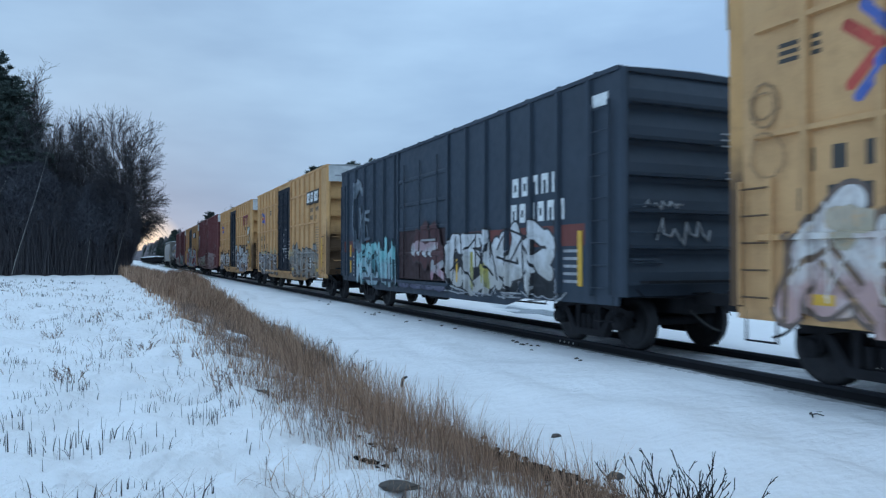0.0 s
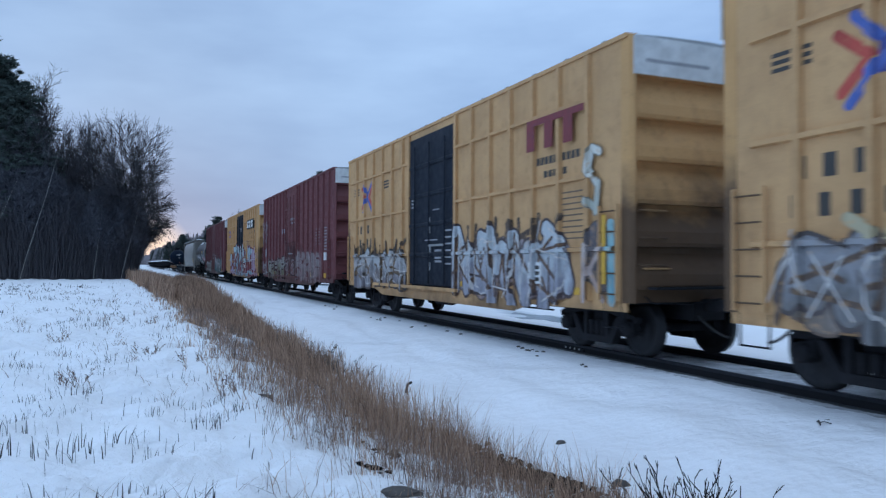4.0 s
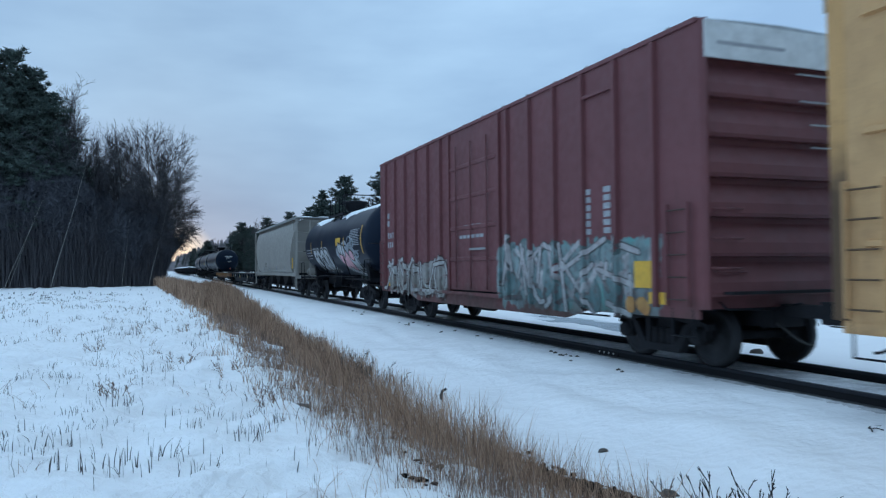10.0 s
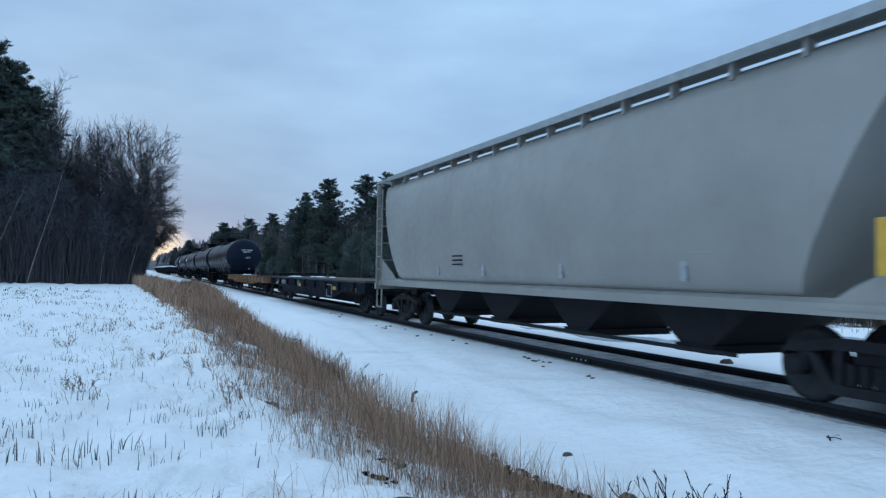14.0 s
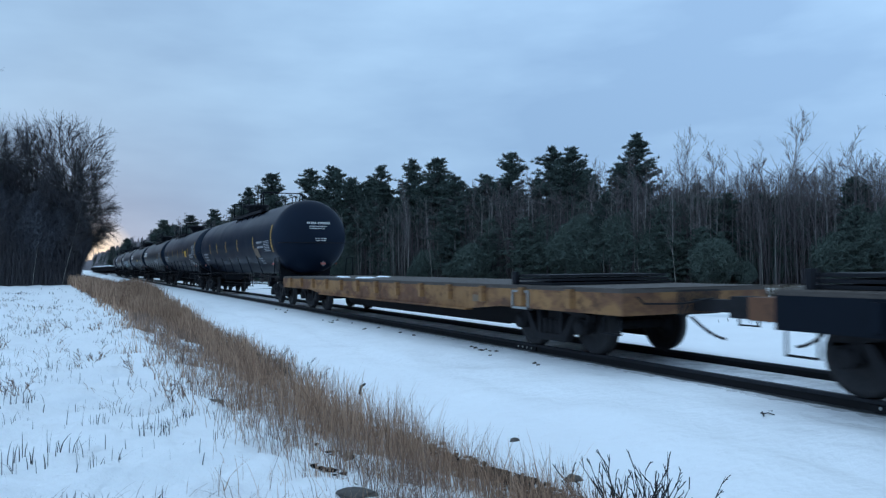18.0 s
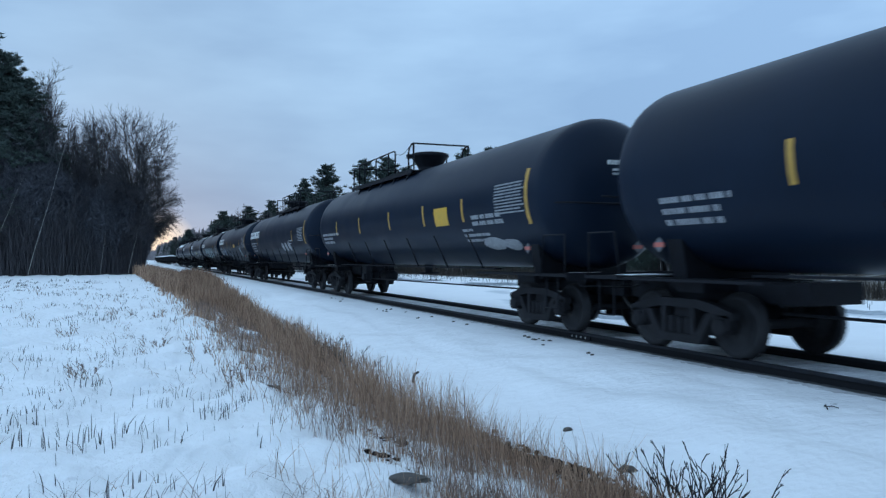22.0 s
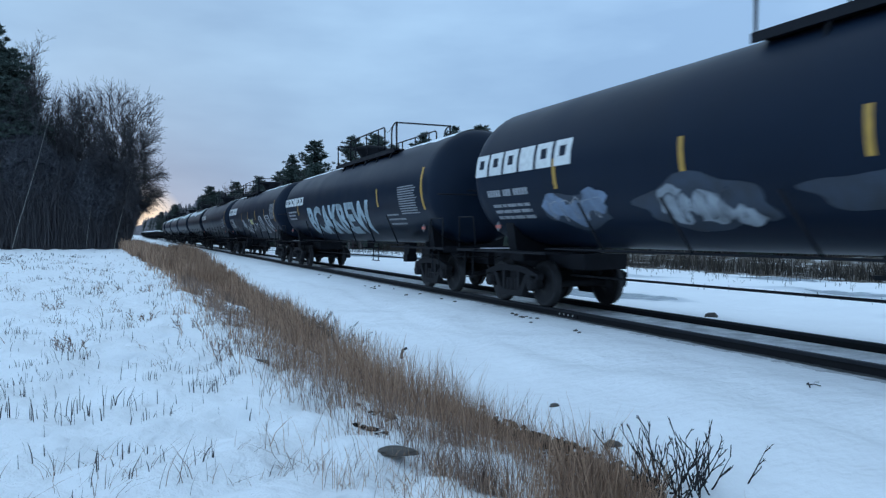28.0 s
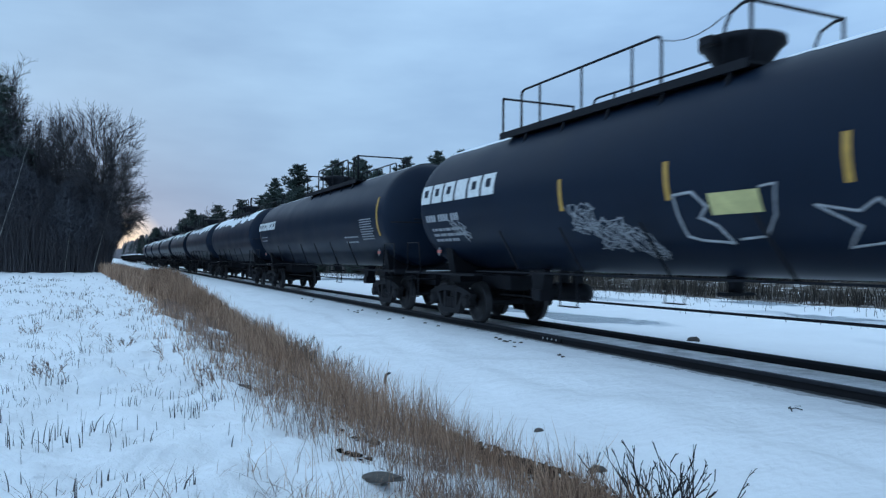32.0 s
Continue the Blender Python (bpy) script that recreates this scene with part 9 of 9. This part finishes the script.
for i in range(9):
    tank_car("black tank car with thick patchy snow on its top", 343.4 + 18.2 * i, 16.2, BLACKTANK, i % 2 == 0, (), 1.5, False, 1.5, 2.70, i < 2, False)


# ---------------------------------------------------------------- low cars stored far along the line
def stored_car(y, seed):
    car = thing("gondola_car", "low dark gondola car standing far off under snow", "gondola car", pose(D_TRACK - 0.3, y, 0), "stored cars")
    rng = random.Random(seed)
    for s in (-1, 1):
        part("side_wall", Geo().box(*sorted((s * 1.5, s * 1.42)), -7.4, 7.4, 0.9, 1.95), GRIME, car)
        for k in range(9):
            part("side_post", kept("gondola_post", lambda: Geo().box(-0.07, 0.07, -0.07, 0.07, 0.9, 1.95), GRIME), None, car, m=pose(s * 1.53, -7.2 + 1.8 * k, 0))
    for e in (-1, 1):
        part("end_wall", Geo().box(-1.45, 1.45, *sorted((e * 7.4, e * 7.3)), 0.9, 1.95), GRIME, car)
        truck(car, e * 5.6, False)
    part("floor", Geo().box(-1.42, 1.42, -7.3, 7.3, 0.85, 0.95), GRIME, car)
    vs, fs = [], []
    for j in range(25):
        for i in range(7):
            vs.append((-1.42 + 2.84 * i / 6, -7.3 + 14.6 * j / 24, 1.9 + 0.35 * lump(i * 0.5 + seed, j * 0.35) + 0.3 * (1 - abs(i - 3) / 3)))
    fs = [(j * 7 + i, j * 7 + i + 1, (j + 1) * 7 + i + 1, (j + 1) * 7 + i) for j in range(24) for i in range(6)]
    part("snow_load", Geo().add(vs, fs, True), SNOWCAP, car, "rounded snow over the load")


for i in range(9):
    stored_car(208 + 16.6 * i, i * 3.1)
siding = thing("siding_track", "straight siding running on into the distance", "railway track", kind="structure")
for side in (-1, 1):
    part("rail", Geo().prism([(side * 0.755 + u, w) for u, w in RAIL_FOOT], "y", 196, 420), RAIL, siding, m=pose(D_TRACK - 0.3, 0, 0))


# ---------------------------------------------------------------- what moves
def travelled(t):
    """How far the train has come after t seconds: it gathers speed slowly."""
    return 8.72 * t + 0.0165 * t * t


def motions():
    marks = [float(v) for v in range(0, 33)]
    for car, s in TRAIN:
        walk(car, [(t, pose(*track_at(s - travelled(t))[:2], 0, 0, 0, track_at(s - travelled(t))[2])) for t in marks])
    ticks = [i * 2 / FPS for i in range(481)]
    turns = [math.degrees(travelled(t) / WHEEL_R) % 360 for t in ticks]
    for ws, y in ROLLING:
        walk(ws, [(t, pose(0, y, WHEEL_R, a, 0, 0)) for t, a in zip(ticks, turns)])


motions()
